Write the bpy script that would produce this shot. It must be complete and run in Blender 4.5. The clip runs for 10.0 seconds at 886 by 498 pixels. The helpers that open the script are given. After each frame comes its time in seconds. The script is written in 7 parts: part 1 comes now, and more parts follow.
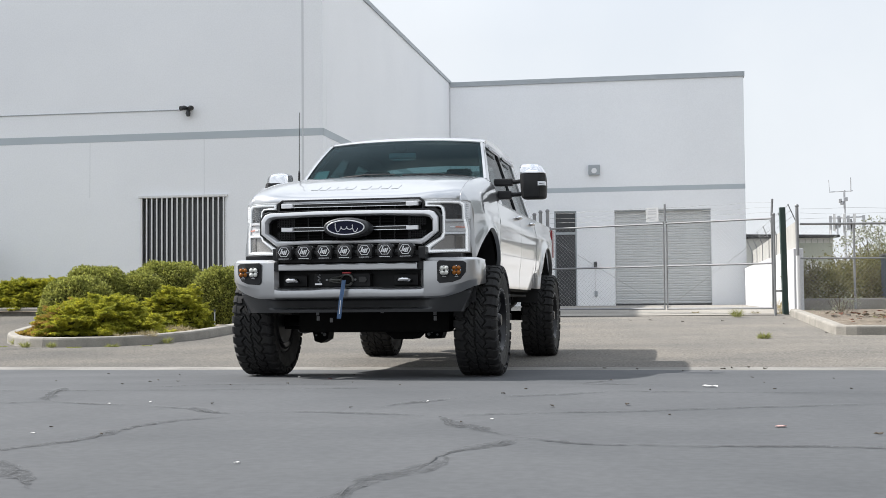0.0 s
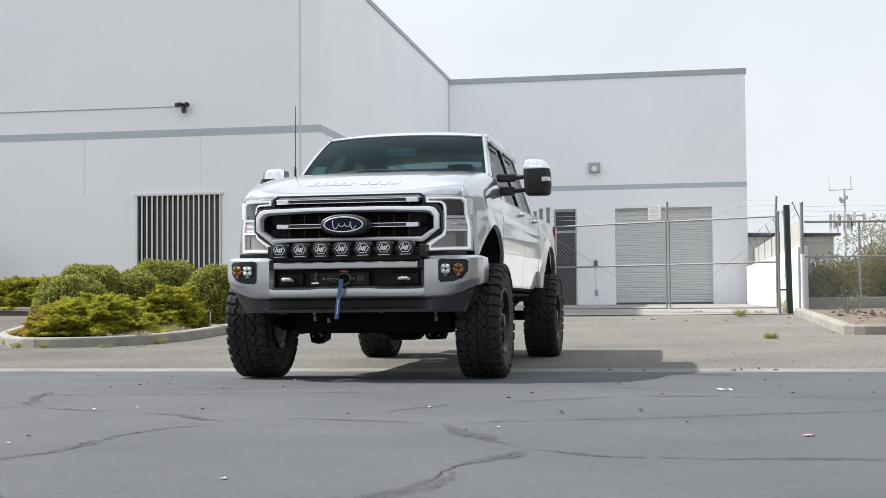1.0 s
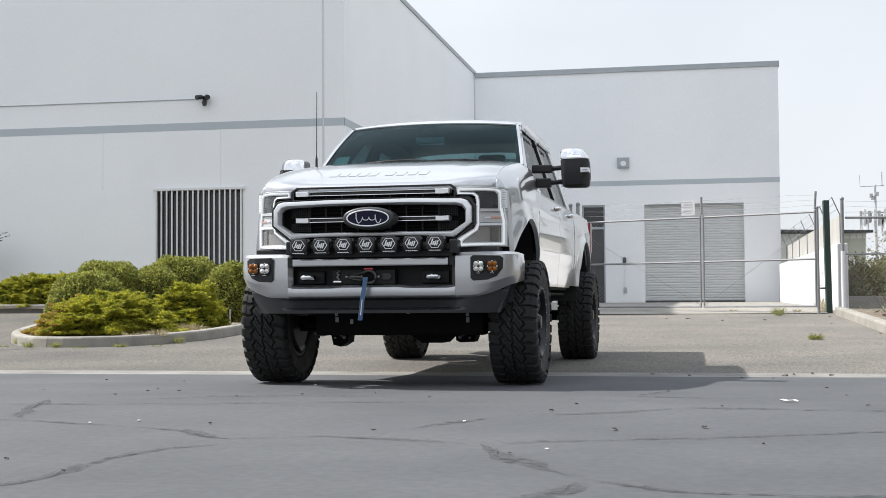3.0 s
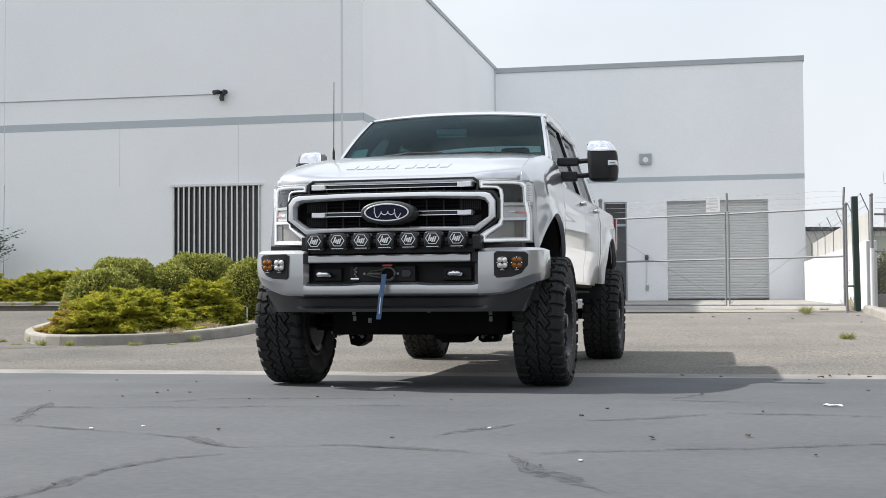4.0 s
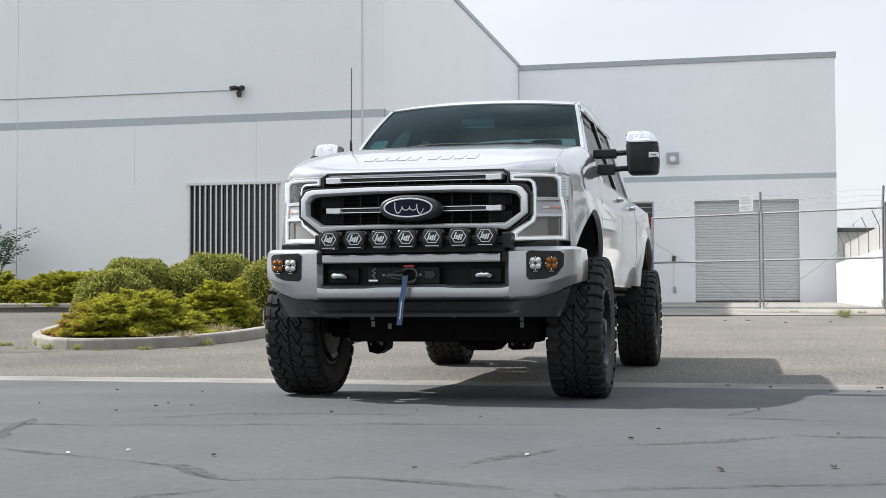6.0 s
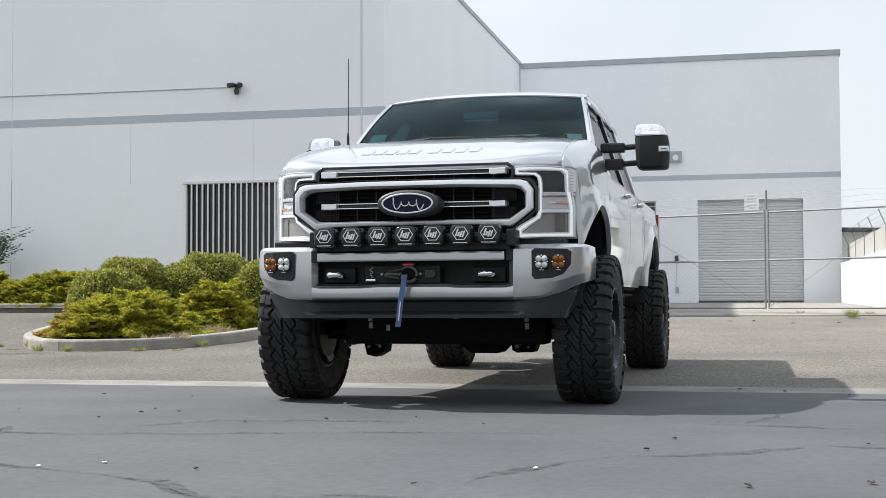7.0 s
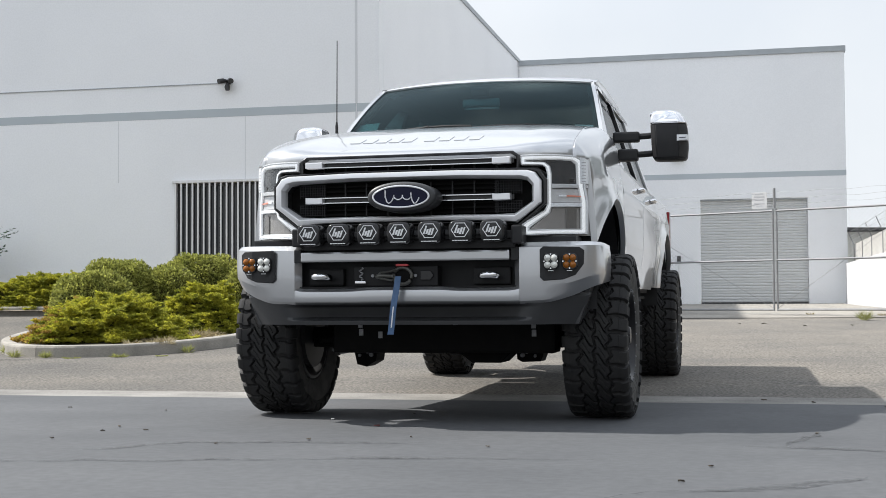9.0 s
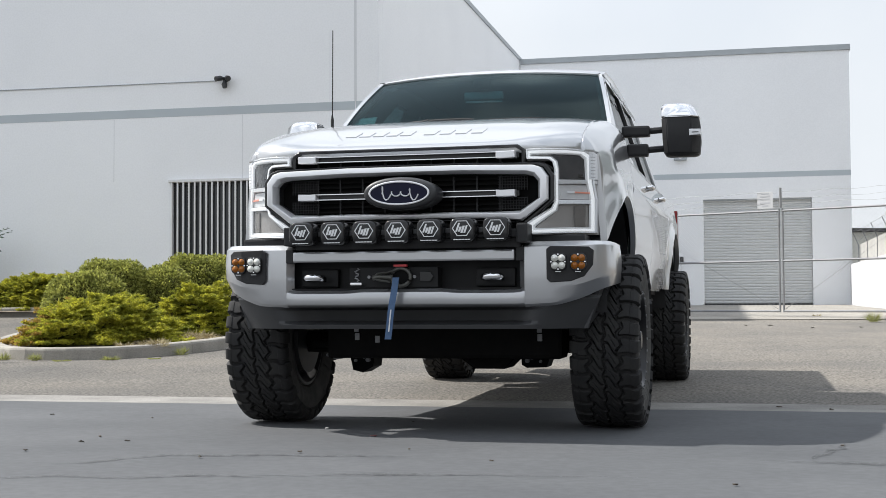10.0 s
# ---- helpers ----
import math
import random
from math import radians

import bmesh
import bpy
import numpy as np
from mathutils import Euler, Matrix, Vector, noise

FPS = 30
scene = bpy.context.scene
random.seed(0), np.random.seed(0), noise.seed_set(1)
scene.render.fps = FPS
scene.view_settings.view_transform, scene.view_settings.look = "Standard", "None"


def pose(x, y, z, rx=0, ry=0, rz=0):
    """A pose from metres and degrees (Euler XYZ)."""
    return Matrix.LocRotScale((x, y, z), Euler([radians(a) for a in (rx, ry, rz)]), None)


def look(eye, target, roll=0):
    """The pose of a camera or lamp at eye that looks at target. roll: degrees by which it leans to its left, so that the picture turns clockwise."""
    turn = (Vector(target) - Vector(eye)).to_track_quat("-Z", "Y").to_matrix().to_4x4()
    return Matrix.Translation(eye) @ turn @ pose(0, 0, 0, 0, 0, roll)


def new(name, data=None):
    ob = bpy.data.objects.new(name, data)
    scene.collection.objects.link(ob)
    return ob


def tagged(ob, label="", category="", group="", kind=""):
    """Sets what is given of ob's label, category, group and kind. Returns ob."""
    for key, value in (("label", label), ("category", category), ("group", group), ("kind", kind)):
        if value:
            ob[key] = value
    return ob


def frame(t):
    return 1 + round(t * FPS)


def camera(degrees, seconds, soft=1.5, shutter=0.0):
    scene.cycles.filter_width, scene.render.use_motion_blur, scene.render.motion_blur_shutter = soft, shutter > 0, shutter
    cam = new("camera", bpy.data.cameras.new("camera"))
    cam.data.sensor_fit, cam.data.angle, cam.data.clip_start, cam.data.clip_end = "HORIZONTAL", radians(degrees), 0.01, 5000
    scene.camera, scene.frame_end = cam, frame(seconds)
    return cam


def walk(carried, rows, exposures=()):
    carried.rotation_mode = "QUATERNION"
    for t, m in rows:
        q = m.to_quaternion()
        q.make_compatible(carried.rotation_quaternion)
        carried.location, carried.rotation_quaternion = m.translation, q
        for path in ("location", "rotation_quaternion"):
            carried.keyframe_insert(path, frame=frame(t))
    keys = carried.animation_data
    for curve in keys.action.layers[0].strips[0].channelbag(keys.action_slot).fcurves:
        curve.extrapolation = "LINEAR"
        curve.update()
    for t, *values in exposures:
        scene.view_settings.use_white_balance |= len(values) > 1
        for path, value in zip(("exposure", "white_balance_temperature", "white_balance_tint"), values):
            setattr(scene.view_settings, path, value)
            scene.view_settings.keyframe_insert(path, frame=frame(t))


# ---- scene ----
cam = camera(37.71, 10.0, soft=0.75)
# seconds, x, y, z, tilt, roll, yaw
ROWS = [
    (0.0, 0.0000, 0.0000, 0.5485, 92.4703, 0.4767, 10.1798),
    (0.5, -0.0442, 0.1828, 0.5508, 92.4331, 0.5246, 10.1174),
    (1.0, -0.0902, 0.3652, 0.5562, 92.4181, 0.5028, 10.1003),
    (1.5, -0.1408, 0.5468, 0.5626, 92.3648, 0.4440, 10.4740),
    (2.0, -0.1886, 0.7310, 0.5708, 92.4034, 0.3696, 10.8281),
    (3.5, -0.3324, 1.2935, 0.5841, 92.2048, 0.3773, 11.4527),
    (4.0, -0.3797, 1.4889, 0.5858, 92.1785, 0.3173, 11.9998),
    (4.5, -0.4308, 1.6855, 0.5902, 92.2368, 0.2832, 12.4931),
    (5.0, -0.4816, 1.8769, 0.5958, 92.2111, 0.2400, 12.7779),
    (5.5, -0.5309, 2.0677, 0.6031, 92.2221, 0.2268, 12.9181),
    (7.0, -0.6705, 2.6408, 0.6042, 92.2403, 0.2252, 12.9600),
    (7.5, -0.7136, 2.8260, 0.6057, 92.2573, 0.2520, 12.9735),
    (8.0, -0.7563, 3.0160, 0.6085, 92.2757, 0.3032, 12.9725),
    (8.5, -0.8048, 3.2107, 0.6123, 92.2978, 0.3582, 12.9338),
    (9.0, -0.8479, 3.4073, 0.6205, 92.2984, 0.3471, 12.8579),
    (9.5, -0.8917, 3.5984, 0.6261, 92.3146, 0.3252, 12.8441),
    (10.0, -0.9366, 3.7889, 0.6319, 92.3199, 0.2990, 12.8699),
]
walk(cam, [(t, pose(x, y, z, a, b, c)) for t, x, y, z, a, b, c in ROWS])

# ---- world, sun, exposure ----
SUN_DIR = Vector((-0.645, 0.075, 0.76)).normalized()   # towards the sun
world = bpy.data.worlds.new("world")
scene.world = world
world.use_nodes = True
wn, wl = world.node_tree.nodes, world.node_tree.links
wn.clear()
sky = wn.new("ShaderNodeTexSky")
sky.sky_type = "NISHITA"
sky.sun_disc = False
sky.sun_elevation = math.asin(SUN_DIR.z)
sky.sun_rotation = math.atan2(SUN_DIR.x, SUN_DIR.y)
sky.dust_density, sky.air_density, sky.ozone_density = 4.0, 1.0, 1.0
haze = wn.new("ShaderNodeMix")
haze.data_type = "RGBA"
cloud_at = wn.new("ShaderNodeTexCoord")
cloud = wn.new("ShaderNodeTexNoise")
cloud.inputs["Scale"].default_value, cloud.inputs["Detail"].default_value, cloud.inputs["Roughness"].default_value = 2.6, 6.0, 0.55
cover = wn.new("ShaderNodeMapRange")
cover.inputs[1].default_value, cover.inputs[2].default_value = 0.38, 0.62
cover.inputs[3].default_value, cover.inputs[4].default_value = 0.82, 1.0
wl.new(cloud_at.outputs["Generated"], cloud.inputs["Vector"])
wl.new(cloud.outputs["Fac"], cover.inputs[0])
wl.new(cover.outputs[0], haze.inputs[0])
# thin bright cloud all over, dimmer low down than overhead, as cloud is
height, rise, veil = wn.new("ShaderNodeSeparateXYZ"), wn.new("ShaderNodeMapRange"), wn.new("ShaderNodeMix")
veil.data_type = "RGBA"
rise.inputs[1].default_value, rise.inputs[2].default_value = 0.20, 1.0
veil.inputs[6].default_value = (4.88, 5.12, 5.40, 1.0)
broken, drift, patch = wn.new("ShaderNodeMix"), wn.new("ShaderNodeTexNoise"), wn.new("ShaderNodeMapRange")
broken.data_type = "RGBA"
broken.inputs[6].default_value, broken.inputs[7].default_value = (4.2, 4.85, 5.9, 1.0), (10.4, 11.0, 11.8, 1.0)
drift.inputs["Scale"].default_value, drift.inputs["Detail"].default_value, drift.inputs["Roughness"].default_value = 4.2, 5.0, 0.5
patch.inputs[1].default_value, patch.inputs[2].default_value = 0.42, 0.60
wl.new(cloud_at.outputs["Generated"], drift.inputs["Vector"])
wl.new(drift.outputs["Fac"], patch.inputs[0])
wl.new(patch.outputs[0], broken.inputs[0])
wl.new(broken.outputs[2], veil.inputs[7])
wl.new(cloud_at.outputs["Generated"], height.inputs[0])
wl.new(height.outputs[2], rise.inputs[0])
wl.new(rise.outputs[0], veil.inputs[0])
wl.new(veil.outputs[2], haze.inputs[7])
back = wn.new("ShaderNodeBackground")
back.inputs[1].default_value = 0.101
wout = wn.new("ShaderNodeOutputWorld")
wl.new(sky.outputs[0], haze.inputs[6])
wl.new(haze.outputs[2], back.inputs[0])
wl.new(back.outputs[0], wout.inputs[0])

sun_data = bpy.data.lights.new("sun", "SUN")
sun_data.energy, sun_data.angle, sun_data.color = 3.85, radians(0.9), (1.0, 0.97, 0.925)
sun = new("sun", sun_data)
sun.matrix_world = look(SUN_DIR * 60, (0, 0, 0))
scene.view_settings.exposure = 0.85

# ---- materials ----
def rgb(c):
    return (c, c, c, 1.0) if isinstance(c, (int, float)) else (*c, 1.0)


def material(name, base, rough=0.5, metal=0.0, dark=None, scale=4.0, amount=0.5, fine=0.0, fine_scale=120.0, bump=0.0, bump_scale=150.0,
             coat=0.0, spec=0.5, rand=0.0, island=0.0, stretch=None, alpha=1.0, transmission=0.0, ior=1.45, emit=None, rough_var=0.0):
    """A surface whose colour wanders between base and dark at two scales, with fine relief; all in metres."""
    m = bpy.data.materials.new(name)
    m.use_nodes = True
    n, k = m.node_tree.nodes, m.node_tree.links
    p = n["Principled BSDF"]
    p.inputs["Roughness"].default_value = rough
    p.inputs["Metallic"].default_value = metal
    p.inputs["Coat Weight"].default_value = coat
    p.inputs["Coat Roughness"].default_value = 0.04
    p.inputs["Specular IOR Level"].default_value = spec
    p.inputs["Transmission Weight"].default_value = transmission
    p.inputs["IOR"].default_value = ior
    p.inputs["Alpha"].default_value = alpha
    p.inputs["Base Color"].default_value = rgb(base)
    if emit:
        p.inputs["Emission Color"].default_value = rgb(emit[0])
        p.inputs["Emission Strength"].default_value = emit[1]
    co = n.new("ShaderNodeTexCoord")
    src = co.outputs["Object"]
    if stretch:
        mp = n.new("ShaderNodeMapping")
        mp.inputs["Scale"].default_value = stretch
        k.new(src, mp.inputs["Vector"])
        src = mp.outputs["Vector"]
    last = None
    if dark is not None:
        t = n.new("ShaderNodeTexNoise")
        t.inputs["Scale"].default_value, t.inputs["Detail"].default_value, t.inputs["Roughness"].default_value = scale, 6.0, 0.6
        k.new(src, t.inputs["Vector"])
        r = n.new("ShaderNodeMapRange")
        r.inputs[1].default_value, r.inputs[2].default_value, r.inputs[3].default_value, r.inputs[4].default_value = 0.35, 0.7, 0.0, amount
        k.new(t.outputs["Fac"], r.inputs[0])
        x = n.new("ShaderNodeMix")
        x.data_type = "RGBA"
        x.inputs[6].default_value, x.inputs[7].default_value = rgb(base), rgb(dark)
        k.new(r.outputs[0], x.inputs[0])
        last = x.outputs[2]
        if rough_var:
            rr = n.new("ShaderNodeMapRange")
            rr.inputs[3].default_value, rr.inputs[4].default_value = rough - rough_var, rough + rough_var
            k.new(t.outputs["Fac"], rr.inputs[0])
            k.new(rr.outputs[0], p.inputs["Roughness"])
    if fine:
        t = n.new("ShaderNodeTexNoise")
        t.inputs["Scale"].default_value, t.inputs["Detail"].default_value = fine_scale, 3.0
        k.new(src, t.inputs["Vector"])
        r = n.new("ShaderNodeMapRange")
        r.inputs[1].default_value, r.inputs[2].default_value = 0.36, 0.64
        r.inputs[3].default_value, r.inputs[4].default_value = 1.0 - fine, 1.0 + fine
        k.new(t.outputs["Fac"], r.inputs[0])
        h = n.new("ShaderNodeMix")
        h.data_type, h.blend_type = "RGBA", "MULTIPLY"
        h.inputs[0].default_value = 1.0
        if last:
            k.new(last, h.inputs[6])
        else:
            h.inputs[6].default_value = rgb(base)
        k.new(r.outputs[0], h.inputs[7])
        last = h.outputs[2]
    if rand or island:
        g = n.new("ShaderNodeObjectInfo" if rand else "ShaderNodeNewGeometry")
        r = n.new("ShaderNodeMapRange")
        a = rand or island
        r.inputs[3].default_value, r.inputs[4].default_value = 1.0 - a, 1.0 + a
        k.new(g.outputs["Random" if rand else "Random Per Island"], r.inputs[0])
        h = n.new("ShaderNodeMix")
        h.data_type, h.blend_type = "RGBA", "MULTIPLY"
        h.inputs[0].default_value = 1.0
        if last:
            k.new(last, h.inputs[6])
        else:
            h.inputs[6].default_value = rgb(base)
        k.new(r.outputs[0], h.inputs[7])
        last = h.outputs[2]
    if last:
        k.new(last, p.inputs["Base Color"])
    if bump:
        t = n.new("ShaderNodeTexNoise")
        t.inputs["Scale"].default_value, t.inputs["Detail"].default_value = bump_scale, 4.0
        k.new(src, t.inputs["Vector"])
        b = n.new("ShaderNodeBump")
        b.inputs["Strength"].default_value, b.inputs["Distance"].default_value = 1.0, bump
        k.new(t.outputs["Fac"], b.inputs["Height"])
        k.new(b.outputs[0], p.inputs["Normal"])
    return m



def leafy(m, share=0.5):
    """Lets a share of the light through thin leaves."""
    n, k = m.node_tree.nodes, m.node_tree.links
    p, o = n["Principled BSDF"], n["Material Output"]
    t, x = n.new("ShaderNodeBsdfTranslucent"), n.new("ShaderNodeMixShader")
    x.inputs[0].default_value = share
    k.new(p.inputs["Base Color"].links[0].from_socket, t.inputs[0])
    k.new(p.outputs[0], x.inputs[1])
    k.new(t.outputs[0], x.inputs[2])
    k.new(x.outputs[0], o.inputs[0])


M_ROAD = material("sealed_asphalt", (0.078, 0.081, 0.0855), 0.82, dark=(0.0545, 0.0575, 0.062), scale=0.7, amount=1.0, fine=0.09, fine_scale=22, bump=0.0006, bump_scale=120)
M_CRACK = material("crack_filler", (0.060, 0.061, 0.064), 0.75, dark=(0.075, 0.076, 0.079), scale=14, amount=0.9)
M_CRACKFAINT = material("worn_crack_band", (0.050, 0.052, 0.055), 0.8, dark=(0.066, 0.069, 0.073), scale=9, amount=1.0)
nd, lk = M_CRACKFAINT.node_tree.nodes, M_CRACKFAINT.node_tree.links
wear, wear_r, wear_c = nd.new("ShaderNodeTexNoise"), nd.new("ShaderNodeMapRange"), nd.new("ShaderNodeTexCoord")
wear.inputs["Scale"].default_value, wear.inputs["Detail"].default_value, wear.inputs["Roughness"].default_value = 16.0, 8.0, 0.75
wear_r.inputs[1].default_value, wear_r.inputs[2].default_value, wear_r.inputs[4].default_value = 0.40, 0.66, 0.70
lk.new(wear_c.outputs["Object"], wear.inputs["Vector"])
lk.new(wear.outputs["Fac"], wear_r.inputs[0])
lk.new(wear_r.outputs[0], nd["Principled BSDF"].inputs["Alpha"])     # worn through in patches
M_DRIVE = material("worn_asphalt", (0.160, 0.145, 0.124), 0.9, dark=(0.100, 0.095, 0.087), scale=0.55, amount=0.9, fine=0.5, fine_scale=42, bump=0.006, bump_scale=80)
# the asphalt colour grows lighter towards the gate, darker towards the planting bed
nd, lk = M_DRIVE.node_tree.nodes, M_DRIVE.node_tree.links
tone_at, tone_xyz, tone_n, tone_add, tone_r, tone_mix = (nd.new("ShaderNode" + q) for q in ("TexCoord", "SeparateXYZ", "TexNoise", "Math", "MapRange", "Mix"))
tone_n.inputs["Scale"].default_value, tone_n.inputs["Detail"].default_value = 0.5, 6.0
tone_add.operation = "MULTIPLY_ADD"
tone_add.inputs[1].default_value = 9.0
tone_r.inputs[1].default_value, tone_r.inputs[2].default_value, tone_r.inputs[3].default_value, tone_r.inputs[4].default_value = 5.0, 18.0, 0.74, 1.14
tone_mix.data_type, tone_mix.blend_type = "RGBA", "MULTIPLY"
tone_mix.inputs[0].default_value = 1.0
lk.new(tone_at.outputs["Object"], tone_xyz.inputs[0])
lk.new(tone_at.outputs["Object"], tone_n.inputs["Vector"])
lk.new(tone_n.outputs["Fac"], tone_add.inputs[0])
tone_y = nd.new("ShaderNodeMath")
tone_y.operation = "MULTIPLY_ADD"
tone_y.inputs[1].default_value = 0.55
lk.new(tone_xyz.outputs[1], tone_y.inputs[0])
lk.new(tone_xyz.outputs[0], tone_y.inputs[2])
lk.new(tone_y.outputs[0], tone_add.inputs[2])
lk.new(tone_add.outputs[0], tone_r.inputs[0])
lk.new(nd["Principled BSDF"].inputs["Base Color"].links[0].from_socket, tone_mix.inputs[6])
lk.new(tone_r.outputs[0], tone_mix.inputs[7])
lk.new(tone_mix.outputs[2], nd["Principled BSDF"].inputs["Base Color"])
M_GUTTER = material("gutter_concrete", (0.25, 0.24, 0.22), 0.85, dark=(0.12, 0.115, 0.105), scale=1.6, amount=0.9, fine=0.15, fine_scale=90, bump=0.002)
M_APRON = material("apron_concrete", (0.31, 0.29, 0.255), 0.9, dark=(0.20, 0.185, 0.165), scale=1.4, amount=0.8, fine=0.2, fine_scale=60, bump=0.003, bump_scale=50)
M_KERB = material("kerb_concrete", (0.31, 0.29, 0.255), 0.9, dark=(0.19, 0.178, 0.158), scale=2.5, amount=0.8, fine=0.15, fine_scale=80, bump=0.003, bump_scale=60)
M_SOIL = material("dry_soil", (0.26, 0.218, 0.165), 0.95, dark=(0.13, 0.105, 0.078), scale=4, amount=0.9, fine=0.3, fine_scale=60, bump=0.015, bump_scale=40)
M_SOILDARK = material("brown_litter_soil", (0.20, 0.165, 0.125), 0.95, dark=(0.095, 0.075, 0.056), scale=5, amount=0.9, fine=0.4, fine_scale=45, bump=0.02, bump_scale=30)
M_FAR = material("far_ground", (0.22, 0.20, 0.17), 0.95, dark=(0.16, 0.15, 0.12), scale=0.05, amount=0.8)
M_WALL = material("white_painted_concrete", (0.865, 0.875, 0.89), 0.7, dark=(0.81, 0.822, 0.84), scale=0.35, amount=0.8, fine=0.02, fine_scale=30, bump=0.0005, bump_scale=60)
# white paint made darker to offset the sun on the yard wall
M_YARD = material("toned_down_white_paint", (0.66, 0.665, 0.68), 0.75, dark=(0.56, 0.56, 0.57), scale=1.2, amount=0.7, fine=0.04, fine_scale=40, bump=0.001, bump_scale=60)
M_BAND = material("grey_blue_band_paint", (0.47, 0.515, 0.545), 0.7, dark=(0.42, 0.46, 0.49), scale=0.8, amount=0.7)
M_COPING = material("grey_coping_metal", (0.40, 0.43, 0.45), 0.5, 0.3, dark=(0.33, 0.35, 0.37), scale=2, amount=0.6)
M_SHUTTER = material("pale_grey_shutter_paint", (0.57, 0.58, 0.58), 0.5, dark=(0.53, 0.54, 0.54), scale=2, amount=0.7, stretch=(1, 1, 0.2))
M_GALV = material("galvanised_steel", (0.27, 0.275, 0.28), 0.5, 0.3, dark=(0.18, 0.18, 0.185), scale=8, amount=0.7)
M_WIRE = material("chain_wire", (0.31, 0.315, 0.32), 0.5, 0.35, dark=(0.25, 0.25, 0.25), scale=5, amount=0.6)
M_DARKMETAL = material("dark_metal", (0.045, 0.047, 0.05), 0.45, 0.3, dark=(0.07, 0.065, 0.06), scale=10, amount=0.5)
M_BOLLARD = material("dark_green_paint", (0.025, 0.05, 0.042), 0.4, dark=(0.05, 0.065, 0.055), scale=5, amount=0.5)
M_GLASSDARK = material("dark_window_glass", (0.03, 0.032, 0.035), 0.06, spec=0.6)
M_BAR = material("white_bar_paint", (0.74, 0.74, 0.74), 0.5, dark=(0.62, 0.61, 0.60), scale=6, amount=0.5)
M_MAST = material("pale_mast_paint", (0.47, 0.48, 0.50), 0.6, dark=(0.37, 0.37, 0.38), scale=3, amount=0.6)
M_SHEDWALL = material("pale_shed_siding", (0.70, 0.69, 0.63), 0.7, dark=(0.6, 0.59, 0.53), scale=1, amount=0.7)
M_REDLEAF = material("dark_red_leaf", (0.07, 0.018, 0.018), 0.7)
M_PINK = material("faded_pink_paper", (0.45, 0.27, 0.25), 0.8)
M_SHED = material("grey_green_siding", (0.46, 0.47, 0.38), 0.7, dark=(0.37, 0.38, 0.30), scale=1, amount=0.7)
M_LEAF = material("glossy_hedge_leaf", (0.36, 0.365, 0.09), 0.45, dark=(0.12, 0.145, 0.038), scale=7, amount=0.9, island=0.6, spec=0.15)
M_JUNI = material("juniper_needles", (0.47, 0.445, 0.045), 0.7, dark=(0.135, 0.17, 0.025), scale=6, amount=0.9, island=0.45)
M_PINNATE = material("dark_pinnate_leaf", (0.045, 0.085, 0.045), 0.5, dark=(0.03, 0.055, 0.03), scale=6, amount=0.7, island=0.3)
M_SCORE = material("painted_joint", (0.66, 0.67, 0.69), 0.7, dark=(0.6, 0.61, 0.63), scale=3, amount=0.6)
M_MESHSCREEN = material("weathered_screen_cloth", (0.42, 0.41, 0.385), 0.9, dark=(0.34, 0.33, 0.31), scale=2, amount=0.8, bump=0.004, bump_scale=25)
M_STRAW = material("dry_straw_grass", (0.42, 0.36, 0.21), 0.9, dark=(0.30, 0.24, 0.13), scale=5, amount=0.8, island=0.3)
M_UNSEEN = material("grey_brown_render", (0.16, 0.15, 0.14), 0.8, dark=(0.11, 0.105, 0.10), scale=0.5, amount=0.8, bump=0.002)
M_SIGN = material("dull_white_plate", (0.58, 0.585, 0.59), 0.6, dark=(0.50, 0.50, 0.51), scale=8, amount=0.6)
M_WEED = material("weed_blades", (0.30, 0.31, 0.11), 0.7, dark=(0.20, 0.21, 0.07), scale=8, amount=0.8, island=0.3)
M_RUST = material("browned_juniper", (0.42, 0.28, 0.07), 0.8, dark=(0.27, 0.20, 0.045), scale=6, amount=0.8, island=0.35)
M_DRYLEAF = material("dusty_shrub_leaf", (0.22, 0.205, 0.09), 0.8, dark=(0.13, 0.125, 0.055), scale=4, amount=0.8, island=0.4)
M_GREYLEAF = material("grey_tree_leaf", (0.34, 0.35, 0.26), 0.8, dark=(0.22, 0.23, 0.165), scale=4, amount=0.7, island=0.35)
# dark colour standing in for the shade between leaves
M_CORE = material("painted_inner_shade", (0.055, 0.062, 0.020), 1.0, spec=0.0, dark=(0.075, 0.065, 0.028), scale=15, amount=0.8)
M_BARK = material("grey_brown_bark", (0.14, 0.11, 0.08), 0.9, dark=(0.08, 0.065, 0.05), scale=12, amount=0.8, bump=0.006, bump_scale=40)
for m in (M_LEAF, M_JUNI, M_RUST, M_PINNATE, M_WEED, M_DRYLEAF, M_GREYLEAF):
    leafy(m)
M_REDBROWN = material("red_brown_dead_leaf", (0.19, 0.085, 0.055), 0.8, dark=(0.13, 0.05, 0.03), scale=9, amount=0.7)
M_PAPER = material("white_paper", (0.70, 0.69, 0.67), 0.8, dark=(0.58, 0.57, 0.55), scale=20, amount=0.5)
M_LITTER = material("dark_dead_leaf", (0.05, 0.04, 0.03), 0.8, rand=0.4)
M_NAVY = material("navy_painted_steel", (0.012, 0.02, 0.036), 0.5, dark=(0.02, 0.03, 0.045), scale=3, amount=0.6)

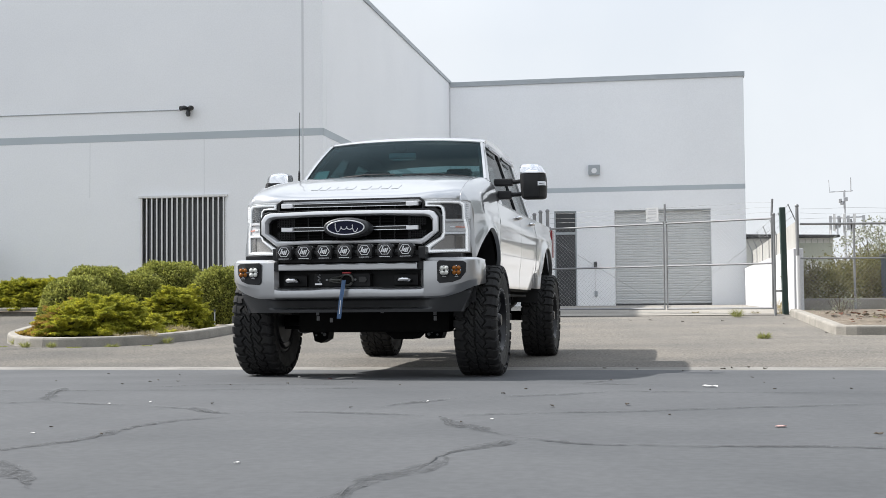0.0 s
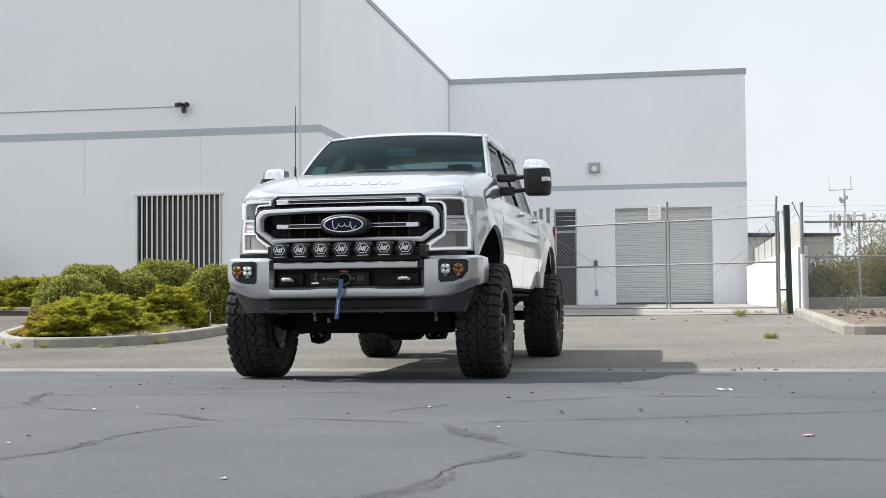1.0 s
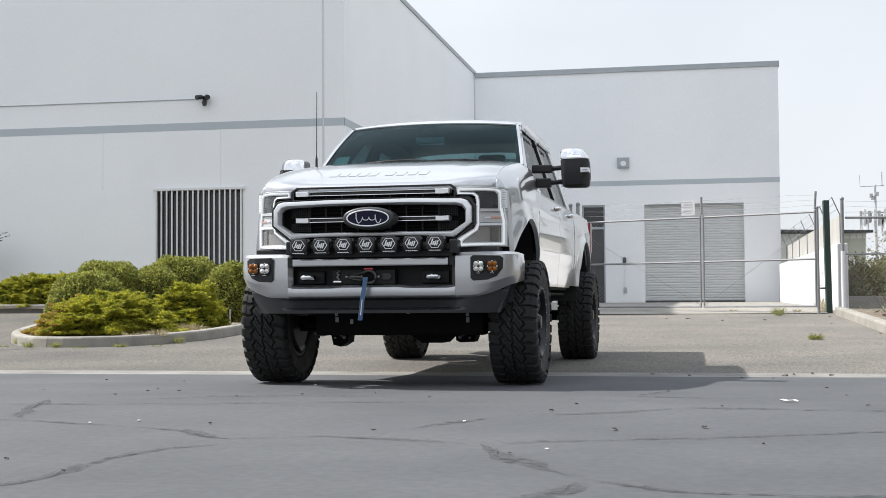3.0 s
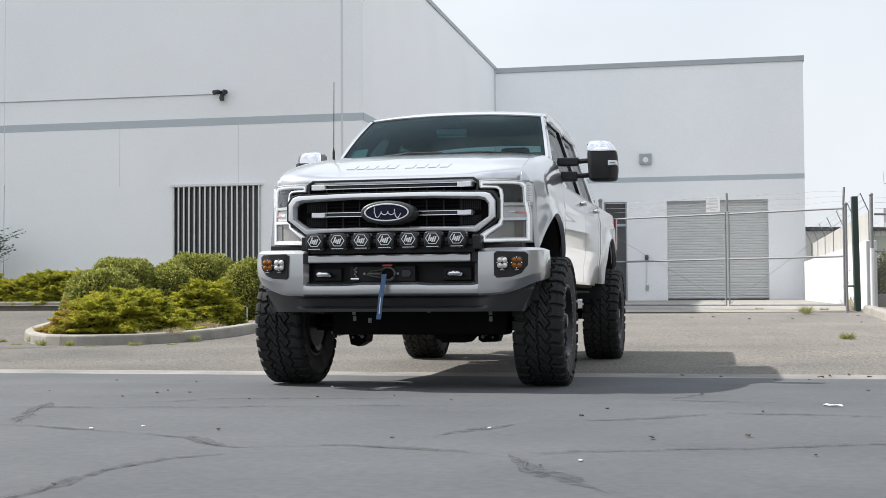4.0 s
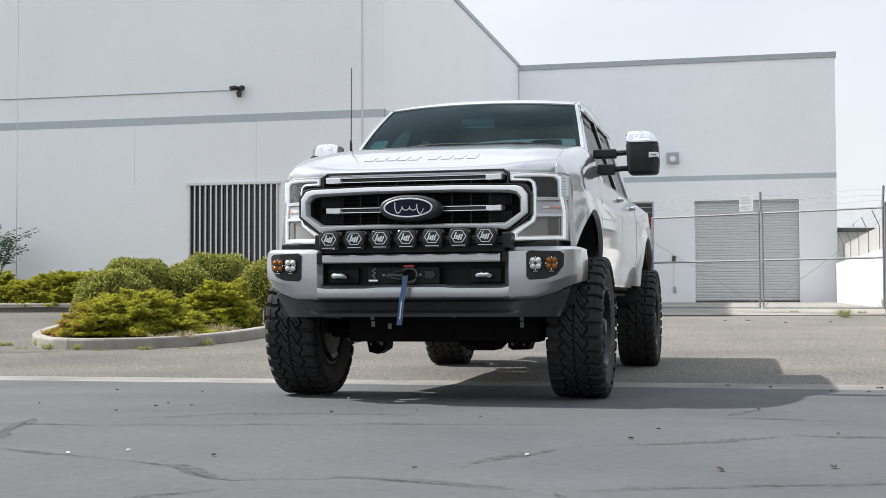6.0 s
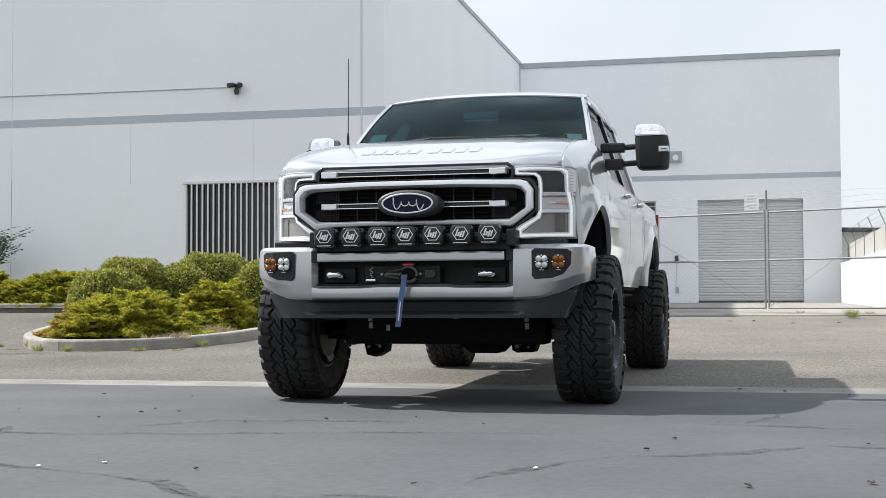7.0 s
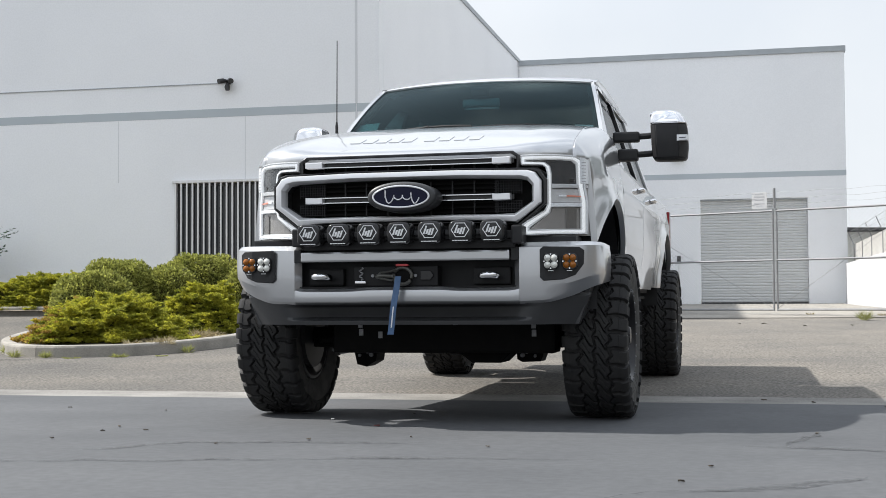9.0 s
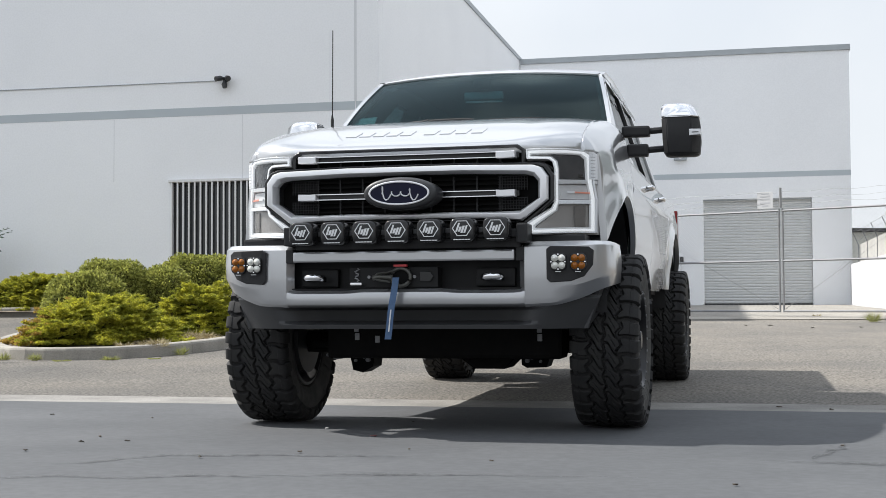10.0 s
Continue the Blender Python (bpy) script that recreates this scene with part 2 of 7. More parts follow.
M_PAINT = material("silver_metallic_paint", (0.47, 0.476, 0.486), 0.29, 0.80, dark=(0.435, 0.441, 0.451), scale=900, amount=0.6, coat=1.0)
M_PAINT.node_tree.nodes["Principled BSDF"].inputs["Coat Roughness"].default_value = 0.03
M_PAINT.node_tree.nodes["Principled BSDF"].inputs["Coat IOR"].default_value = 1.6
M_CHROME = material("chrome", (0.80, 0.80, 0.81), 0.12, 1.0, dark=(0.80, 0.80, 0.81), scale=6, amount=0.5)
M_SATIN = material("satin_silver_trim", (0.80, 0.80, 0.81), 0.28, 0.5, dark=(0.73, 0.73, 0.74), scale=5, amount=0.5)
M_BLACKGLOSS = material("gloss_black_plastic", (0.013, 0.013, 0.014), 0.15, dark=(0.02, 0.02, 0.021), scale=9, amount=0.5)
M_BLACK = material("black_textured_plastic", (0.021, 0.021, 0.022), 0.45, dark=(0.030, 0.030, 0.031), scale=14, amount=0.6, bump=0.0006, bump_scale=500, spec=0.3)
M_GREYPLASTIC = material("dark_grey_valance_plastic", (0.033, 0.034, 0.036), 0.42, dark=(0.040, 0.041, 0.043), scale=8, amount=0.6, bump=0.0005, bump_scale=500)
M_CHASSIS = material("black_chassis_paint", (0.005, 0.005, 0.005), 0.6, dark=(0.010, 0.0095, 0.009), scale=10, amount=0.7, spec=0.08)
M_SIDEWALL = material("dusty_tyre_sidewall", (0.10, 0.098, 0.093), 0.85, dark=(0.045, 0.044, 0.043), scale=12, amount=0.8, bump=0.001, bump_scale=200, spec=0.2)
M_RUBBER = material("tyre_rubber", (0.023, 0.023, 0.024), 0.65, dark=(0.036, 0.035, 0.033), scale=7, amount=0.8, bump=0.001, bump_scale=220, spec=0.2)
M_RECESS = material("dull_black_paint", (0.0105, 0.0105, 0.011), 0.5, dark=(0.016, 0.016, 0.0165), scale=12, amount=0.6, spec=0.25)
M_WINCHSTEEL = material("worn_winch_steel", (0.11, 0.11, 0.10), 0.4, 0.6, dark=(0.06, 0.06, 0.055), scale=40, amount=0.8)
M_RIM = material("satin_black_rim", (0.018, 0.018, 0.02), 0.35, 0.4, dark=(0.035, 0.034, 0.033), scale=9, amount=0.5)
M_BARREL = material("bare_alloy_barrel", (0.09, 0.09, 0.092), 0.4, 0.8, dark=(0.03, 0.03, 0.03), scale=8, amount=0.7)


def thin_glass(name, tint, ior=1.45, rough=0.0, sheen=1.0):
    """A thin pane: light passes straight through with a tint, and the surface mirrors by its angle."""
    m = bpy.data.materials.new(name)
    m.use_nodes = True
    n, k = m.node_tree.nodes, m.node_tree.links
    n.clear()
    o, mix, tr, gl, fr = (n.new("ShaderNode" + q) for q in ("OutputMaterial", "MixShader", "BsdfTransparent", "BsdfGlossy", "LayerWeight"))
    tr.inputs[0].default_value = rgb(tint)
    gl.inputs["Roughness"].default_value = rough
    gl.inputs["Color"].default_value = rgb(sheen)
    fr.inputs[0].default_value = 0.5
    pw, ml = n.new("ShaderNodeMath"), n.new("ShaderNodeMath")
    pw.operation, ml.operation = "POWER", "MULTIPLY_ADD"
    pw.inputs[1].default_value = 5.0
    f0 = ((ior - 1) / (ior + 1)) ** 2
    ml.inputs[1].default_value, ml.inputs[2].default_value = 0.5, f0 * 0.36
    k.new(fr.outputs["Facing"], pw.inputs[0])
    k.new(pw.outputs[0], ml.inputs[0])
    k.new(ml.outputs[0], mix.inputs[0])
    k.new(tr.outputs[0], mix.inputs[1])
    k.new(gl.outputs[0], mix.inputs[2])
    k.new(mix.outputs[0], o.inputs[0])
    return m


M_GLASS = thin_glass("tinted_windscreen_glass", (0.36, 0.50, 0.515), 1.5, sheen=(0.80, 0.95, 0.95))
M_SIDEGLASS = thin_glass("dark_tinted_side_glass", (0.5, 0.54, 0.54), 1.45)
M_LENS = thin_glass("clear_lamp_lens", (0.97, 0.975, 0.98), 1.6, 0.02)
M_LAMPWHITE = material("white_lamp_guide", (0.78, 0.79, 0.80), 0.2, dark=(0.84, 0.85, 0.86), scale=12, amount=0.5)
M_LAMPGREY = material("grey_lamp_reflector", (0.46, 0.455, 0.445), 0.3, 0.3, dark=(0.38, 0.375, 0.365), scale=12, amount=0.6)
M_LAMPDARK = material("smoked_lamp_module", (0.030, 0.033, 0.038), 0.15, 0.2, dark=(0.075, 0.08, 0.085), scale=14, amount=0.6)
M_LAMPPALE = material("pale_lamp_reflector", (0.66, 0.665, 0.67), 0.25, 0.3, dark=(0.55, 0.555, 0.56), scale=30, amount=0.6)
M_LAMPTAUPE = material("taupe_lamp_reflector", (0.30, 0.287, 0.272), 0.25, 0.3, dark=(0.27, 0.258, 0.247), scale=22, amount=0.7)
M_LAMPSHADE = material("dark_taupe_reflector", (0.17, 0.16, 0.15), 0.25, 0.3, dark=(0.12, 0.115, 0.11), scale=40, amount=0.8)
M_CLEARLENS = material("clear_diode_lens", (0.80, 0.80, 0.74), 0.1, 0.2, dark=(0.48, 0.48, 0.46), scale=70, amount=0.8)
M_GUIDE = material("glow_lamp_guide", (0.58, 0.59, 0.60), 0.2)
guide_out = M_GUIDE.node_tree.nodes["Principled BSDF"].inputs
guide_out["Emission Color"].default_value, guide_out["Emission Strength"].default_value = (0.95, 0.98, 1.0, 1), 0.27     # glow added only to brighten the guides
M_AMBER = material("amber_lens", (0.30, 0.10, 0.008), 0.12, dark=(0.20, 0.06, 0.004), scale=60, amount=0.8)
M_ORANGE = material("orange_marker", (0.75, 0.27, 0.18), 0.3)
M_RED = material("red_tail_lens", (0.26, 0.012, 0.015), 0.12)
M_REDPAINT = material("red_anodised_metal", (0.42, 0.05, 0.055), 0.4, 0.3)
M_BADGE = material("dark_blue_enamel", (0.008, 0.009, 0.026), 0.4, spec=0.2)
M_STRAP = material("blue_webbing", (0.055, 0.105, 0.20), 0.8, dark=(0.085, 0.14, 0.24), scale=40, amount=0.7, bump=0.001, bump_scale=600)
M_WHITEMARK = material("white_print", (0.72, 0.72, 0.72), 0.5)
M_SEAT = material("dark_seat_leather", (0.045, 0.045, 0.045), 0.5, dark=(0.03, 0.03, 0.03), scale=5, amount=0.6)
M_DASH = material("black_dashboard", (0.025, 0.025, 0.026), 0.6, dark=(0.035, 0.035, 0.036), scale=6, amount=0.6)

# ---- mesh helpers ----
def finish(name, bm, mat, parent=None, label="", smooth=False, m=None):
    bmesh.ops.recalc_face_normals(bm, faces=bm.faces)
    me = bpy.data.meshes.new(name)
    bm.to_mesh(me)
    bm.free()
    for a in (mat if isinstance(mat, (list, tuple)) else [mat]):
        me.materials.append(a)
    if smooth:
        me.shade_smooth()
        me.set_sharp_from_angle(angle=radians(smooth if smooth > 1 else 35))
    ob = new(name, me)
    if parent:
        ob.parent = parent
    if m is not None:
        ob.matrix_basis = m
    if label:
        ob["label"] = label
    return ob


def part(name, bm, mat, parent, label="", smooth=False):
    return finish(name, bm, mat, parent, label, smooth)


def thing(name, label, category, m=None, group="", kind=""):
    ob = new(name)
    ob.empty_display_size = 0.1
    if m is not None:
        ob.matrix_basis = m
    return tagged(ob, label, category, group, kind)


def add_box(bm, x0, x1, y0, y1, z0, z1, bevel=0.0, m=None, mi=0):
    vs = [bm.verts.new((x, y, z)) for x in (x0, x1) for y in (y0, y1) for z in (z0, z1)]
    fs = [bm.faces.new([vs[i] for i in q]) for q in ((0, 1, 3, 2), (4, 6, 7, 5), (0, 4, 5, 1), (2, 3, 7, 6), (0, 2, 6, 4), (1, 5, 7, 3))]
    for f in fs:
        f.material_index = mi
    if bevel:
        es = list({e for f in fs for e in f.edges})
        r = bmesh.ops.bevel(bm, geom=es, offset=bevel, segments=2, affect="EDGES", profile=0.6)
        vs = list({v for f in r["faces"] for v in f.verts} | {v for v in vs if v.is_valid})
    if m is not None:
        bmesh.ops.transform(bm, matrix=m, verts=[v for v in vs if v.is_valid])
    return vs


def box(x0, x1, y0, y1, z0, z1, bevel=0.0):
    bm = bmesh.new()
    add_box(bm, x0, x1, y0, y1, z0, z1, bevel)
    return bm


def ring_faces(bm, a, b, closed=True):
    n = len(a)
    for i in range(n if closed else n - 1):
        j = (i + 1) % n
        bm.faces.new((a[i], a[j], b[j], b[i]))


def add_tube(bm, pts, r, seg=8, cap=True):
    """A round bar along pts; r a radius or one for each point."""
    pts = [Vector(p) for p in pts]
    rings = []
    up = Vector((0, 0, 1))
    for i, p in enumerate(pts):
        d = (pts[min(i + 1, len(pts) - 1)] - pts[max(i - 1, 0)]).normalized()
        u = d.cross(up if abs(d.z) < 0.95 else Vector((1, 0, 0))).normalized()
        v = d.cross(u)
        rr = r[i] if isinstance(r, (list, tuple)) else r
        rings.append([bm.verts.new(p + u * rr * math.cos(a) + v * rr * math.sin(a)) for a in (2 * math.pi * k / seg for k in range(seg))])
    for a, b in zip(rings, rings[1:]):
        ring_faces(bm, a, b)
    if cap:
        bm.faces.new(rings[0][::-1])
        bm.faces.new(rings[-1])
    return rings


def tube(pts, r, seg=8):
    bm = bmesh.new()
    add_tube(bm, pts, r, seg)
    return bm


def add_prism(bm, poly, y0, y1, bevel=0.0, hole=None):
    """poly: (x, z) corners, extruded from y0 to y1; hole: an inner outline with as many corners."""
    a = [bm.verts.new((x, y0, z)) for x, z in poly]
    b = [bm.verts.new((x, y1, z)) for x, z in poly]
    if hole:
        c = [bm.verts.new((x, y0, z)) for x, z in hole]
        d = [bm.verts.new((x, y1, z)) for x, z in hole]
        ring_faces(bm, a, b)
        ring_faces(bm, c, d)
        ring_faces(bm, a, c)
        ring_faces(bm, b, d)
    else:
        ring_faces(bm, a, b)
        bm.faces.new(a)
        bm.faces.new(b)
    if bevel:
        bmesh.ops.recalc_face_normals(bm, faces=bm.faces)
        front = set(a) | (set(c) if hole else set())
        es = [e for e in bm.edges if e.verts[0] in front and e.verts[1] in front and (not hole or (e.verts[0] in a) == (e.verts[1] in a))]
        bmesh.ops.bevel(bm, geom=es, offset=bevel, segments=3, affect="EDGES", profile=0.5)


def prism(poly, y0, y1, bevel=0.0, hole=None):
    bm = bmesh.new()
    add_prism(bm, poly, y0, y1, bevel, hole)
    return bm


def round_poly(cx, cz, w, h, r, n=4):
    out = []
    for sx, sz, a0 in ((1, 1, 0), (-1, 1, 90), (-1, -1, 180), (1, -1, 270)):
        for i in range(n + 1):
            a = radians(a0 + 90 * i / n)
            out.append((cx + sx * (w / 2 - r) + r * math.cos(a), cz + sz * (h / 2 - r) + r * math.sin(a)))
    return out


def oval(cx, cz, w, h, n=40, power=1.0):
    out = []
    for i in range(n):
        a = 2 * math.pi * i / n
        c, s = math.cos(a), math.sin(a)
        out.append((cx + w / 2 * math.copysign(abs(c) ** power, c), cz + h / 2 * math.copysign(abs(s) ** power, s)))
    return out


def add_grid(bm, f, nu, nv):
    """A surface f(u, v) for u, v in 0..1; returns its rows of vertices."""
    rows = [[bm.verts.new(f(i / nu, j / nv)) for j in range(nv + 1)] for i in range(nu + 1)]
    for a, b in zip(rows, rows[1:]):
        for j in range(nv):
            bm.faces.new((a[j], a[j + 1], b[j + 1], b[j]))
    return rows


def add_shell(bm, f, nu, nv, off):
    """A sheet with thickness: f(u, v), and the same moved by off(u, v), stitched round the rim."""
    a = add_grid(bm, f, nu, nv)
    b = add_grid(bm, lambda u, v: Vector(f(u, v)) + Vector(off(u, v)), nu, nv)
    def rim(g):
        return g[0][:] + [r[-1] for r in g[1:-1]] + g[-1][::-1] + [r[0] for r in g[-2:0:-1]]
    ring_faces(bm, rim(a), rim(b))


def shell(f, nu, nv, off):
    bm = bmesh.new()
    add_shell(bm, f, nu, nv, off)
    return bm


def revolve(profile, seg=48):
    """profile: (radius, x), turned about the x axis, closed."""
    bm = bmesh.new()
    rings = [[bm.verts.new((x, r * math.cos(a), r * math.sin(a))) for a in (2 * math.pi * k / seg for k in range(seg))] for r, x in profile]
    for a, b in zip(rings, rings[1:] + rings[:1]):
        ring_faces(bm, a, b)
    return bm


def lerp_table(t, v):
    for (a, x), (b, y) in zip(t, t[1:]):
        if v <= b:
            k = max(0.0, (v - a) / (b - a))
            return x + (y - x) * k
    return t[-1][1]


def smooth_table(t, v):
    """As lerp_table, but without corners at the stations."""
    n = len(t)
    if v <= t[0][0]:
        return t[0][1]
    if v >= t[-1][0]:
        return t[-1][1]
    i = max(k for k in range(n - 1) if t[k][0] <= v)
    def slope(k):
        if k in (0, n - 1):
            a, b = (0, 1) if k == 0 else (n - 2, n - 1)
            return (t[b][1] - t[a][1]) / (t[b][0] - t[a][0])
        h0, h1 = t[k][0] - t[k - 1][0], t[k + 1][0] - t[k][0]
        d0, d1 = (t[k][1] - t[k - 1][1]) / h0, (t[k + 1][1] - t[k][1]) / h1
        return 0.0 if d0 * d1 <= 0 else (h0 + h1) * 3 / ((2 * h1 + h0) / d0 + (h1 + 2 * h0) / d1)
    h = t[i + 1][0] - t[i][0]
    k = (v - t[i][0]) / h
    return (t[i][1] * (1 + 2 * k) * (1 - k) ** 2 + slope(i) * h * k * (1 - k) ** 2
            + t[i + 1][1] * k * k * (3 - 2 * k) + slope(i + 1) * h * k * k * (k - 1))


def smooth01(v):
    v = min(1.0, max(0.0, v))
    return v * v * (3 - 2 * v)


GROUND = [(-80, 0.0), (8.3, 0.0), (10.9, -0.053), (12.68, -0.084), (15.2, -0.045), (16.1, -0.006), (17.3, 0.004), (22, 0.15), (27, 0.30), (29, 0.38), (43, 0.47), (60, 0.5), (90, 0.5)]


def gz(x, y):
    """The ground's height: a crowned road, a gutter, and a lot that climbs to the building."""
    return lerp_table(GROUND, y) + 0.16 * smooth01((-x - 7.5) / 3) * smooth01((y - 19) / 5)


def ground_sheet(name, x0, x1, y0, y1, lift, mat, nx, ny, label, category):
    bm = bmesh.new()
    add_grid(bm, lambda u, v: (x0 + (x1 - x0) * u, y0 + (y1 - y0) * v, gz(x0 + (x1 - x0) * u, y0 + (y1 - y0) * v) + lift), nx, ny)
    return tagged(finish(name, bm, mat), label, category, kind="structure")

# ---- ground ----
bm = bmesh.new()
ys = [-900, -60, -20, 0] + [a for a, _ in GROUND[1:]] + [140, 300, 700, 1600]
xs = [-900, -200, -60, -20, -12, -9, -6, 0, 20, 60, 200, 900]
rows = [[bm.verts.new((x, y, gz(x, y) - 0.08)) for x in xs] for y in sorted(ys)]
for ra, rb in zip(rows, rows[1:]):
    ring_faces(bm, ra, rb, False)
tagged(finish("ground", bm, M_FAR), "dry bare ground reaching out to the horizon", "ground", kind="structure")
ground_sheet("road", -120, 120, -60, 12.384, 0.0, M_ROAD, 8, 160, "smooth dark grey sealed asphalt road with old cracks", "road")
ground_sheet("gutter", -120, 120, 12.384, 12.974, 0.0, M_GUTTER, 8, 4, "pale concrete gutter strip along the road edge", "gutter")
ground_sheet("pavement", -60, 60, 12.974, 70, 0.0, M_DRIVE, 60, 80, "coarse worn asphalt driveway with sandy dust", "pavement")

ground_sheet("apron", -7.44, 2.12, 26.6, 43.04, 0.012, M_APRON, 12, 24, "pale worn concrete apron before the gate and shutter", "pavement")

# ---- building: a tall block, its return wall and a lower wing ----
Y1, Y2, XC, XR, TOP1, TOP2 = 27.03, 43.05, -7.458, 2.267, 8.05, 8.05
BZ0, BZ1 = 4.24, 4.40


building = tagged(new("building"), "large white painted concrete tilt-up warehouse with grey band", "building", kind="structure")
JOINTS = [-40.0, -31.0, -23.5, -15.55, -7.91]
WX0, WX1, WZ0, WZ1 = -11.62, -9.68, 0.95, 2.96


def bpart(name, bm, mat, label=""):
    return part(name, bm, mat, building, label)


# panels of the front wall, with a hole for the barred window
for a, b in zip(JOINTS, JOINTS[1:]):
    if a < WX0 < b:
        bm = bmesh.new()
        add_prism(bm, [(a + 0.008, -0.1), (b - 0.008, -0.1), (b - 0.008, TOP1), (a + 0.008, TOP1)], Y1, Y1 + 0.3,
                  hole=[(WX0, WZ0), (WX1, WZ0), (WX1, WZ1), (WX0, WZ1)])
    else:
        bm = box(a + 0.008, b - 0.008, Y1, Y1 + 0.3, -0.1, TOP1)
    bpart("wall_panel", bm, M_WALL)
bpart("wall_corner", box(-7.902, XC, Y1, Y1 + 0.3, -0.1, TOP1, 0.012), M_WALL)
bpart("joint_backing", box(-40, XC - 0.1, Y1 + 0.012, Y1 + 0.05, 3.1, TOP1 - 0.05), M_WALL)
bpart("wall_return", box(XC - 0.3, XC - 0.002, Y1 + 0.302, Y2 + 0.3, -0.1, TOP1), M_WALL, "white return wall of the tall block")
bpart("wall_rear", box(-40, XC - 0.3, Y2 + 8, Y2 + 8.3, -0.1, TOP1), M_WALL)
bpart("wall_side", box(-40.3, -40.002, Y1, Y2 + 8.3, -0.1, TOP1), M_WALL)
bpart("roof", box(-39.9, XC - 0.31, Y1 + 0.31, Y2 + 7.9, TOP1 - 0.5, TOP1 - 0.4), M_COPING)
bpart("coping", box(XC - 0.34, XC + 0.03, Y1 - 0.03, Y2 + 0.33, TOP1 + 0.002, TOP1 + 0.12, 0.01), M_COPING)
bpart("coping", box(-40.3, XC - 0.35, Y1 - 0.03, Y1 + 0.34, TOP1 + 0.002, TOP1 + 0.12, 0.01), M_COPING)
for a, b in zip(JOINTS, JOINTS[1:] + [XC + 0.004]):
    bpart("band", box(a + 0.01, b - 0.01 if b < XC else b, Y1 - 0.004, Y1 + 0.02, BZ0, BZ1), M_BAND)
bpart("band", box(XC - 0.02, XC + 0.004, Y1 - 0.002, Y2 - 0.005, BZ0, BZ1), M_BAND)
# vertical score lines in the front panels
for x in (-12.84, -10.16):
    bpart("score_line", box(x - 0.006, x + 0.006, Y1 - 0.002, Y1 + 0.02, 3.0, BZ0 - 0.01), M_SCORE)

# wide sealed joint by the block corner, painted shading line at the wing
for z0, z1 in ((-0.05, BZ0 - 0.004), (BZ1 + 0.004, TOP1 - 0.01)):
    bpart("joint_tone_strip", box(-7.935, -7.885, Y1 - 0.003, Y1 + 0.011, z0, z1), M_SCORE)
    # grey strip standing for the difference in shading between the two walls
    bpart("joint_tone_strip", box(XC - 0.001, XC + 0.045, Y2 - 0.010, Y2 - 0.003, z0, z1 if z1 < 5 else TOP2 - 0.15), M_SCORE)

# the lower wing
RX0, RX1, RZ0, RZ1 = -1.96, 1.16, 0.47, 3.62
DX0, DX1, DZ1 = -3.95, -3.21, 3.63
bm = bmesh.new()
for x0, x1, z0, z1 in ((XC + 0.002, DX0, -0.1, TOP2), (DX0, DX1, DZ1, TOP2), (DX1, RX0, -0.1, TOP2), (RX0, RX1, RZ1, TOP2), (RX1, XR, -0.1, TOP2)):
    add_box(bm, x0, x1, Y2, Y2 + 0.3, z0, z1)
bmesh.ops.remove_doubles(bm, verts=bm.verts, dist=1e-4)
bpart("wing_wall", bm, M_WALL, "white painted lower wing wall with a roller shutter")
bpart("wing_side", box(XR - 0.3, XR - 0.002, Y2 + 0.302, Y2 + 22, -0.1, TOP2), M_WALL)
bpart("wing_roof", box(XC, XR - 0.31, Y2 + 0.31, Y2 + 22, TOP2 - 0.4, TOP2 - 0.3), M_COPING)
bpart("wing_coping", box(XC + 0.04, XR + 0.04, Y2 - 0.04, Y2 + 0.34, TOP2 - 0.14, TOP2 + 0.03, 0.01), M_COPING)
bpart("band", box(XC + 0.01, XR + 0.004, Y2 - 0.004, Y2 + 0.02, BZ0, BZ1), M_BAND)

# roller shutter
shutter = tagged(new("door_1"), "closed pale grey ribbed roller shutter", "roller shutter", kind="structure")
for i in range(38):
    z = RZ0 + 0.06 + (RZ1 - RZ0 - 0.06) * i / 38
    h = (RZ1 - RZ0 - 0.06) / 38
    bm = bmesh.new()
    add_prism(bm, [(0, 0), (0.018, h * 0.25), (0.018, h * 0.75), (0, h)], 0, RX1 - RX0 - 0.02)
    bmesh.ops.transform(bm, matrix=Matrix(((0, 1, 0, RX0 + 0.01), (-1, 0, 0, Y2 + 0.16), (0, 0, 1, z), (0, 0, 0, 1))), verts=bm.verts)
    part("slat", bm, M_SHUTTER, shutter)
part("bottom_rail", box(RX0 + 0.01, RX1 - 0.01, Y2 + 0.10, Y2 + 0.17, RZ0, RZ0 + 0.06), M_DARKMETAL, shutter)
part("head_box", box(RX0, RX1, Y2 + 0.05, Y2 + 0.2, RZ1 - 0.04, RZ1), M_COPING, shutter)

# framed glass door beside it
door = tagged(new("door_2"), "dark glazed door with transom in a metal frame", "door", kind="structure")
part("door_leaf", box(DX0 + 0.05, DX1 - 0.05, Y2 + 0.1, Y2 + 0.15, 0.48, 2.85), M_GLASSDARK, door)
part("transom", box(DX0 + 0.05, DX1 - 0.05, Y2 + 0.1, Y2 + 0.14, 2.93, DZ1 - 0.05), M_GLASSDARK, door)
bm = bmesh.new()
for q in ((DX0, DX0 + 0.048, 0.47, DZ1), (DX1 - 0.048, DX1, 0.47, DZ1), (DX0 + 0.05, DX1 - 0.05, 2.852, 2.928), (DX0 + 0.05, DX1 - 0.05, DZ1 - 0.048, DZ1)):
    add_box(bm, q[0], q[1], Y2 + 0.06, Y2 + 0.2, q[2], q[3])
part("door_frame", bm, M_COPING, door)

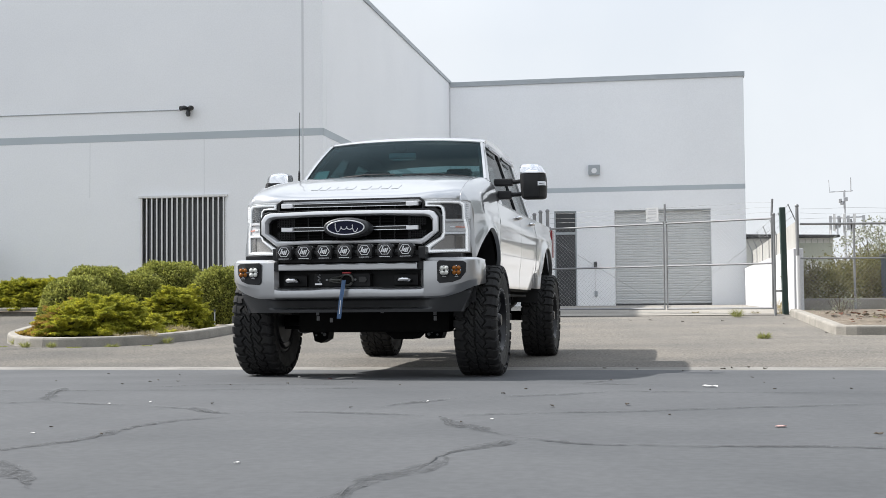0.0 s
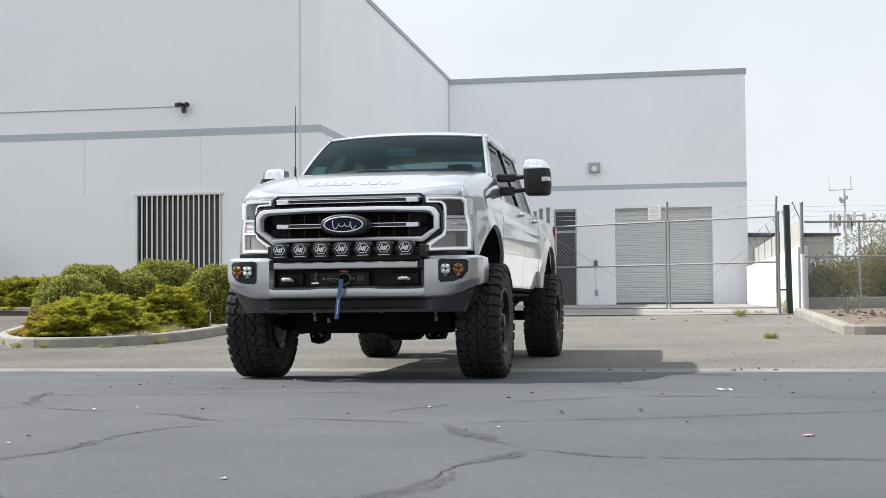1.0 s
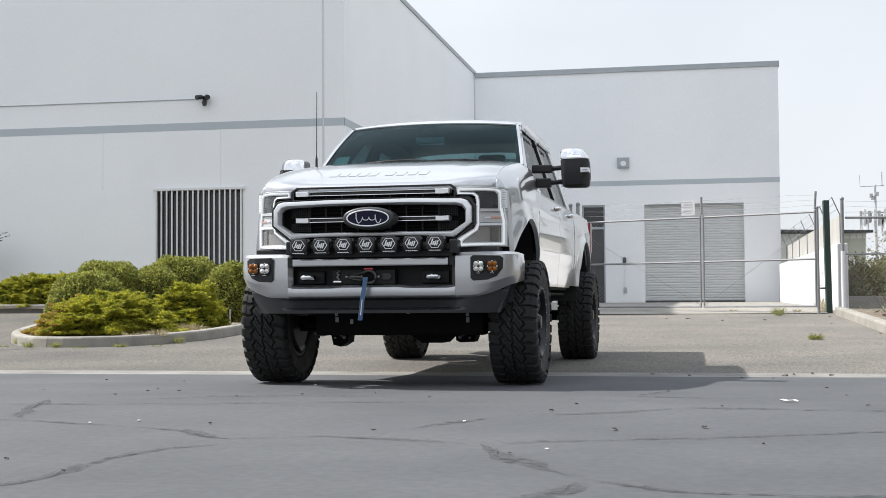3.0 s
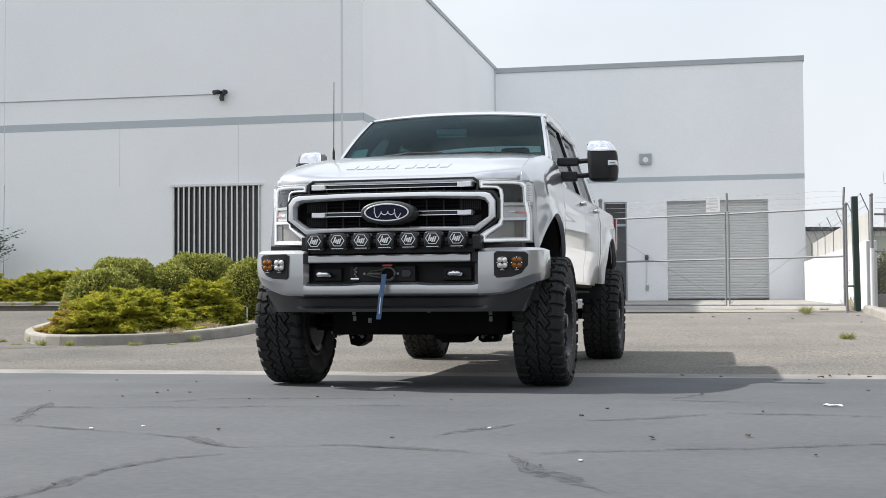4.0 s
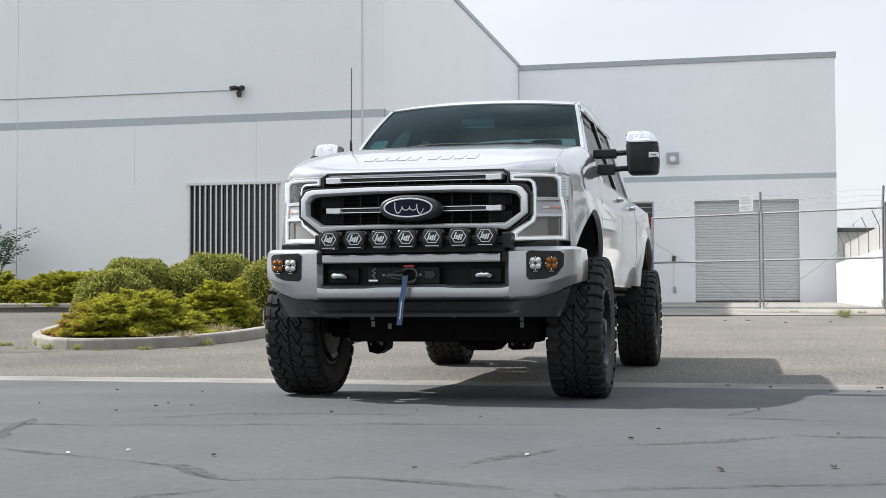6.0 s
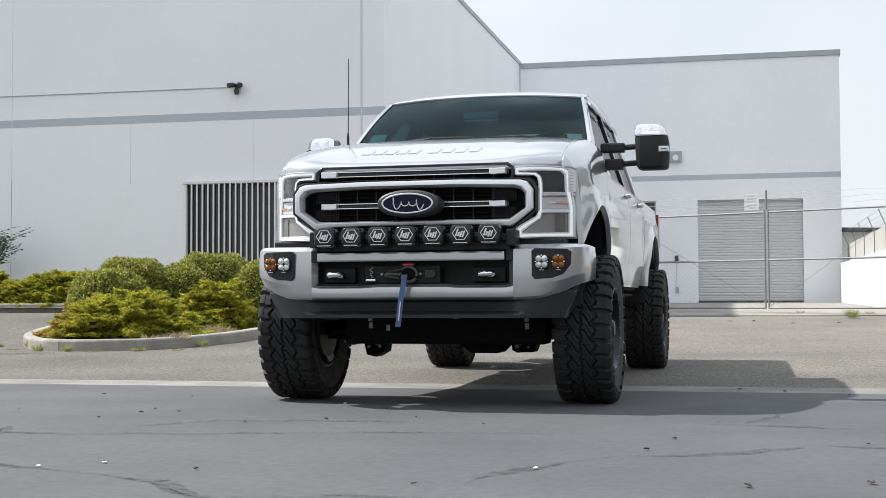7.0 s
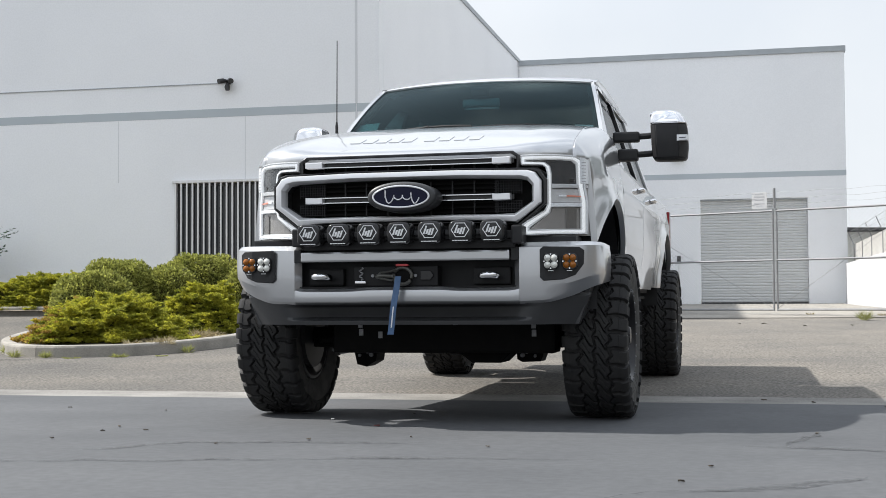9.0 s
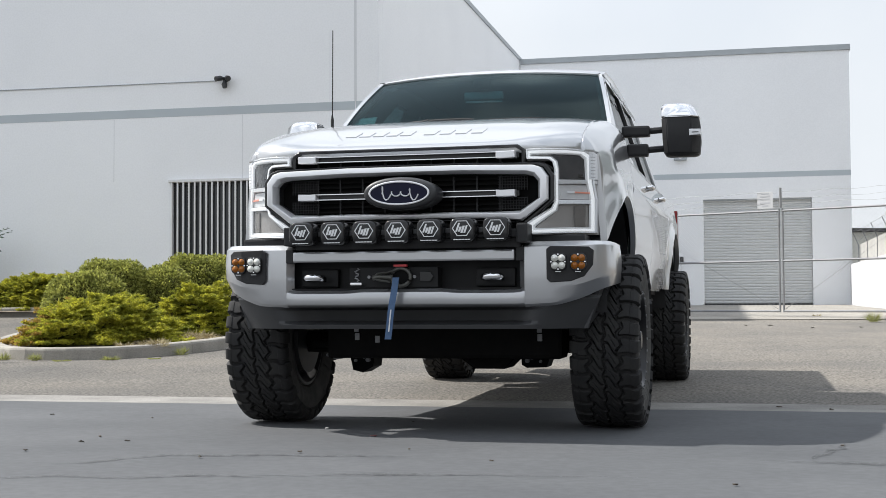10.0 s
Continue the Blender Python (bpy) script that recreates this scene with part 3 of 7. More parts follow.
# barred window
window = tagged(new("window_1"), "dark window behind white vertical security bars", "window", kind="structure")
part("pane", box(WX0 + 0.05, WX1 - 0.05, Y1 + 0.15, Y1 + 0.17, WZ0 + 0.05, WZ1 - 0.05), M_GLASSDARK, window)
bm = bmesh.new()
add_prism(bm, [(WX0, WZ0), (WX1, WZ0), (WX1, WZ1), (WX0, WZ1)], Y1 + 0.1, Y1 + 0.2, hole=[(WX0 + 0.05, WZ0 + 0.05), (WX1 - 0.05, WZ0 + 0.05), (WX1 - 0.05, WZ1 - 0.05), (WX0 + 0.05, WZ1 - 0.05)])
part("window_frame", bm, M_DARKMETAL, window)
NB = 17
for i in range(NB):
    x = WX0 + 0.02 + (WX1 - WX0 - 0.04) * i / (NB - 1)
    part("bar", box(x - 0.014, x + 0.014, Y1 - 0.05, Y1 - 0.022, WZ0 - 0.05, WZ1), M_BAR, window)
part("top_rail", box(WX0 - 0.05, WX1 + 0.06, Y1 - 0.055, Y1 - 0.003, WZ1 + 0.002, WZ1 + 0.05), M_BAR, window)
part("bottom_rail", box(WX0 - 0.05, WX1 + 0.06, Y1 - 0.055, Y1 - 0.003, WZ0 - 0.1, WZ0 - 0.052), M_BAR, window)

# plain block out of view, added to darken reflections in the truck's side
unseen_block = tagged(new("building_unseen"), "plain grey-brown block out of view, added to darken reflections", "building", kind="structure")
part("wall", box(24.0, 24.4, -40, 24, -0.1, 8.6, 0.02), M_UNSEEN, unseen_block)
part("wall", box(24.402, 40, 23.6, 24, -0.1, 8.6, 0.02), M_UNSEEN, unseen_block)
part("coping", box(23.9, 24.5, -40, 24.1, 8.602, 8.75, 0.01), M_COPING, unseen_block)

# ---- fence and gate ----
GL, GM, GR = Vector((-2.72, 28.68, 0)), Vector((-0.205, 27.52, 0)), Vector((1.89, 26.45, 0))


def chain_link(bm, a, b, z0, z1, pitch=0.085, r=0.0017):
    """Crossing wires in the upright plane from a to b."""
    a, b = Vector(a), Vector(b)
    d = (b - a)
    w, d = d.length, d.normalized()
    h = z1 - z0
    nrm = Vector((-d.y, d.x, 0)) * 0.004
    n = int((w + h) / pitch)
    for s in (1, -1):
        for i in range(n + 1):
            c = i * pitch
            u0, u1 = max(0.0, c - h), min(w, c)
            if u1 - u0 < 0.02:
                continue
            q0, q1 = c - u0, c - u1
            if s < 0:
                p0, p1 = (u0, h - q0), (u1, h - q1)
            else:
                p0, p1 = (u0, q0), (u1, q1)
            add_tube(bm, [a + d * p[0] + nrm * s + Vector((0, 0, z0 + p[1])) for p in (p0, p1)], r, 3, cap=False)


def gate_leaf(a, b, name, label):
    g = thing(name, label, "gate", group="gate leaves")
    for z in (2.21, 1.32, 0.43):
        part("rail", tube([a + Vector((0, 0, z)), b + Vector((0, 0, z))], 0.019), M_GALV, g)
    for p, top in ((a, 2.25), (b, 2.25)):
        part("upright", tube([p + Vector((0, 0, 0.41)), p + Vector((0, 0, top))], 0.018), M_GALV, g)
    bm = bmesh.new()
    chain_link(bm, a, b, 0.45, 2.19)
    part("wire_mesh", bm, M_WIRE, g)
    part("brace", tube([a + Vector((0, 0.02, 0.45)), b + Vector((0, 0.02, 2.0))] if a.x > GM.x - 0.1 else [a + Vector((0, 0.02, 2.0)), b + Vector((0, 0.02, 0.45))], 0.004, 5), M_GALV, g)
    for k, z in enumerate((2.33, 2.43, 2.54)):
        pts = [a.lerp(b, i / 12) + Vector((0, 0, z + 0.012 * math.sin(i * 1.3 + k))) for i in range(13)]
        part("barbed_wire", tube(pts, 0.0022, 4), M_WIRE, g)
    return g


dirn = (GR - GM).normalized()
leaf_a = gate_leaf(GL, GM - dirn * 0.035, "gate_leaf", "galvanised chain-link gate leaf topped with barbed wire, closed")
leaf_b = gate_leaf(GM + dirn * 0.035, GR, "gate_leaf", "galvanised chain-link gate leaf topped with barbed wire, closed")
part("barb_arm", tube([GM + Vector((0, 0, 2.26)), GM + Vector((0, 0, 2.62))], 0.022), M_GALV, leaf_a)
part("barb_arm", tube([GR + Vector((0, 0, 2.26)), GR + Vector((0.02, 0, 2.60))], 0.022), M_GALV, leaf_b)
sign = part("notice", box(-0.44, -0.14, -0.012, -0.004, 2.26, 2.56, 0.002), M_SIGN, leaf_a, "white notice plate, writing too small to read")
sign.matrix_basis = Matrix.Translation(GM) @ pose(0, 0, 0, 0, 0, -27)
for i, (w, z) in enumerate(((0.16, 2.53), (0.2, 2.48), (0.18, 2.43), (0.2, 2.36), (0.12, 2.31))):
    t = part("text_bar", box(-0.29 - w / 2, -0.29 + w / 2, -0.0145, -0.0125, z - 0.012, z + 0.012), M_MAST, leaf_a)
    t.matrix_basis = sign.matrix_basis.copy()


def fence_post(x, y, z1, r=0.038, white=0.0):
    g = thing("fence_post", "galvanised steel fence post with a domed cap" if not white else "steel fence post with white painted foot", "post", pose(x, y, gz(x, y) - 0.02), group="fence posts")
    part("pole", tube([(0, 0, 0), (0, 0, z1 - gz(x, y))], r, 12), M_GALV, g)
    bm = bmesh.new()
    bmesh.ops.create_uvsphere(bm, u_segments=12, v_segments=6, radius=r * 1.25, matrix=Matrix.Translation((0, 0, z1 - gz(x, y) + 0.01)))
    part("cap", bm, M_GALV, g, smooth=True)
    if white:
        part("painted_foot", tube([(0, 0, 0.021), (0, 0, white)], r * 1.12, 12), M_BAR, g)
    return g


fence_post(2.355, 26.18, 2.44, 0.032, 1.2)
fence_post(GL.x - 0.06, GL.y + 0.02, 2.62)
fence_post(GL.x - 0.22, GL.y + 0.06, 2.60)
fence_post(GL.x - 0.36, GL.y + 0.1, 2.55)
fence_post(1.93, 26.44, 2.30, 0.026)
POST2 = (3.5, 26.8)
for x, y in (POST2, (5.6, 27.18), (7.8, 27.58), (10.0, 27.98)):
    fence_post(x, y, 2.12, 0.023)


def fence_run(a, b, zt, label):
    g = thing("chain_link_fence", label, "fence")
    a, b = Vector(a), Vector(b)
    part("top_rail", tube([a + Vector((0, 0, zt)), b + Vector((0, 0, zt + 0.02))], 0.022), M_GALV, g)
    part("mid_rail", tube([a + Vector((0, 0, 1.40)), b + Vector((0, 0, 1.40))], 0.016), M_GALV, g)
    bm = bmesh.new()
    chain_link(bm, a, b, 0.42, zt - 0.02, 0.085, 0.0025 if a.x < 0 else 0.0010)
    part("wire_mesh", bm, M_WIRE, g)
    for k, z in enumerate((0.10, 0.2, 0.3)):
        pts = [a.lerp(b, i / 16) + Vector((0, -0.05 * k, zt + z + 0.015 * math.sin(i * 1.7 + k * 2))) for i in range(17)]
        part("barbed_wire", tube(pts, 0.0022, 4), M_WIRE, g)
    return g


fence_run((2.41, 26.19, 0), (10.0, 27.98, 0), 2.075, "galvanised chain-link fence with barbed wire along the planter")
fence_run((XC + 0.02, 30.2, 0), (GL.x - 0.4, GL.y + 0.12, 0), 2.2, "galvanised chain-link fence between the gate and the building")

# dark green gate stop post, leaning a little
bol = thing("bollard", "dark green painted square steel gate post", "post", pose(2.165, 26.93, 0.26, 0, -0.8, 8))
part("post", box(-0.055, 0.055, -0.055, 0.055, 0, 2.2, 0.008), M_BOLLARD, bol)
part("latch", box(-0.26, -0.057, -0.03, 0.0, 0.50, 0.53, 0.004), M_DARKMETAL, bol)

# low white wall with a screened fence above it
bm = box(2.36, 2.56, 27.2, Y2 - 0.35, 0.0, 1.64, 0.02)
for v in bm.verts:
    v.co.x -= 0.19 * (v.co.y - 27.2) / 15.5
tagged(finish("wall_yard", bm, M_YARD), "low sunlit white painted wall of the yard", "wall", kind="structure")
screen = thing("screen_fence", "grey screened fence with barbed wire on a low wall", "fence")
part("screen", box(2.44, 2.46, 27.25, Y2 - 0.05, 1.645, 2.2), M_MESHSCREEN, screen)
for k in range(7):
    y = 27.3 + k * 2.6
    part("post", tube([(2.43, y, 1.645), (2.43, y, 2.2), (2.28, y, 2.55)], 0.012, 6), M_GALV, screen)
for k in range(3):
    part("barbed_wire", tube([(2.43 - 0.05 * (k + 1), 27.3, 2.2 + 0.11 * (k + 1)), (2.43 - 0.05 * (k + 1), 42.9, 2.2 + 0.11 * (k + 1))], 0.005, 4), M_WIRE, screen)

# ---- kerbs, planters ----
def kerb_strip(name, pts, w, h, label, closed=False):
    """A kerb along pts (outer edge), with a rounded top edge, in cast lengths."""
    top = tagged(new(name), label, "kerb", kind="structure")
    pts = [Vector((x, y, 0)) for x, y in pts]
    fine = []
    for i in range(len(pts) - 1):
        p0, p1, p2, p3 = pts[max(i - 1, 0)], pts[i], pts[i + 1], pts[min(i + 2, len(pts) - 1)]
        n = max(2, int((p2 - p1).length / 0.25))
        for k in range(n):
            t = k / n
            fine.append(0.5 * ((2 * p1) + (p2 - p0) * t + (2 * p0 - 5 * p1 + 4 * p2 - p3) * t * t + (3 * p1 - p0 - 3 * p2 + p3) * t ** 3))
    fine.append(pts[-1])
    step = 8
    for s in range(0, len(fine) - 1, step):
        seg = fine[s:s + step + 1]
        if len(seg) < 2:
            continue
        bm = bmesh.new()
        rings = []
        for i, p in enumerate(seg):
            j = s + i
            d = (fine[min(j + 1, len(fine) - 1)] - fine[max(j - 1, 0)]).normalized()
            nrm = Vector((-d.y, d.x, 0))
            q = p.copy()
            if i == 0:
                q += d * 0.005
            g = gz(p.x, p.y)
            hh = h + 0.035 * smooth01((p.y - 20) / 4) * (p.x < -8)
            prof = [(-0.01, -0.08), (0.0, hh - 0.03), (0.01, hh - 0.01), (0.03, hh), (w - 0.01, hh), (w, hh - 0.01), (w, -0.08)]
            rings.append([bm.verts.new(q + nrm * u + Vector((0, 0, g + z))) for u, z in prof])
        for a, b in zip(rings, rings[1:]):
            ring_faces(bm, a, b)
        bm.faces.new(rings[0])
        bm.faces.new(rings[-1][::-1])
        part("kerb_length", bm, M_KERB, top)
    return top


ISLAND = [(-7.35, 26.2), (-7.35, 22.4), (-7.2, 19.6), (-7.25, 18.5), (-7.6, 17.5), (-8.25, 16.95), (-9.0, 17.05), (-9.75, 17.85), (-10.4, 19.1), (-10.75, 20.5), (-11.3, 24.4), (-20, 24.45), (-30, 24.5)]
kerb_strip("kerb_island", ISLAND[::-1], 0.15, 0.14, "grey concrete kerb round the planting island")
KR = [(2.20, 26.3), (2.22, 23), (2.24, 20.6), (2.25, 19.7), (2.40, 19.42), (3.2, 19.36), (6, 19.4), (14, 19.5)]
kerb_strip("kerb_planter", KR, 0.16, 0.14, "pale concrete kerb round the dry planter")


def fill_sheet(name, pts, lift, label, m=M_SOIL):
    bm = bmesh.new()
    f = bm.faces.new([bm.verts.new((x, y, 0)) for x, y in pts])
    bmesh.ops.triangulate(bm, faces=[f])
    for _ in range(4):
        bmesh.ops.subdivide_edges(bm, edges=[e for e in bm.edges if e.calc_length() > 0.6], cuts=1, use_grid_fill=True)
        bmesh.ops.triangulate(bm, faces=bm.faces)
    for v in bm.verts:
        v.co.z = gz(v.co.x, v.co.y) + lift + 0.05 * (noise.noise(v.co * 0.9))
    return tagged(finish(name, bm, m, smooth=60), label, "soil", kind="structure")


fill_sheet("planter_soil", [(-7.5, 26.9), (-7.5, 22.4), (-7.35, 19.6), (-7.4, 18.6), (-7.7, 17.65), (-8.3, 17.1), (-8.95, 17.2), (-9.62, 17.95), (-10.25, 19.2), (-10.6, 20.6), (-11.15, 24.55), (-20, 24.6), (-30, 24.65), (-30, 26.95)], 0.10, "dry straw-coloured soil of the planting bed")
fill_sheet("planter_soil_dry", [(2.34, 26.2), (2.36, 23), (2.38, 19.7), (3.2, 19.5), (6, 19.54), (14, 19.64), (14, 27), (10, 27.9)], 0.11, "bare brown soil with dead leaves and litter", M_SOILDARK)

# ---- small fittings on the building ----
cc = thing("security_camera", "dark security camera with two heads on the wall", "camera", pose(-10.50, Y1, 4.90))
part("mount", box(-0.05, 0.05, -0.06, -0.001, -0.03, 0.06, 0.01), M_DARKMETAL, cc)
for s in (1, -1):
    part("camera_head", tube([(s * 0.03, -0.06, 0.03), (s * 0.07, -0.13, 0.025), (s * 0.13, -0.21, 0.0)], [0.03, 0.05, 0.052], 10), M_DARKMETAL, cc, smooth=50)
part("lower_dome", tube([(0, -0.07, -0.02), (0, -0.09, -0.09), (0.01, -0.09, -0.16)], [0.03, 0.055, 0.04], 10), M_DARKMETAL, cc, smooth=50)
cd = thing("conduit", "thin grey cable conduit running along the wall", "conduit")
part("pipe", tube([(-23.0, Y1 - 0.014, 4.925), (-15.0, Y1 - 0.014, 4.905), (-10.58, Y1 - 0.014, 4.90)], 0.009, 6), M_COPING, cd)
wl_ = thing("wall_lamp", "grey square wall lamp box on the wing", "lamp", pose(-2.60, Y2, 4.97))
part("housing", box(-0.19, 0.19, -0.12, -0.001, -0.17, 0.17, 0.02), M_COPING, wl_)
part("lens", tube([(0, -0.122, -0.03), (0, -0.135, -0.03)], 0.09, 16), M_LAMPWHITE, wl_)
ou = thing("outlet_box", "small grey electrical outlet box on the wall", "outlet", pose(-2.59, Y2, 0.88), group="wall boxes")
part("cover", box(-0.05, 0.05, -0.05, -0.001, -0.09, 0.09, 0.01), M_COPING, ou)
ou2 = thing("key_switch", "dark key switch box beside the shutter", "switch", pose(-2.60, Y2, 1.83), group="wall boxes")
part("cover", box(-0.055, 0.055, -0.06, -0.001, -0.10, 0.10, 0.01), M_DARKMETAL, ou2)
part("conduit_drop", tube([(0.0, -0.02, -0.10), (0.0, -0.02, -0.86)], 0.012, 6), M_BAR, ou2)

# ---- distance, through the fence ----
shed = thing("far_shed", "grey-green metal shed with a dark low roof", "shed", pose(5.4, 66, 0.45, 0, 0, 8))
part("wall", box(-2.15, 2.3, 0, 6, 0, 3.25, 0.02), M_SHEDWALL, shed)
part("green_panel", box(0.0, 2.25, -0.03, -0.002, 0, 3.0, 0.005), M_SHED, shed)
for i in range(15):
    part("wall_rib", box(-2.1 + 0.3 * i, -2.06 + 0.3 * i, -0.05, -0.031, 0, 3.2), M_SHED if i > 6 else M_SHEDWALL, shed)
bm = bmesh.new()
add_box(bm, -2.35, 2.5, -0.35, 6.3, 3.30, 3.42, m=pose(0, 0, 0, 0, 0.8, 0))
part("roof", bm, M_DARKMETAL, shed)
part("door", box(1.0, 1.75, -0.05, -0.003, 0, 2.1, 0.01), M_SHEDWALL, shed)
mast = thing("antenna_mast", "pale steel antenna mast with panel aerials far away", "mast", pose(11.2, 90, 0.4))
part("pole", tube([(0, 0, 0), (0, 0, 7.6)], [0.12, 0.06], 8), M_MAST, mast)
part("cross_arm", tube([(-0.95, 0, 7.5), (0.55, 0, 7.55)], 0.035, 6), M_MAST, mast)
part("whip", tube([(-0.95, 0, 7.45), (-1.0, 0, 8.3)], 0.02, 5), M_MAST, mast)
part("whip", tube([(0.42, 0, 7.5), (0.42, 0, 8.45)], 0.04, 5), M_MAST, mast)
for x, z in ((-0.28, 6.9), (-0.18, 6.75), (0.1, 7.0)):
    part("radio_box", box(x - 0.1, x + 0.1, -0.15, 0.1, z - 0.13, z + 0.13, 0.02), M_MAST, mast)
part("platform", tube([(-1.0, 0, 5.75), (1.25, 0, 5.8)], 0.05, 6), M_MAST, mast)
for i, x in enumerate((-0.95, -0.7, -0.4, -0.05, 0.2, 0.6, 1.2)):
    part("panel_aerial", box(x - 0.09, x + 0.09, -0.16, -0.04, 4.7 + 0.2 * (i % 3), 5.9 + 0.12 * (i % 2), 0.02), M_BAR if i % 2 else M_MAST, mast)
mr = random.Random(5)
for i in range(10):
    x, z = -0.95 + 2.1 * mr.random(), 4.3 + 0.9 * mr.random()
    part("aerial_bracket", box(x - 0.05, x + 0.05, -0.3, -0.17, z, z + 0.3 + 0.5 * mr.random(), 0.01), mr.choice([M_MAST, M_BAR, M_GALV]), mast)
dump = thing("dumpster", "dark navy steel waste container behind the fence", "container", pose(5.30, 29.2, gz(5, 29)))
part("bin", prism([(-0.85, 0.1), (0.85, 0.1), (0.85, 1.15), (-0.85, 1.15)], -0.6, 0.6, 0.02), M_NAVY, dump)
part("lid", box(-0.88, 0.88, -0.63, 0.63, 1.155, 1.2, 0.01), M_DARKMETAL, dump)
for x in (-0.6, 0.6):
    part("caster", tube([(x, -0.4, 0.05), (x + 0.04, -0.4, 0.05)], 0.05, 10), M_DARKMETAL, dump)
for x in (-0.5, 0.0, 0.5):
    part("rib", box(x - 0.04, x + 0.04, -0.64, -0.602, 0.15, 1.1), M_NAVY, dump)

ledge = tagged(finish("low_wall", box(2.62, 4.6, 28.2, 28.4, 0.2, 0.62, 0.02), M_KERB), "low grey concrete ledge behind the fence", "wall", kind="structure")

# ---- plants ----
def leaf_mesh(name, pos, nrm, length, width, rng, mat, parent, droop=0.0, label="", spread=0.9):
    """Many small folded leaves; pos, nrm: arrays of places and outward directions."""
    n = len(pos)
    d = nrm + rng.normal(0, spread, (n, 3))
    d /= np.linalg.norm(d, axis=1)[:, None] + 1e-9
    d[:, 2] -= droop
    w = np.cross(d, rng.normal(0, 1, (n, 3)))
    w /= np.linalg.norm(w, axis=1)[:, None] + 1e-9
    up = np.cross(w, d)
    k = rng.uniform(0.7, 1.25, (n, 1))
    L, W = length * k, width * k
    a, b = pos, pos + d * L
    m = pos + d * L * 0.5
    c1, c2 = m + w * W * 0.5 + up * W * 0.15, m - w * W * 0.5 + up * W * 0.15
    v = np.stack([a, c1, b, c2], 1).reshape(-1, 3)
    f = [(4 * i, 4 * i + 1, 4 * i + 2, 4 * i + 3) for i in range(n)]
    me = bpy.data.meshes.new(name)
    me.from_pydata(v.tolist(), [], f)
    me.materials.append(mat)
    ob = new(name, me)
    ob.parent = parent
    if label:
        ob["label"] = label
    ob["kind"] = "stuff"
    return ob


def bumpy(rng, rx, ry, h, power=2.0, amp=0.08, freq=3.0, seed=0.0):
    """A rounded mound: returns place and normal for a direction array."""
    def f(d):
        p = (np.abs(d[:, 0]) ** power + np.abs(d[:, 1]) ** power + np.abs(d[:, 2]) ** power) ** (-1 / power)
        w = np.array([noise.noise(Vector(q) * freq + Vector((seed, seed * 1.7, 3.1))) for q in d])
        r = p * (1 + amp * w)
        return d * r[:, None] * np.array([rx, ry, h])
    return f


def dirs(rng, n, low=-0.15):
    d = rng.normal(0, 1, (int(n * 2.2), 3))
    d /= np.linalg.norm(d, axis=1)[:, None]
    return d[d[:, 2] > low][:n]


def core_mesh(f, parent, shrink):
    # solid core, coloured dark to paint the shade inside the foliage
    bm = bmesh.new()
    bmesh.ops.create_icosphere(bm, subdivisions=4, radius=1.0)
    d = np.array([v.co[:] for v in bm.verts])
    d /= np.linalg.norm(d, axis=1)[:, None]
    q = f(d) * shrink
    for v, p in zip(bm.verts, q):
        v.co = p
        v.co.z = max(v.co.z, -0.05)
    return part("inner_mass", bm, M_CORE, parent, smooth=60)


def clipped_hedge(x, y, rx, ry, z0, z1, n, power, seed):
    rng = np.random.default_rng(seed)
    g = thing("clipped_hedge", "clipped rounded dark green glossy-leaved hedge bush", "bush", pose(x, y, z0), group="clipped bushes")
    f = bumpy(rng, rx, ry, z1 - z0, power, 0.10, 2.2, seed)
    d = dirs(rng, n, -0.05)
    p = f(d) * rng.uniform(0.90, 1.03, (len(d), 1))
    leaf_mesh("foliage", p, d, 0.046, 0.028, rng, M_LEAF, g, spread=0.8)
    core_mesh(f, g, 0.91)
    part("stem", tube([(0, 0, -0.12), (0.02, 0, 0.3)], [0.04, 0.03], 7), M_BARK, g)
    return g


def lobed(rng, rx, ry, h, power, lobes, depth):
    """A mound made of many rounded lobes with deep gaps between them."""
    c = dirs(rng, lobes, -0.15)
    gain = rng.uniform(0.90, 1.12, len(c))
    def f(d):
        dot = d @ c.T
        near = np.argmax(dot, 1)
        ang = np.arccos(np.clip(dot.max(1), -1, 1)) * math.sqrt(len(c)) / 2.0
        p = (np.abs(d[:, 0]) ** power + np.abs(d[:, 1]) ** power + np.abs(d[:, 2]) ** power) ** (-1 / power)
        r = p * gain[near] * (1 - depth * np.minimum(1, ang) ** 2)
        return d * r[:, None] * np.array([rx, ry, h])
    return f


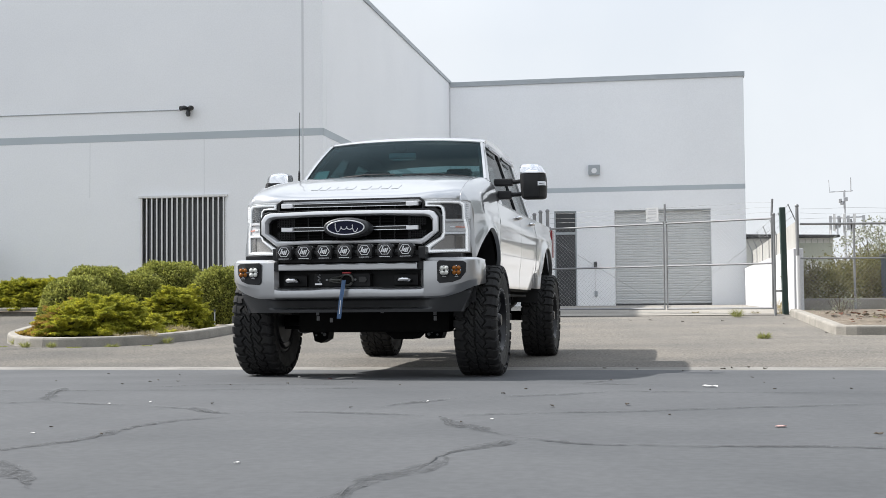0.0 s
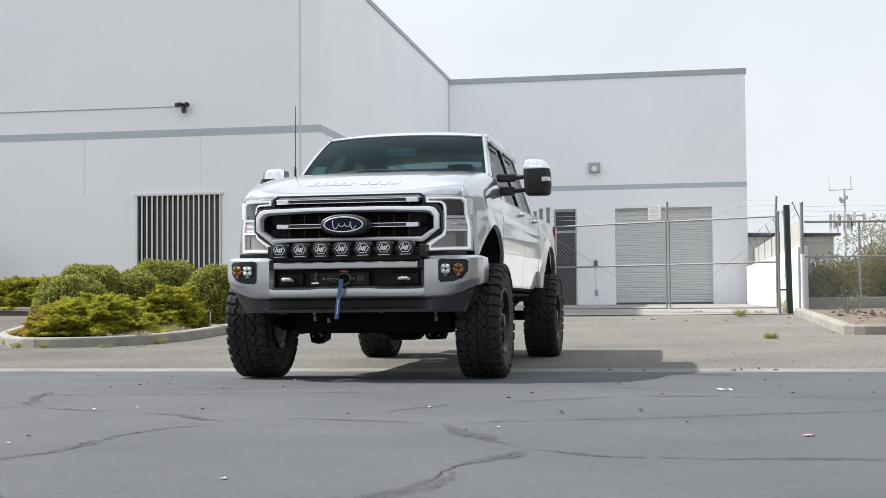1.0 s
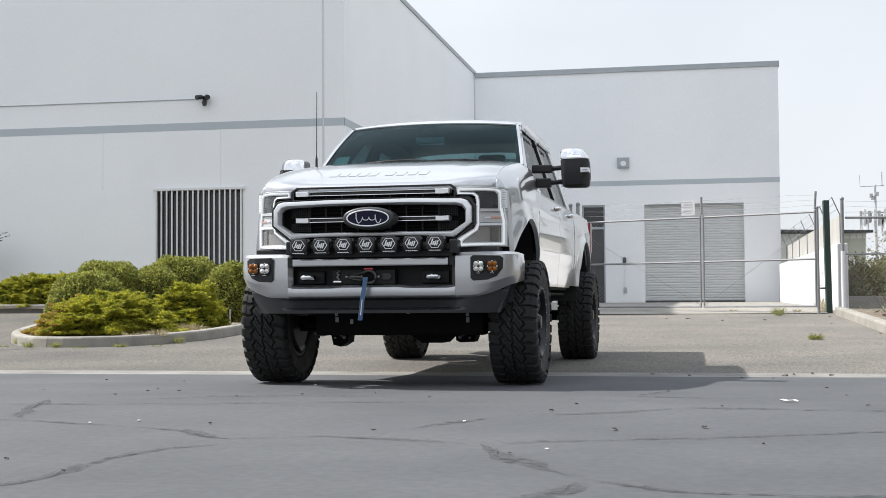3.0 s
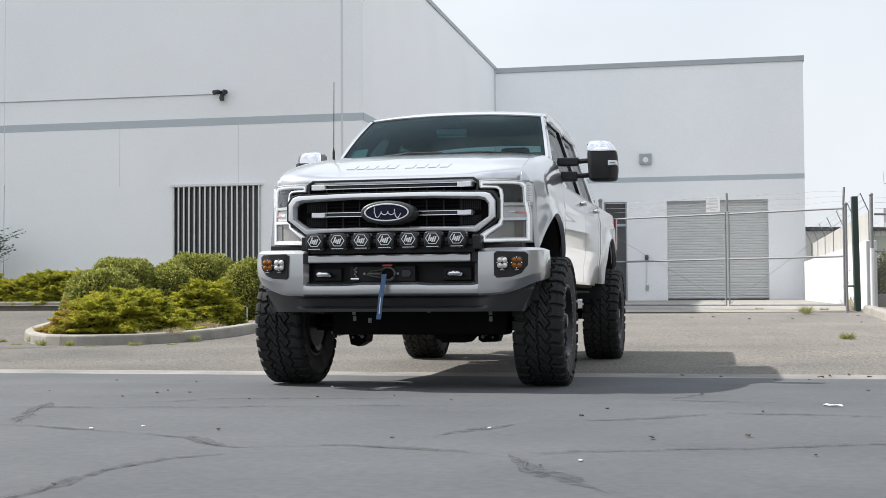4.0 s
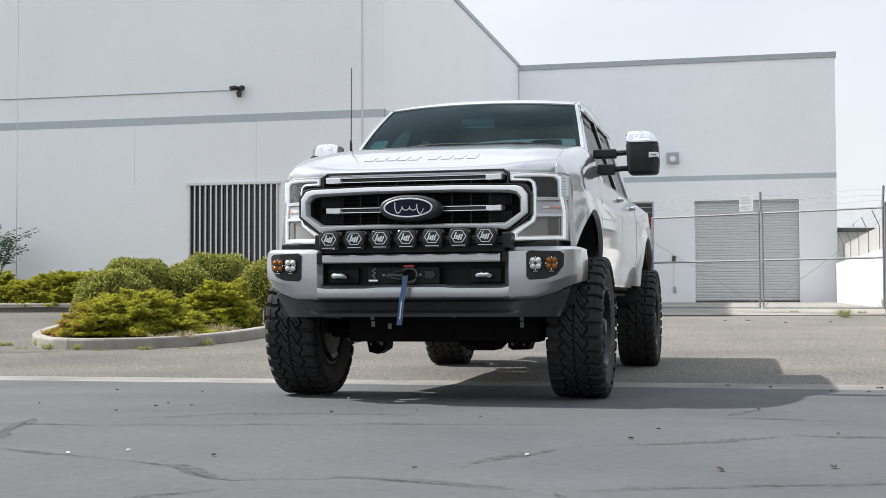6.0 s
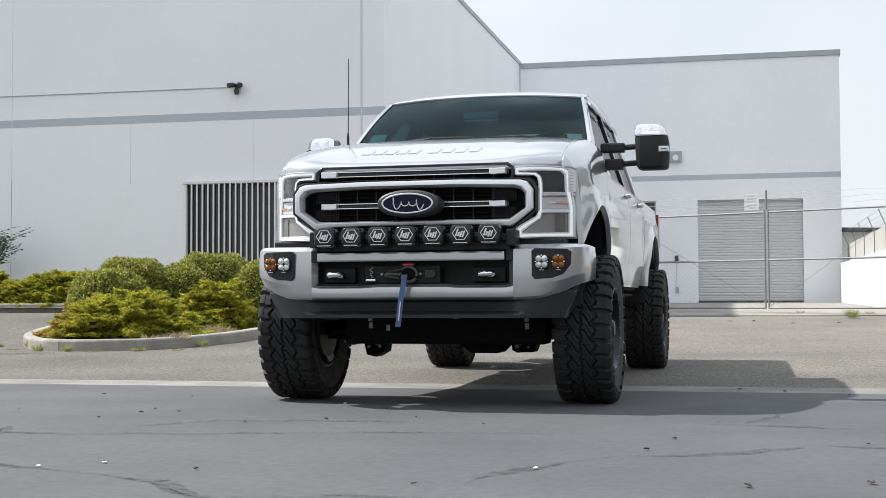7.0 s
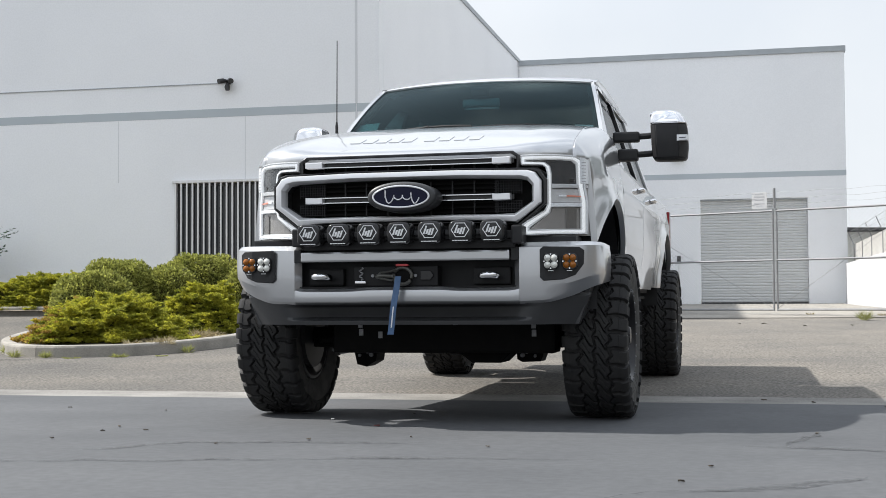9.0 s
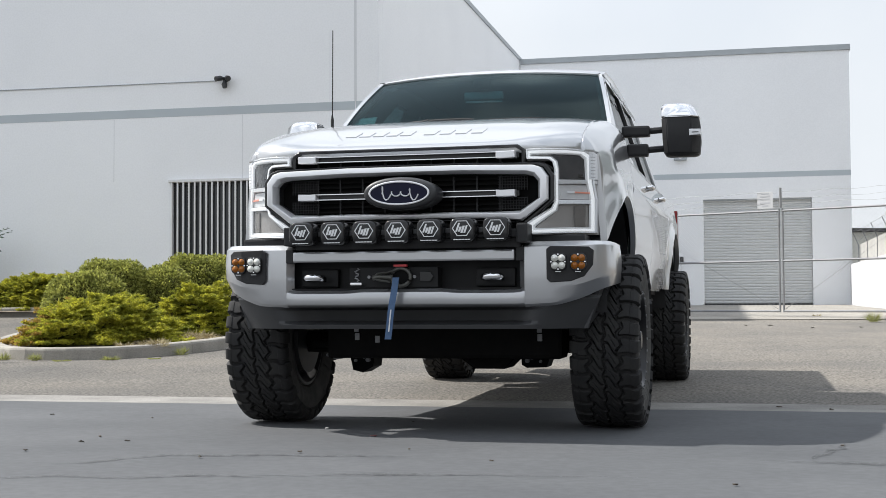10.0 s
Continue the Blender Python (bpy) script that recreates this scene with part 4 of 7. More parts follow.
def juniper(x, y, rx, ry, z0, z1, clumps, seed, brown=0.0, power=2.0, lobes=40, depth=0.30, plume=0.13, name="juniper", label="low spreading yellow-green juniper with feathery sprays", mat=None):
    rng = np.random.default_rng(seed)
    g = thing(name, label, "shrub", pose(x, y, z0), group=name + " shrubs")
    f = lobed(rng, rx, ry, z1 - z0, power, lobes, depth)
    d = dirs(rng, clumps, -0.12)
    base = f(d) * rng.uniform(0.80, 0.98, (len(d), 1))
    base[:, 2] = np.maximum(base[:, 2], 0.02)
    P, N, PB, NB_ = [], [], [], []
    for b, q in zip(base, d):
        # an arching plume: needles in short side shoots along a stem that leans outward
        out = np.array([q[0], q[1], 0.0]) + rng.normal(0, 0.45, 3) * np.array([1, 1, 0])
        out /= np.linalg.norm(out) + 1e-9
        rise_ = 0.35 + 0.55 * max(q[2], 0.0) + rng.normal(0, 0.15)
        reach = plume * rng.uniform(0.6, 1.25)
        m = 90
        t = np.repeat(rng.uniform(0, 1, (m // 6, 1)), 6, 0)
        side = np.cross(out, [0, 0, 1.0])
        fan = np.repeat(rng.normal(0, 1, (m // 6, 1)), 6, 0)
        stem = b + out * t * reach + np.array([0, 0, 1.0]) * reach * (rise_ * t - 0.35 * t * t)
        shoot = out * 0.8 + side * fan * 0.9 + np.array([0, 0, 0.35])
        k = np.tile(np.linspace(0.1, 1, 6)[:, None], (m // 6, 1))
        pos = stem + shoot * k * 0.040 * (1.15 - 0.6 * t) + rng.normal(0, 0.005, (m, 3))
        dn = shoot + rng.normal(0, 0.45, (m, 3))
        if rng.uniform() < brown * max(0.0, (-b[0] / rx) * 1.3) * max(0.0, 1.1 - b[2] / (z1 - z0) * 1.3):
            PB.append(pos)
            NB_.append(dn)
        else:
            P.append(pos)
            N.append(dn)
    P, N = np.concatenate(P), np.concatenate(N)
    P[:, 2] = np.maximum(P[:, 2], 0.0)
    leaf_mesh("foliage", P, N, 0.030, 0.013, rng, mat or M_JUNI, g, spread=0.3)
    if PB:
        PB, NB_ = np.concatenate(PB), np.concatenate(NB_)
        PB[:, 2] = np.maximum(PB[:, 2], 0.0)
        leaf_mesh("browned_foliage", PB, NB_, 0.036, 0.013, rng, M_RUST, g, label="rust-brown dying sprays", spread=0.3)
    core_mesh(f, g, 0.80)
    return g


juniper(-8.68, 18.55, 1.12, 1.15, gz(-8.9, 18.5) + 0.10, 0.77, 3300, 3, brown=0.9, power=1.6, lobes=95, depth=0.42, plume=0.095)
juniper(-8.10, 20.3, 0.52, 0.52, gz(-8, 20.2) + 0.10, 0.93, 1400, 5, power=2.1, lobes=46, depth=0.34, plume=0.095)
clipped_hedge(-10.39, 21.4, 0.61, 0.60, gz(-10.4, 21.4) + 0.05, 1.06, 16000, 2.7, 11)
clipped_hedge(-10.78, 23.0, 0.68, 0.60, gz(-10.8, 23) + 0.05, 1.285, 17000, 2.9, 12)
clipped_hedge(-10.03, 23.3, 0.46, 0.5, gz(-10, 23.3) + 0.05, 1.17, 11000, 3.2, 13)
clipped_hedge(-10.0, 24.6, 0.74, 0.62, gz(-9.9, 24.6) + 0.05, 1.41, 18000, 3.4, 14)
clipped_hedge(-8.08, 22.4, 0.46, 0.46, gz(-8.1, 22.4) + 0.05, 1.21, 15000, 4.4, 15)
for x, w, h, sd in ((-13.35, 1.35, 1.13, 20), (-15.75, 1.15, 1.17, 21)):
    juniper(x, 25.4, w, 0.60, gz(x, 25.4) + 0.08, h, 4200, sd, power=4.5, lobes=60, depth=0.14, plume=0.075, name="boxy_hedge", label="boxy clipped hedge with yellow-green tips by the wall")
juniper(-17.9, 25.6, 1.0, 0.65, gz(-17, 25.4) + 0.08, 1.46, 1600, 23, power=3.0, lobes=26, depth=0.2, name="dark_hedge", label="taller dark green hedge by the wall", mat=M_LEAF)

# pinnate-leaved shrub against the wall
rng = np.random.default_rng(31)
fern = thing("pinnate_shrub", "dark green shrub with long feathery leaves by the wall", "shrub", pose(-15.52, 26.2, gz(-14.7, 26) + 0.1))
LP, LN = [], []
for k in range(22):
    a, lean = rng.uniform(0, 6.28), rng.uniform(0.15, 0.55)
    h = rng.uniform(0.9, 1.5)
    pts = [Vector((lean * t * t * math.cos(a), lean * t * t * math.sin(a) * 0.5, h * t)) for t in (0, 0.35, 0.7, 1.0)]
    part("stem", tube(pts, [0.012, 0.01, 0.007, 0.004], 5), M_BARK, fern)
    for j in range(4):
        p0 = pts[-1].lerp(pts[-2], j * 0.3)
        fd = Vector((math.cos(a + j * 2.1), math.sin(a + j * 2.1) * 0.6, 0.35)).normalized()
        for q in range(12):
            LP.append(p0 + fd * 0.035 * q)
            sd = fd.cross(Vector((0, 0, 1))) * (1 if q % 2 else -1)
            LN.append((sd * 0.9 + fd * 0.4).normalized())
leaf_mesh("leaves", np.array([p[:] for p in LP]), np.array([p[:] for p in LN]), 0.11, 0.030, rng, M_PINNATE, fern, droop=0.1, spread=0.12)


def wild_shrub(x, y, rx, ry, h, n, seed, mat, name, label, leaf=0.07, twigs=14, limb=1.0):
    """An untidy shrub: bare limbs and leaves in loose clumps with gaps."""
    rng = np.random.default_rng(seed)
    g = thing(name, label, "shrub", pose(x, y, gz(x, y) + 0.02))
    P, N = [], []
    for k in range(twigs):
        a, r = rng.uniform(0, 6.28), math.sqrt(rng.uniform(0.05, 1))
        tip = Vector((rx * r * math.cos(a), ry * r * math.sin(a), h * (0.55 + 0.45 * rng.uniform()) * (1.05 - 0.35 * r)))
        mid = tip * 0.5 + Vector(rng.normal(0, 0.08, 3))
        part("limb", tube([(0, 0, -0.05), mid, tip], [0.035 * limb, 0.02 * limb, 0.006 * limb], 5), M_BARK, g)
        for j in range(int(n / twigs / 26)):
            t = rng.uniform(0.35, 1.05)
            c = mid.lerp(tip, (t - 0.5) * 2) if t > 0.5 else mid * (t * 2)
            c = np.array(c[:]) + rng.normal(0, 0.16, 3) * np.array([1.2, 1, 0.9])
            q = c + rng.normal(0, 0.085, (26, 3))
            P.append(q)
            N.append(q - c)
    P, N = np.concatenate(P), np.concatenate(N)
    P[:, 2] = np.maximum(P[:, 2], 0.02)
    leaf_mesh("crown", P, N * 8, leaf, leaf * 0.45, rng, mat, g)
    return g


wild_shrub(3.50, 29.9, 0.80, 0.8, 1.15, 13000, 41, M_DRYLEAF, "dry_shrub", "dusty olive-brown unkempt shrub behind the fence", 0.075, 18)
wild_shrub(4.40, 30.4, 0.75, 0.8, 1.30, 12000, 42, M_DRYLEAF, "dry_shrub", "dusty olive-brown unkempt shrub behind the fence", 0.075, 16)
wild_shrub(4.95, 32.6, 0.85, 0.9, 2.2, 6500, 43, M_GREYLEAF, "grey_tree", "thin grey-green leafy tree with an open crown", 0.085, 22)
wild_shrub(6.4, 31.5, 1.2, 1.0, 2.0, 9000, 44, M_GREYLEAF, "grey_tree", "thin grey-green leafy tree with an open crown", 0.085, 18)
wild_shrub(2.95, 24.6, 0.40, 0.4, 0.75, 500, 45, M_GREYLEAF, "bare_sapling", "nearly leafless thin grey sapling in dry soil", 0.04, 16, 0.22)


def reflection_tree(x, y, h, r, n, seed):
    """Unseen broad tree added to darken reflections: trunk, limbs, crown of loose leaf clumps."""
    rng = np.random.default_rng(seed)
    g = thing("reflection_tree", "broad dark green tree out of view, added for reflections", "tree", pose(x, y, gz(x, y)), group="street trees")
    part("trunk", tube([(0, 0, -0.1), (0.05, 0.02, h * 0.2), (0.02, 0.05, h * 0.42)], [0.24, 0.17, 0.13], 10), M_BARK, g, smooth=50)
    P, N = [], []
    for k in range(26):
        a, q = rng.uniform(0, 6.28), math.sqrt(rng.uniform(0.02, 1))
        tip = Vector((r * q * math.cos(a), r * q * math.sin(a), h * (0.50 + 0.5 * rng.uniform() * (1.1 - 0.5 * q))))
        part("limb", tube([(0.02, 0.05, h * 0.34), tip * 0.5 + Vector((0, 0, h * 0.18)), tip], [0.08, 0.05, 0.015], 6), M_BARK, g)
        for j in range(7):
            c = np.array(tip[:]) + rng.normal(0, 0.42, 3)
            q2 = c + rng.normal(0, 0.24, (n // 182, 3))
            P.append(q2)
            N.append(q2 - c)
    leaf_mesh("crown", np.concatenate(P), np.concatenate(N) * 4, 0.13, 0.06, rng, M_PINNATE, g)
    return g


for x, y, h, r, sd in ((10.5, 20.0, 9.5, 3.3, 71), (12.0, 13.5, 9.0, 3.2, 72), (10.5, 31.0, 8.0, 2.6, 73), (15.0, 6.0, 8.5, 3.0, 74)):
    reflection_tree(x, y, h, r, 16000, sd)


def weed(x, y, r, h, n, seed, mat=None, label="small tuft of yellow-green weeds growing from the ground"):
    rng = np.random.default_rng(seed)
    g = thing("weed", label, "weed", pose(x, y, gz(x, y)), group="weeds")
    a, rr = rng.uniform(0, 6.28, n), r * np.sqrt(rng.uniform(0, 1, n)) * 0.4
    p = np.stack([rr * np.cos(a), rr * np.sin(a), np.zeros(n)], 1)
    d = np.stack([np.cos(a) * r / h * 1.2, np.sin(a) * r / h * 1.2, np.ones(n)], 1)
    leaf_mesh("tuft", p, d, h, 0.006, rng, mat or M_WEED, g, spread=0.5)
    return g


for x, y, r, h, n, sd in ((1.15, 25.7, 0.10, 0.19, 80, 51), (1.20, 18.6, 0.10, 0.10, 120, 52), (-10.1, 17.75, 0.22, 0.10, 120, 53), (-9.0, 16.9, 0.10, 0.13, 60, 54), (-8.2, 16.78, 0.3, 0.06, 120, 55), (-9.5, 17.2, 0.25, 0.05, 80, 56), (-7.35, 17.3, 0.2, 0.05, 60, 57),
                         (3.5, 22.5, 0.35, 0.22, 260, 58), (-9.48, 17.55, 0.12, 0.16, 70, 60), (-8.55, 16.82, 0.10, 0.12, 60, 61), (-7.75, 17.05, 0.22, 0.10, 90, 62), (-7.3, 17.9, 0.12, 0.14, 60, 63), (3.0, 20.6, 0.2, 0.12, 90, 59)):
    weed(x, y, r if x > 0 else r * 0.6, h if x > 0 else h * 0.75, n * 2, sd)
for x, y, h, sd in ((2.24, 28.3, 0.30, 301), (2.22, 28.7, 0.20, 302), (2.20, 29.6, 0.26, 303), (2.06, 27.0, 0.10, 304), (1.6, 27.3, 0.08, 305), (0.4, 27.7, 0.07, 306)):
    weed(x, y, 0.10, h, 70, sd, M_STRAW, "tuft of dry brown grass by the gate")
riser = thing("sprinkler_riser", "thin grey plastic sprinkler riser in the planting bed", "sprinkler", pose(-7.78, 21.2, gz(-7.8, 21.2) + 0.08))
part("pipe", tube([(0, 0, 0), (0, 0, 0.26)], 0.011, 8), M_COPING, riser)
part("nozzle", tube([(0, 0, 0.261), (0, 0, 0.30)], [0.018, 0.014], 8), M_DARKMETAL, riser)
gr = random.Random(12)
for i in range(26):
    x, y = -7.95 + 0.5 * gr.random(), 17.6 + 2.4 * gr.random()
    w = weed(x, y, 0.16, 0.07 + 0.06 * gr.random(), 120, 200 + i, M_STRAW, "tuft of dry straw-coloured grass in the planting bed")
    w.location.z += 0.11

# ---- litter ----
def flake(name, x, y, w, d, label, mat, seed, lift=0.006, cat="litter", curl=0.2):
    rng = random.Random(seed)
    bm = bmesh.new()
    k = [(1 + 0.35 * (rng.random() - 0.5)) for _ in range(9)]
    pts = [(w / 2 * k[i] * math.cos(2 * math.pi * i / 9), d / 2 * k[i] * math.sin(2 * math.pi * i / 9), lift + curl * w * rng.random() * 0.5) for i in range(9)]
    top = [bm.verts.new(p) for p in pts]
    low = [bm.verts.new((px, py, pz - 0.003)) for px, py, pz in pts]
    bm.faces.new(top)
    bm.faces.new(low[::-1])
    ring_faces(bm, top, low)
    g = finish(name, bm, mat, m=pose(x, y, gz(x, y), 0, 0, rng.random() * 180))
    return tagged(g, label, cat, "litter on the road")


flake("paper_scrap", 0.214, 8.784, 0.11, 0.06, "torn scrap of white paper on the road", M_PAPER, 1)
for i, (x, y) in enumerate(((-0.872, 6.151), (-1.393, 7.244), (-1.52, 4.36), (-2.78, 5.3), (-2.99, 7.09), (-3.18, 6.95), (-3.09, 10.42))):
    flake("paper_scrap", x, y, 0.022, 0.016, "tiny scrap of white paper on the road", M_PAPER, 10 + i)
for i, (x, y) in enumerate(((-0.267, 7.079), (-0.66, 6.93), (0.81, 5.59), (-2.58, 6.99), (-4.01, 9.66), (-0.96, 8.33), (-1.05, 7.9), (-0.17, 8.26), (0.58, 10.5), (1.17, 10.27), (1.08, 8.54), (0.6, 8.41), (-3.78, 9.49), (-3.96, 9.38), (-3.99, 8.94), (-3.12, 8.82), (-5.07, 11.07), (-4.33, 10.91), (-2.79, 9.12), (0.3, 12.0), (0.05, 12.1))):
    flake("dead_leaf", x, y, 0.04 if i < 3 else 0.024, 0.022 if i < 3 else 0.015, "dry dark dead leaf lying on the road", M_LITTER, 40 + i, curl=0.5)
lr = random.Random(23)
for i in range(14):
    flake("dead_leaf", -5.5 + 8.5 * lr.random(), 4.5 + 7.6 * lr.random() ** 0.8, 0.014 + 0.012 * lr.random(), 0.010, "small dry dead leaf lying on the road", M_LITTER, 400 + i, curl=0.4)
for i in range(12):
    flake("dead_leaf", -1.0 + 5.5 * lr.random(), 12.45 + 0.5 * lr.random(), 0.04 + 0.03 * lr.random(), 0.022, "dry dark dead leaf lying in the gutter", M_LITTER, 440 + i, curl=0.5)
for i in range(9):
    flake("dead_leaf", -2.5 + 4.8 * lr.random(), 16.5 + 9.0 * lr.random(), 0.06 + 0.05 * lr.random(), 0.04, "dry dark dead leaf lying on the driveway", M_LITTER, 470 + i, curl=0.4)
flake("red_leaf", -2.71, 9.99, 0.045, 0.03, "small dark red leaf on the road", M_REDLEAF, 90)
flake("pink_scrap", 0.44, 5.88, 0.05, 0.03, "small faded pink paper scrap on the road", M_PINK, 91)
rr = random.Random(7)
for i in range(120):
    x, y = 2.6 + 3.0 * rr.random() ** 1.3, 20.2 + 4.6 * rr.random()
    pile = rr.random() < 0.5
    if pile:
        x, y = 3.25 + 0.45 * rr.gauss(0, 1), 22.6 + 0.7 * rr.gauss(0, 1)
        x = max(x, 2.6)
    g = flake("dead_leaf", x, y, 0.05 + 0.09 * rr.random(), 0.04 + 0.05 * rr.random(), "brown dead leaf in the dry planter", rr.choice([M_REDBROWN, M_SOIL, M_LITTER, M_BARK, M_SOIL, M_REDBROWN, M_BARK, M_SOILDARK]), 100 + i, 0.125 + 0.04 * rr.random(), curl=0.5)
    g["group"] = "litter in the planter"
flake("paper_scrap", 3.4, 21.2, 0.14, 0.10, "torn scrap of white paper in the dry planter", M_PAPER, 301, 0.15)

# ---- cracks in the sealed road ----
def road_crack(n, w, line):
    """A worn filled crack along line, wandering and of uneven width."""
    pts = []
    for a, b in zip(line, line[1:]):
        a, b = Vector((*a, 0)), Vector((*b, 0))
        k = max(2, int((b - a).length / 0.05))
        for i in range(k):
            p = a.lerp(b, i / k)
            s = Vector((noise.noise(p * 4.0 + Vector((n, 0, 0))), noise.noise(p * 4.0 + Vector((9, n, 4))), 0)) * 0.05
            s += Vector((noise.noise(p * 19.0), noise.noise(p * 19.0 + Vector((5, 5, 5))), 0)) * 0.02
            pts.append(p + s)
    bm = bmesh.new()
    prev = None
    for i, p in enumerate(pts):
        d = (pts[min(i + 1, len(pts) - 1)] - pts[max(i - 1, 0)]).normalized()
        nv = Vector((-d.y, d.x, 0))
        ww = w * (2.6 if w > 0.025 else 1.0) * max(0.0 if w == 0.006 else 0.12, 0.55 + 1.3 * noise.noise(p * 2.3 + Vector((n * 3.3, 1, 2)))) * min(1, i / 4, (len(pts) - 1 - i) / 4 + 0.02)
        cur = [bm.verts.new((*(p + nv * ww * q).xy, gz(p.x, p.y) + (0.007 if w == 0.006 else 0.004))) for q in (-0.5, 0.5)]
        if prev:
            bm.faces.new((prev[0], prev[1], cur[1], cur[0]))
        prev = cur
    tagged(finish("road_crack", bm, M_CRACKFAINT if w > 0.025 else M_CRACK), "dark filled crack across the asphalt road", "crack", "road cracks", "structure")


def lot_strip(w, line):
    """A dark strip of uneven width laid on the driveway."""
    pts = []
    for a, b in zip(line, line[1:]):
        a, b = Vector((*a, 0)), Vector((*b, 0))
        pts += [a.lerp(b, i / 24) for i in range(24)]
    bm = bmesh.new()
    prev = None
    for i, p in enumerate(pts):
        k = w * (0.6 + 0.8 * noise.noise(p * 1.7)) * min(1, i / 5, (len(pts) - i) / 8)
        o = 0.05 * noise.noise(p * 3.1)
        cur = [bm.verts.new((p.x, p.y + o + q * k, gz(p.x, p.y + o + q * k) + 0.006)) for q in (-0.5, 0.5)]
        if prev:
            bm.faces.new((prev[0], prev[1], cur[1], cur[0]))
        prev = cur
    tagged(finish("paving_strip", bm, M_CRACKFAINT), "dark uneven strip on the driveway", "seam", kind="structure")


lot_strip(0.42, [(-13.5, 15.55), (-11.2, 15.95), (-9.2, 16.2), (-8.4, 16.45)])
lot_strip(0.10, [(-9.4, 16.75), (-8.3, 16.72), (-7.3, 17.2), (-6.9, 18.6)])


def crack_pair(n, w, line):
    road_crack(n, max(w, 0.026), line)
    if w > 0.012:      # a thin dark line runs in the broad band, on and off
        road_crack(n + 40, 0.006, line)


crack_pair(0, 0.030, [(-3.2, 4.5), (-2.59, 4.68), (-2.46, 4.98), (-2.44, 5.26), (-2.46, 5.62), (-2.34, 5.98), (-2.18, 6.28)])
crack_pair(1, 0.020, [(-4.6, 6.5), (-3.64, 7.09), (-3.34, 6.98), (-2.65, 6.7), (-2.28, 6.37), (-1.84, 6.51), (-1.42, 6.37), (-1.15, 6.29)])
crack_pair(2, 0.045, [(-3.64, 7.09), (-3.91, 7.64), (-4.15, 8.41)])
crack_pair(3, 0.05, [(-1.15, 6.29), (-1.03, 5.94), (-0.85, 5.63), (-0.64, 5.34)])
crack_pair(4, 0.045, [(-0.64, 5.34), (-0.73, 5.01), (-0.83, 4.8), (-0.85, 4.22), (-0.98, 3.97), (-0.96, 3.64), (-1.2, 3.0)])
crack_pair(5, 0.014, [(-0.64, 5.34), (-0.42, 5.14), (-0.19, 5.06), (0.08, 5.09), (0.76, 5.1), (2.2, 5.2)])
crack_pair(6, 0.016, [(-1.15, 6.29), (-0.75, 6.49), (-0.2, 6.67), (0.38, 6.96), (1.09, 7.24), (2.6, 7.9)])
crack_pair(7, 0.016, [(-0.41, 8.2), (0.17, 8.12), (1.21, 8.03), (3.0, 8.0)])
crack_pair(8, 0.014, [(-4.6, 8.0), (-3.53, 8.05), (-2.57, 8.29), (-1.93, 8.46), (-1.2, 8.5)])
crack_pair(9, 0.04, [(-2.42, 4.37), (-2.17, 4.0), (-1.9, 3.64)])
crack_pair(10, 0.07, [(-1.6, 6.71), (-1.57, 6.86), (-1.55, 6.98)])
crack_pair(14, 0.010, [(-1.56, 6.85), (-1.506, 7.114), (-1.365, 7.32), (-1.227, 7.56), (-1.048, 7.684), (-0.6, 7.9), (-0.41, 8.2)])
crack_pair(11, 0.010, [(-0.66, 9.17), (-0.59, 9.53), (-0.45, 10.14)])
crack_pair(12, 0.010, [(-0.9, 9.2), (-0.66, 9.17), (0.2, 9.0)])
crack_pair(13, 0.010, [(-3.6, 8.4), (-3.3, 8.9), (-2.2, 9.1)])

# ---- the pickup: x across (its left is +x), y back from the bumper, z up ----
truck = thing("pickup_truck", "lifted silver crew cab pickup truck with mud tyres and light bar", "truck", pose(-2.577, 10.022, 0, 0, 0, -0.824))
AXF, AXR, HUB, TYRE_R, TYRE_W, TRACK = 0.90, 5.10, 0.418, 0.468, 0.345, 0.952


def tp(name, bm, mat, label="", smooth=False, parent=None):
    return part(name, bm, mat, parent or truck, label, smooth)


def side_x(b, z):
    """Half width of the body at a station and height."""
    x = smooth_table([(0.5, 0.955), (0.7, 0.985), (0.95, 1.008), (1.15, 1.015), (1.32, 1.006), (1.47, 0.985), (1.7, 0.95)], z)
    x -= 0.075 * (1 - smooth01((b - 0.2) / 0.5)) + 0.03 * smooth01((b - 5.7) / 0.5)
    # a soft crease along the doors
    x += 0.008 * math.exp(-((z - 1.30) / 0.035) ** 2) - 0.010 * math.exp(-((z - 0.86) / 0.07) ** 2)
    for c in (AXF, AXR):
        d = math.hypot((b - c) / 0.58, (max(z, 0.68) - 0.68) / 0.52) - 1
        if d > -0.05:
            x += 0.028 * math.exp(-(d / 0.13) ** 2)
    return x


def arch_z(b, c, low):
    k = 1 - ((b - c) / 0.575) ** 2
    return max(low, 0.68 + 0.52 * math.sqrt(k)) if k > 0 else low


# heights behind the leading edge, at the side and in the middle
HOOD_E = [(0.0, 1.395), (0.008, 1.424), (0.03, 1.450), (0.065, 1.472), (0.145, 1.503), (0.345, 1.560), (0.545, 1.605), (0.845, 1.655), (1.095, 1.683), (1.345, 1.690)]
HOOD_C = [(0.0, 1.408), (0.012, 1.424), (0.04, 1.439), (0.085, 1.453), (0.165, 1.484), (0.265, 1.520), (0.465, 1.581), (0.665, 1.630), (0.865, 1.669), (1.065, 1.695), (1.285, 1.712)]


def lead(s):
    """The hood's leading edge: straight in the middle, swept back over the lamps."""
    return 0.135 + 2.1 * max(0.0, 0.884 * abs(s) - 0.64) ** 2


def hood_edge_x(b):
    return 0.884 - 0.028 * b


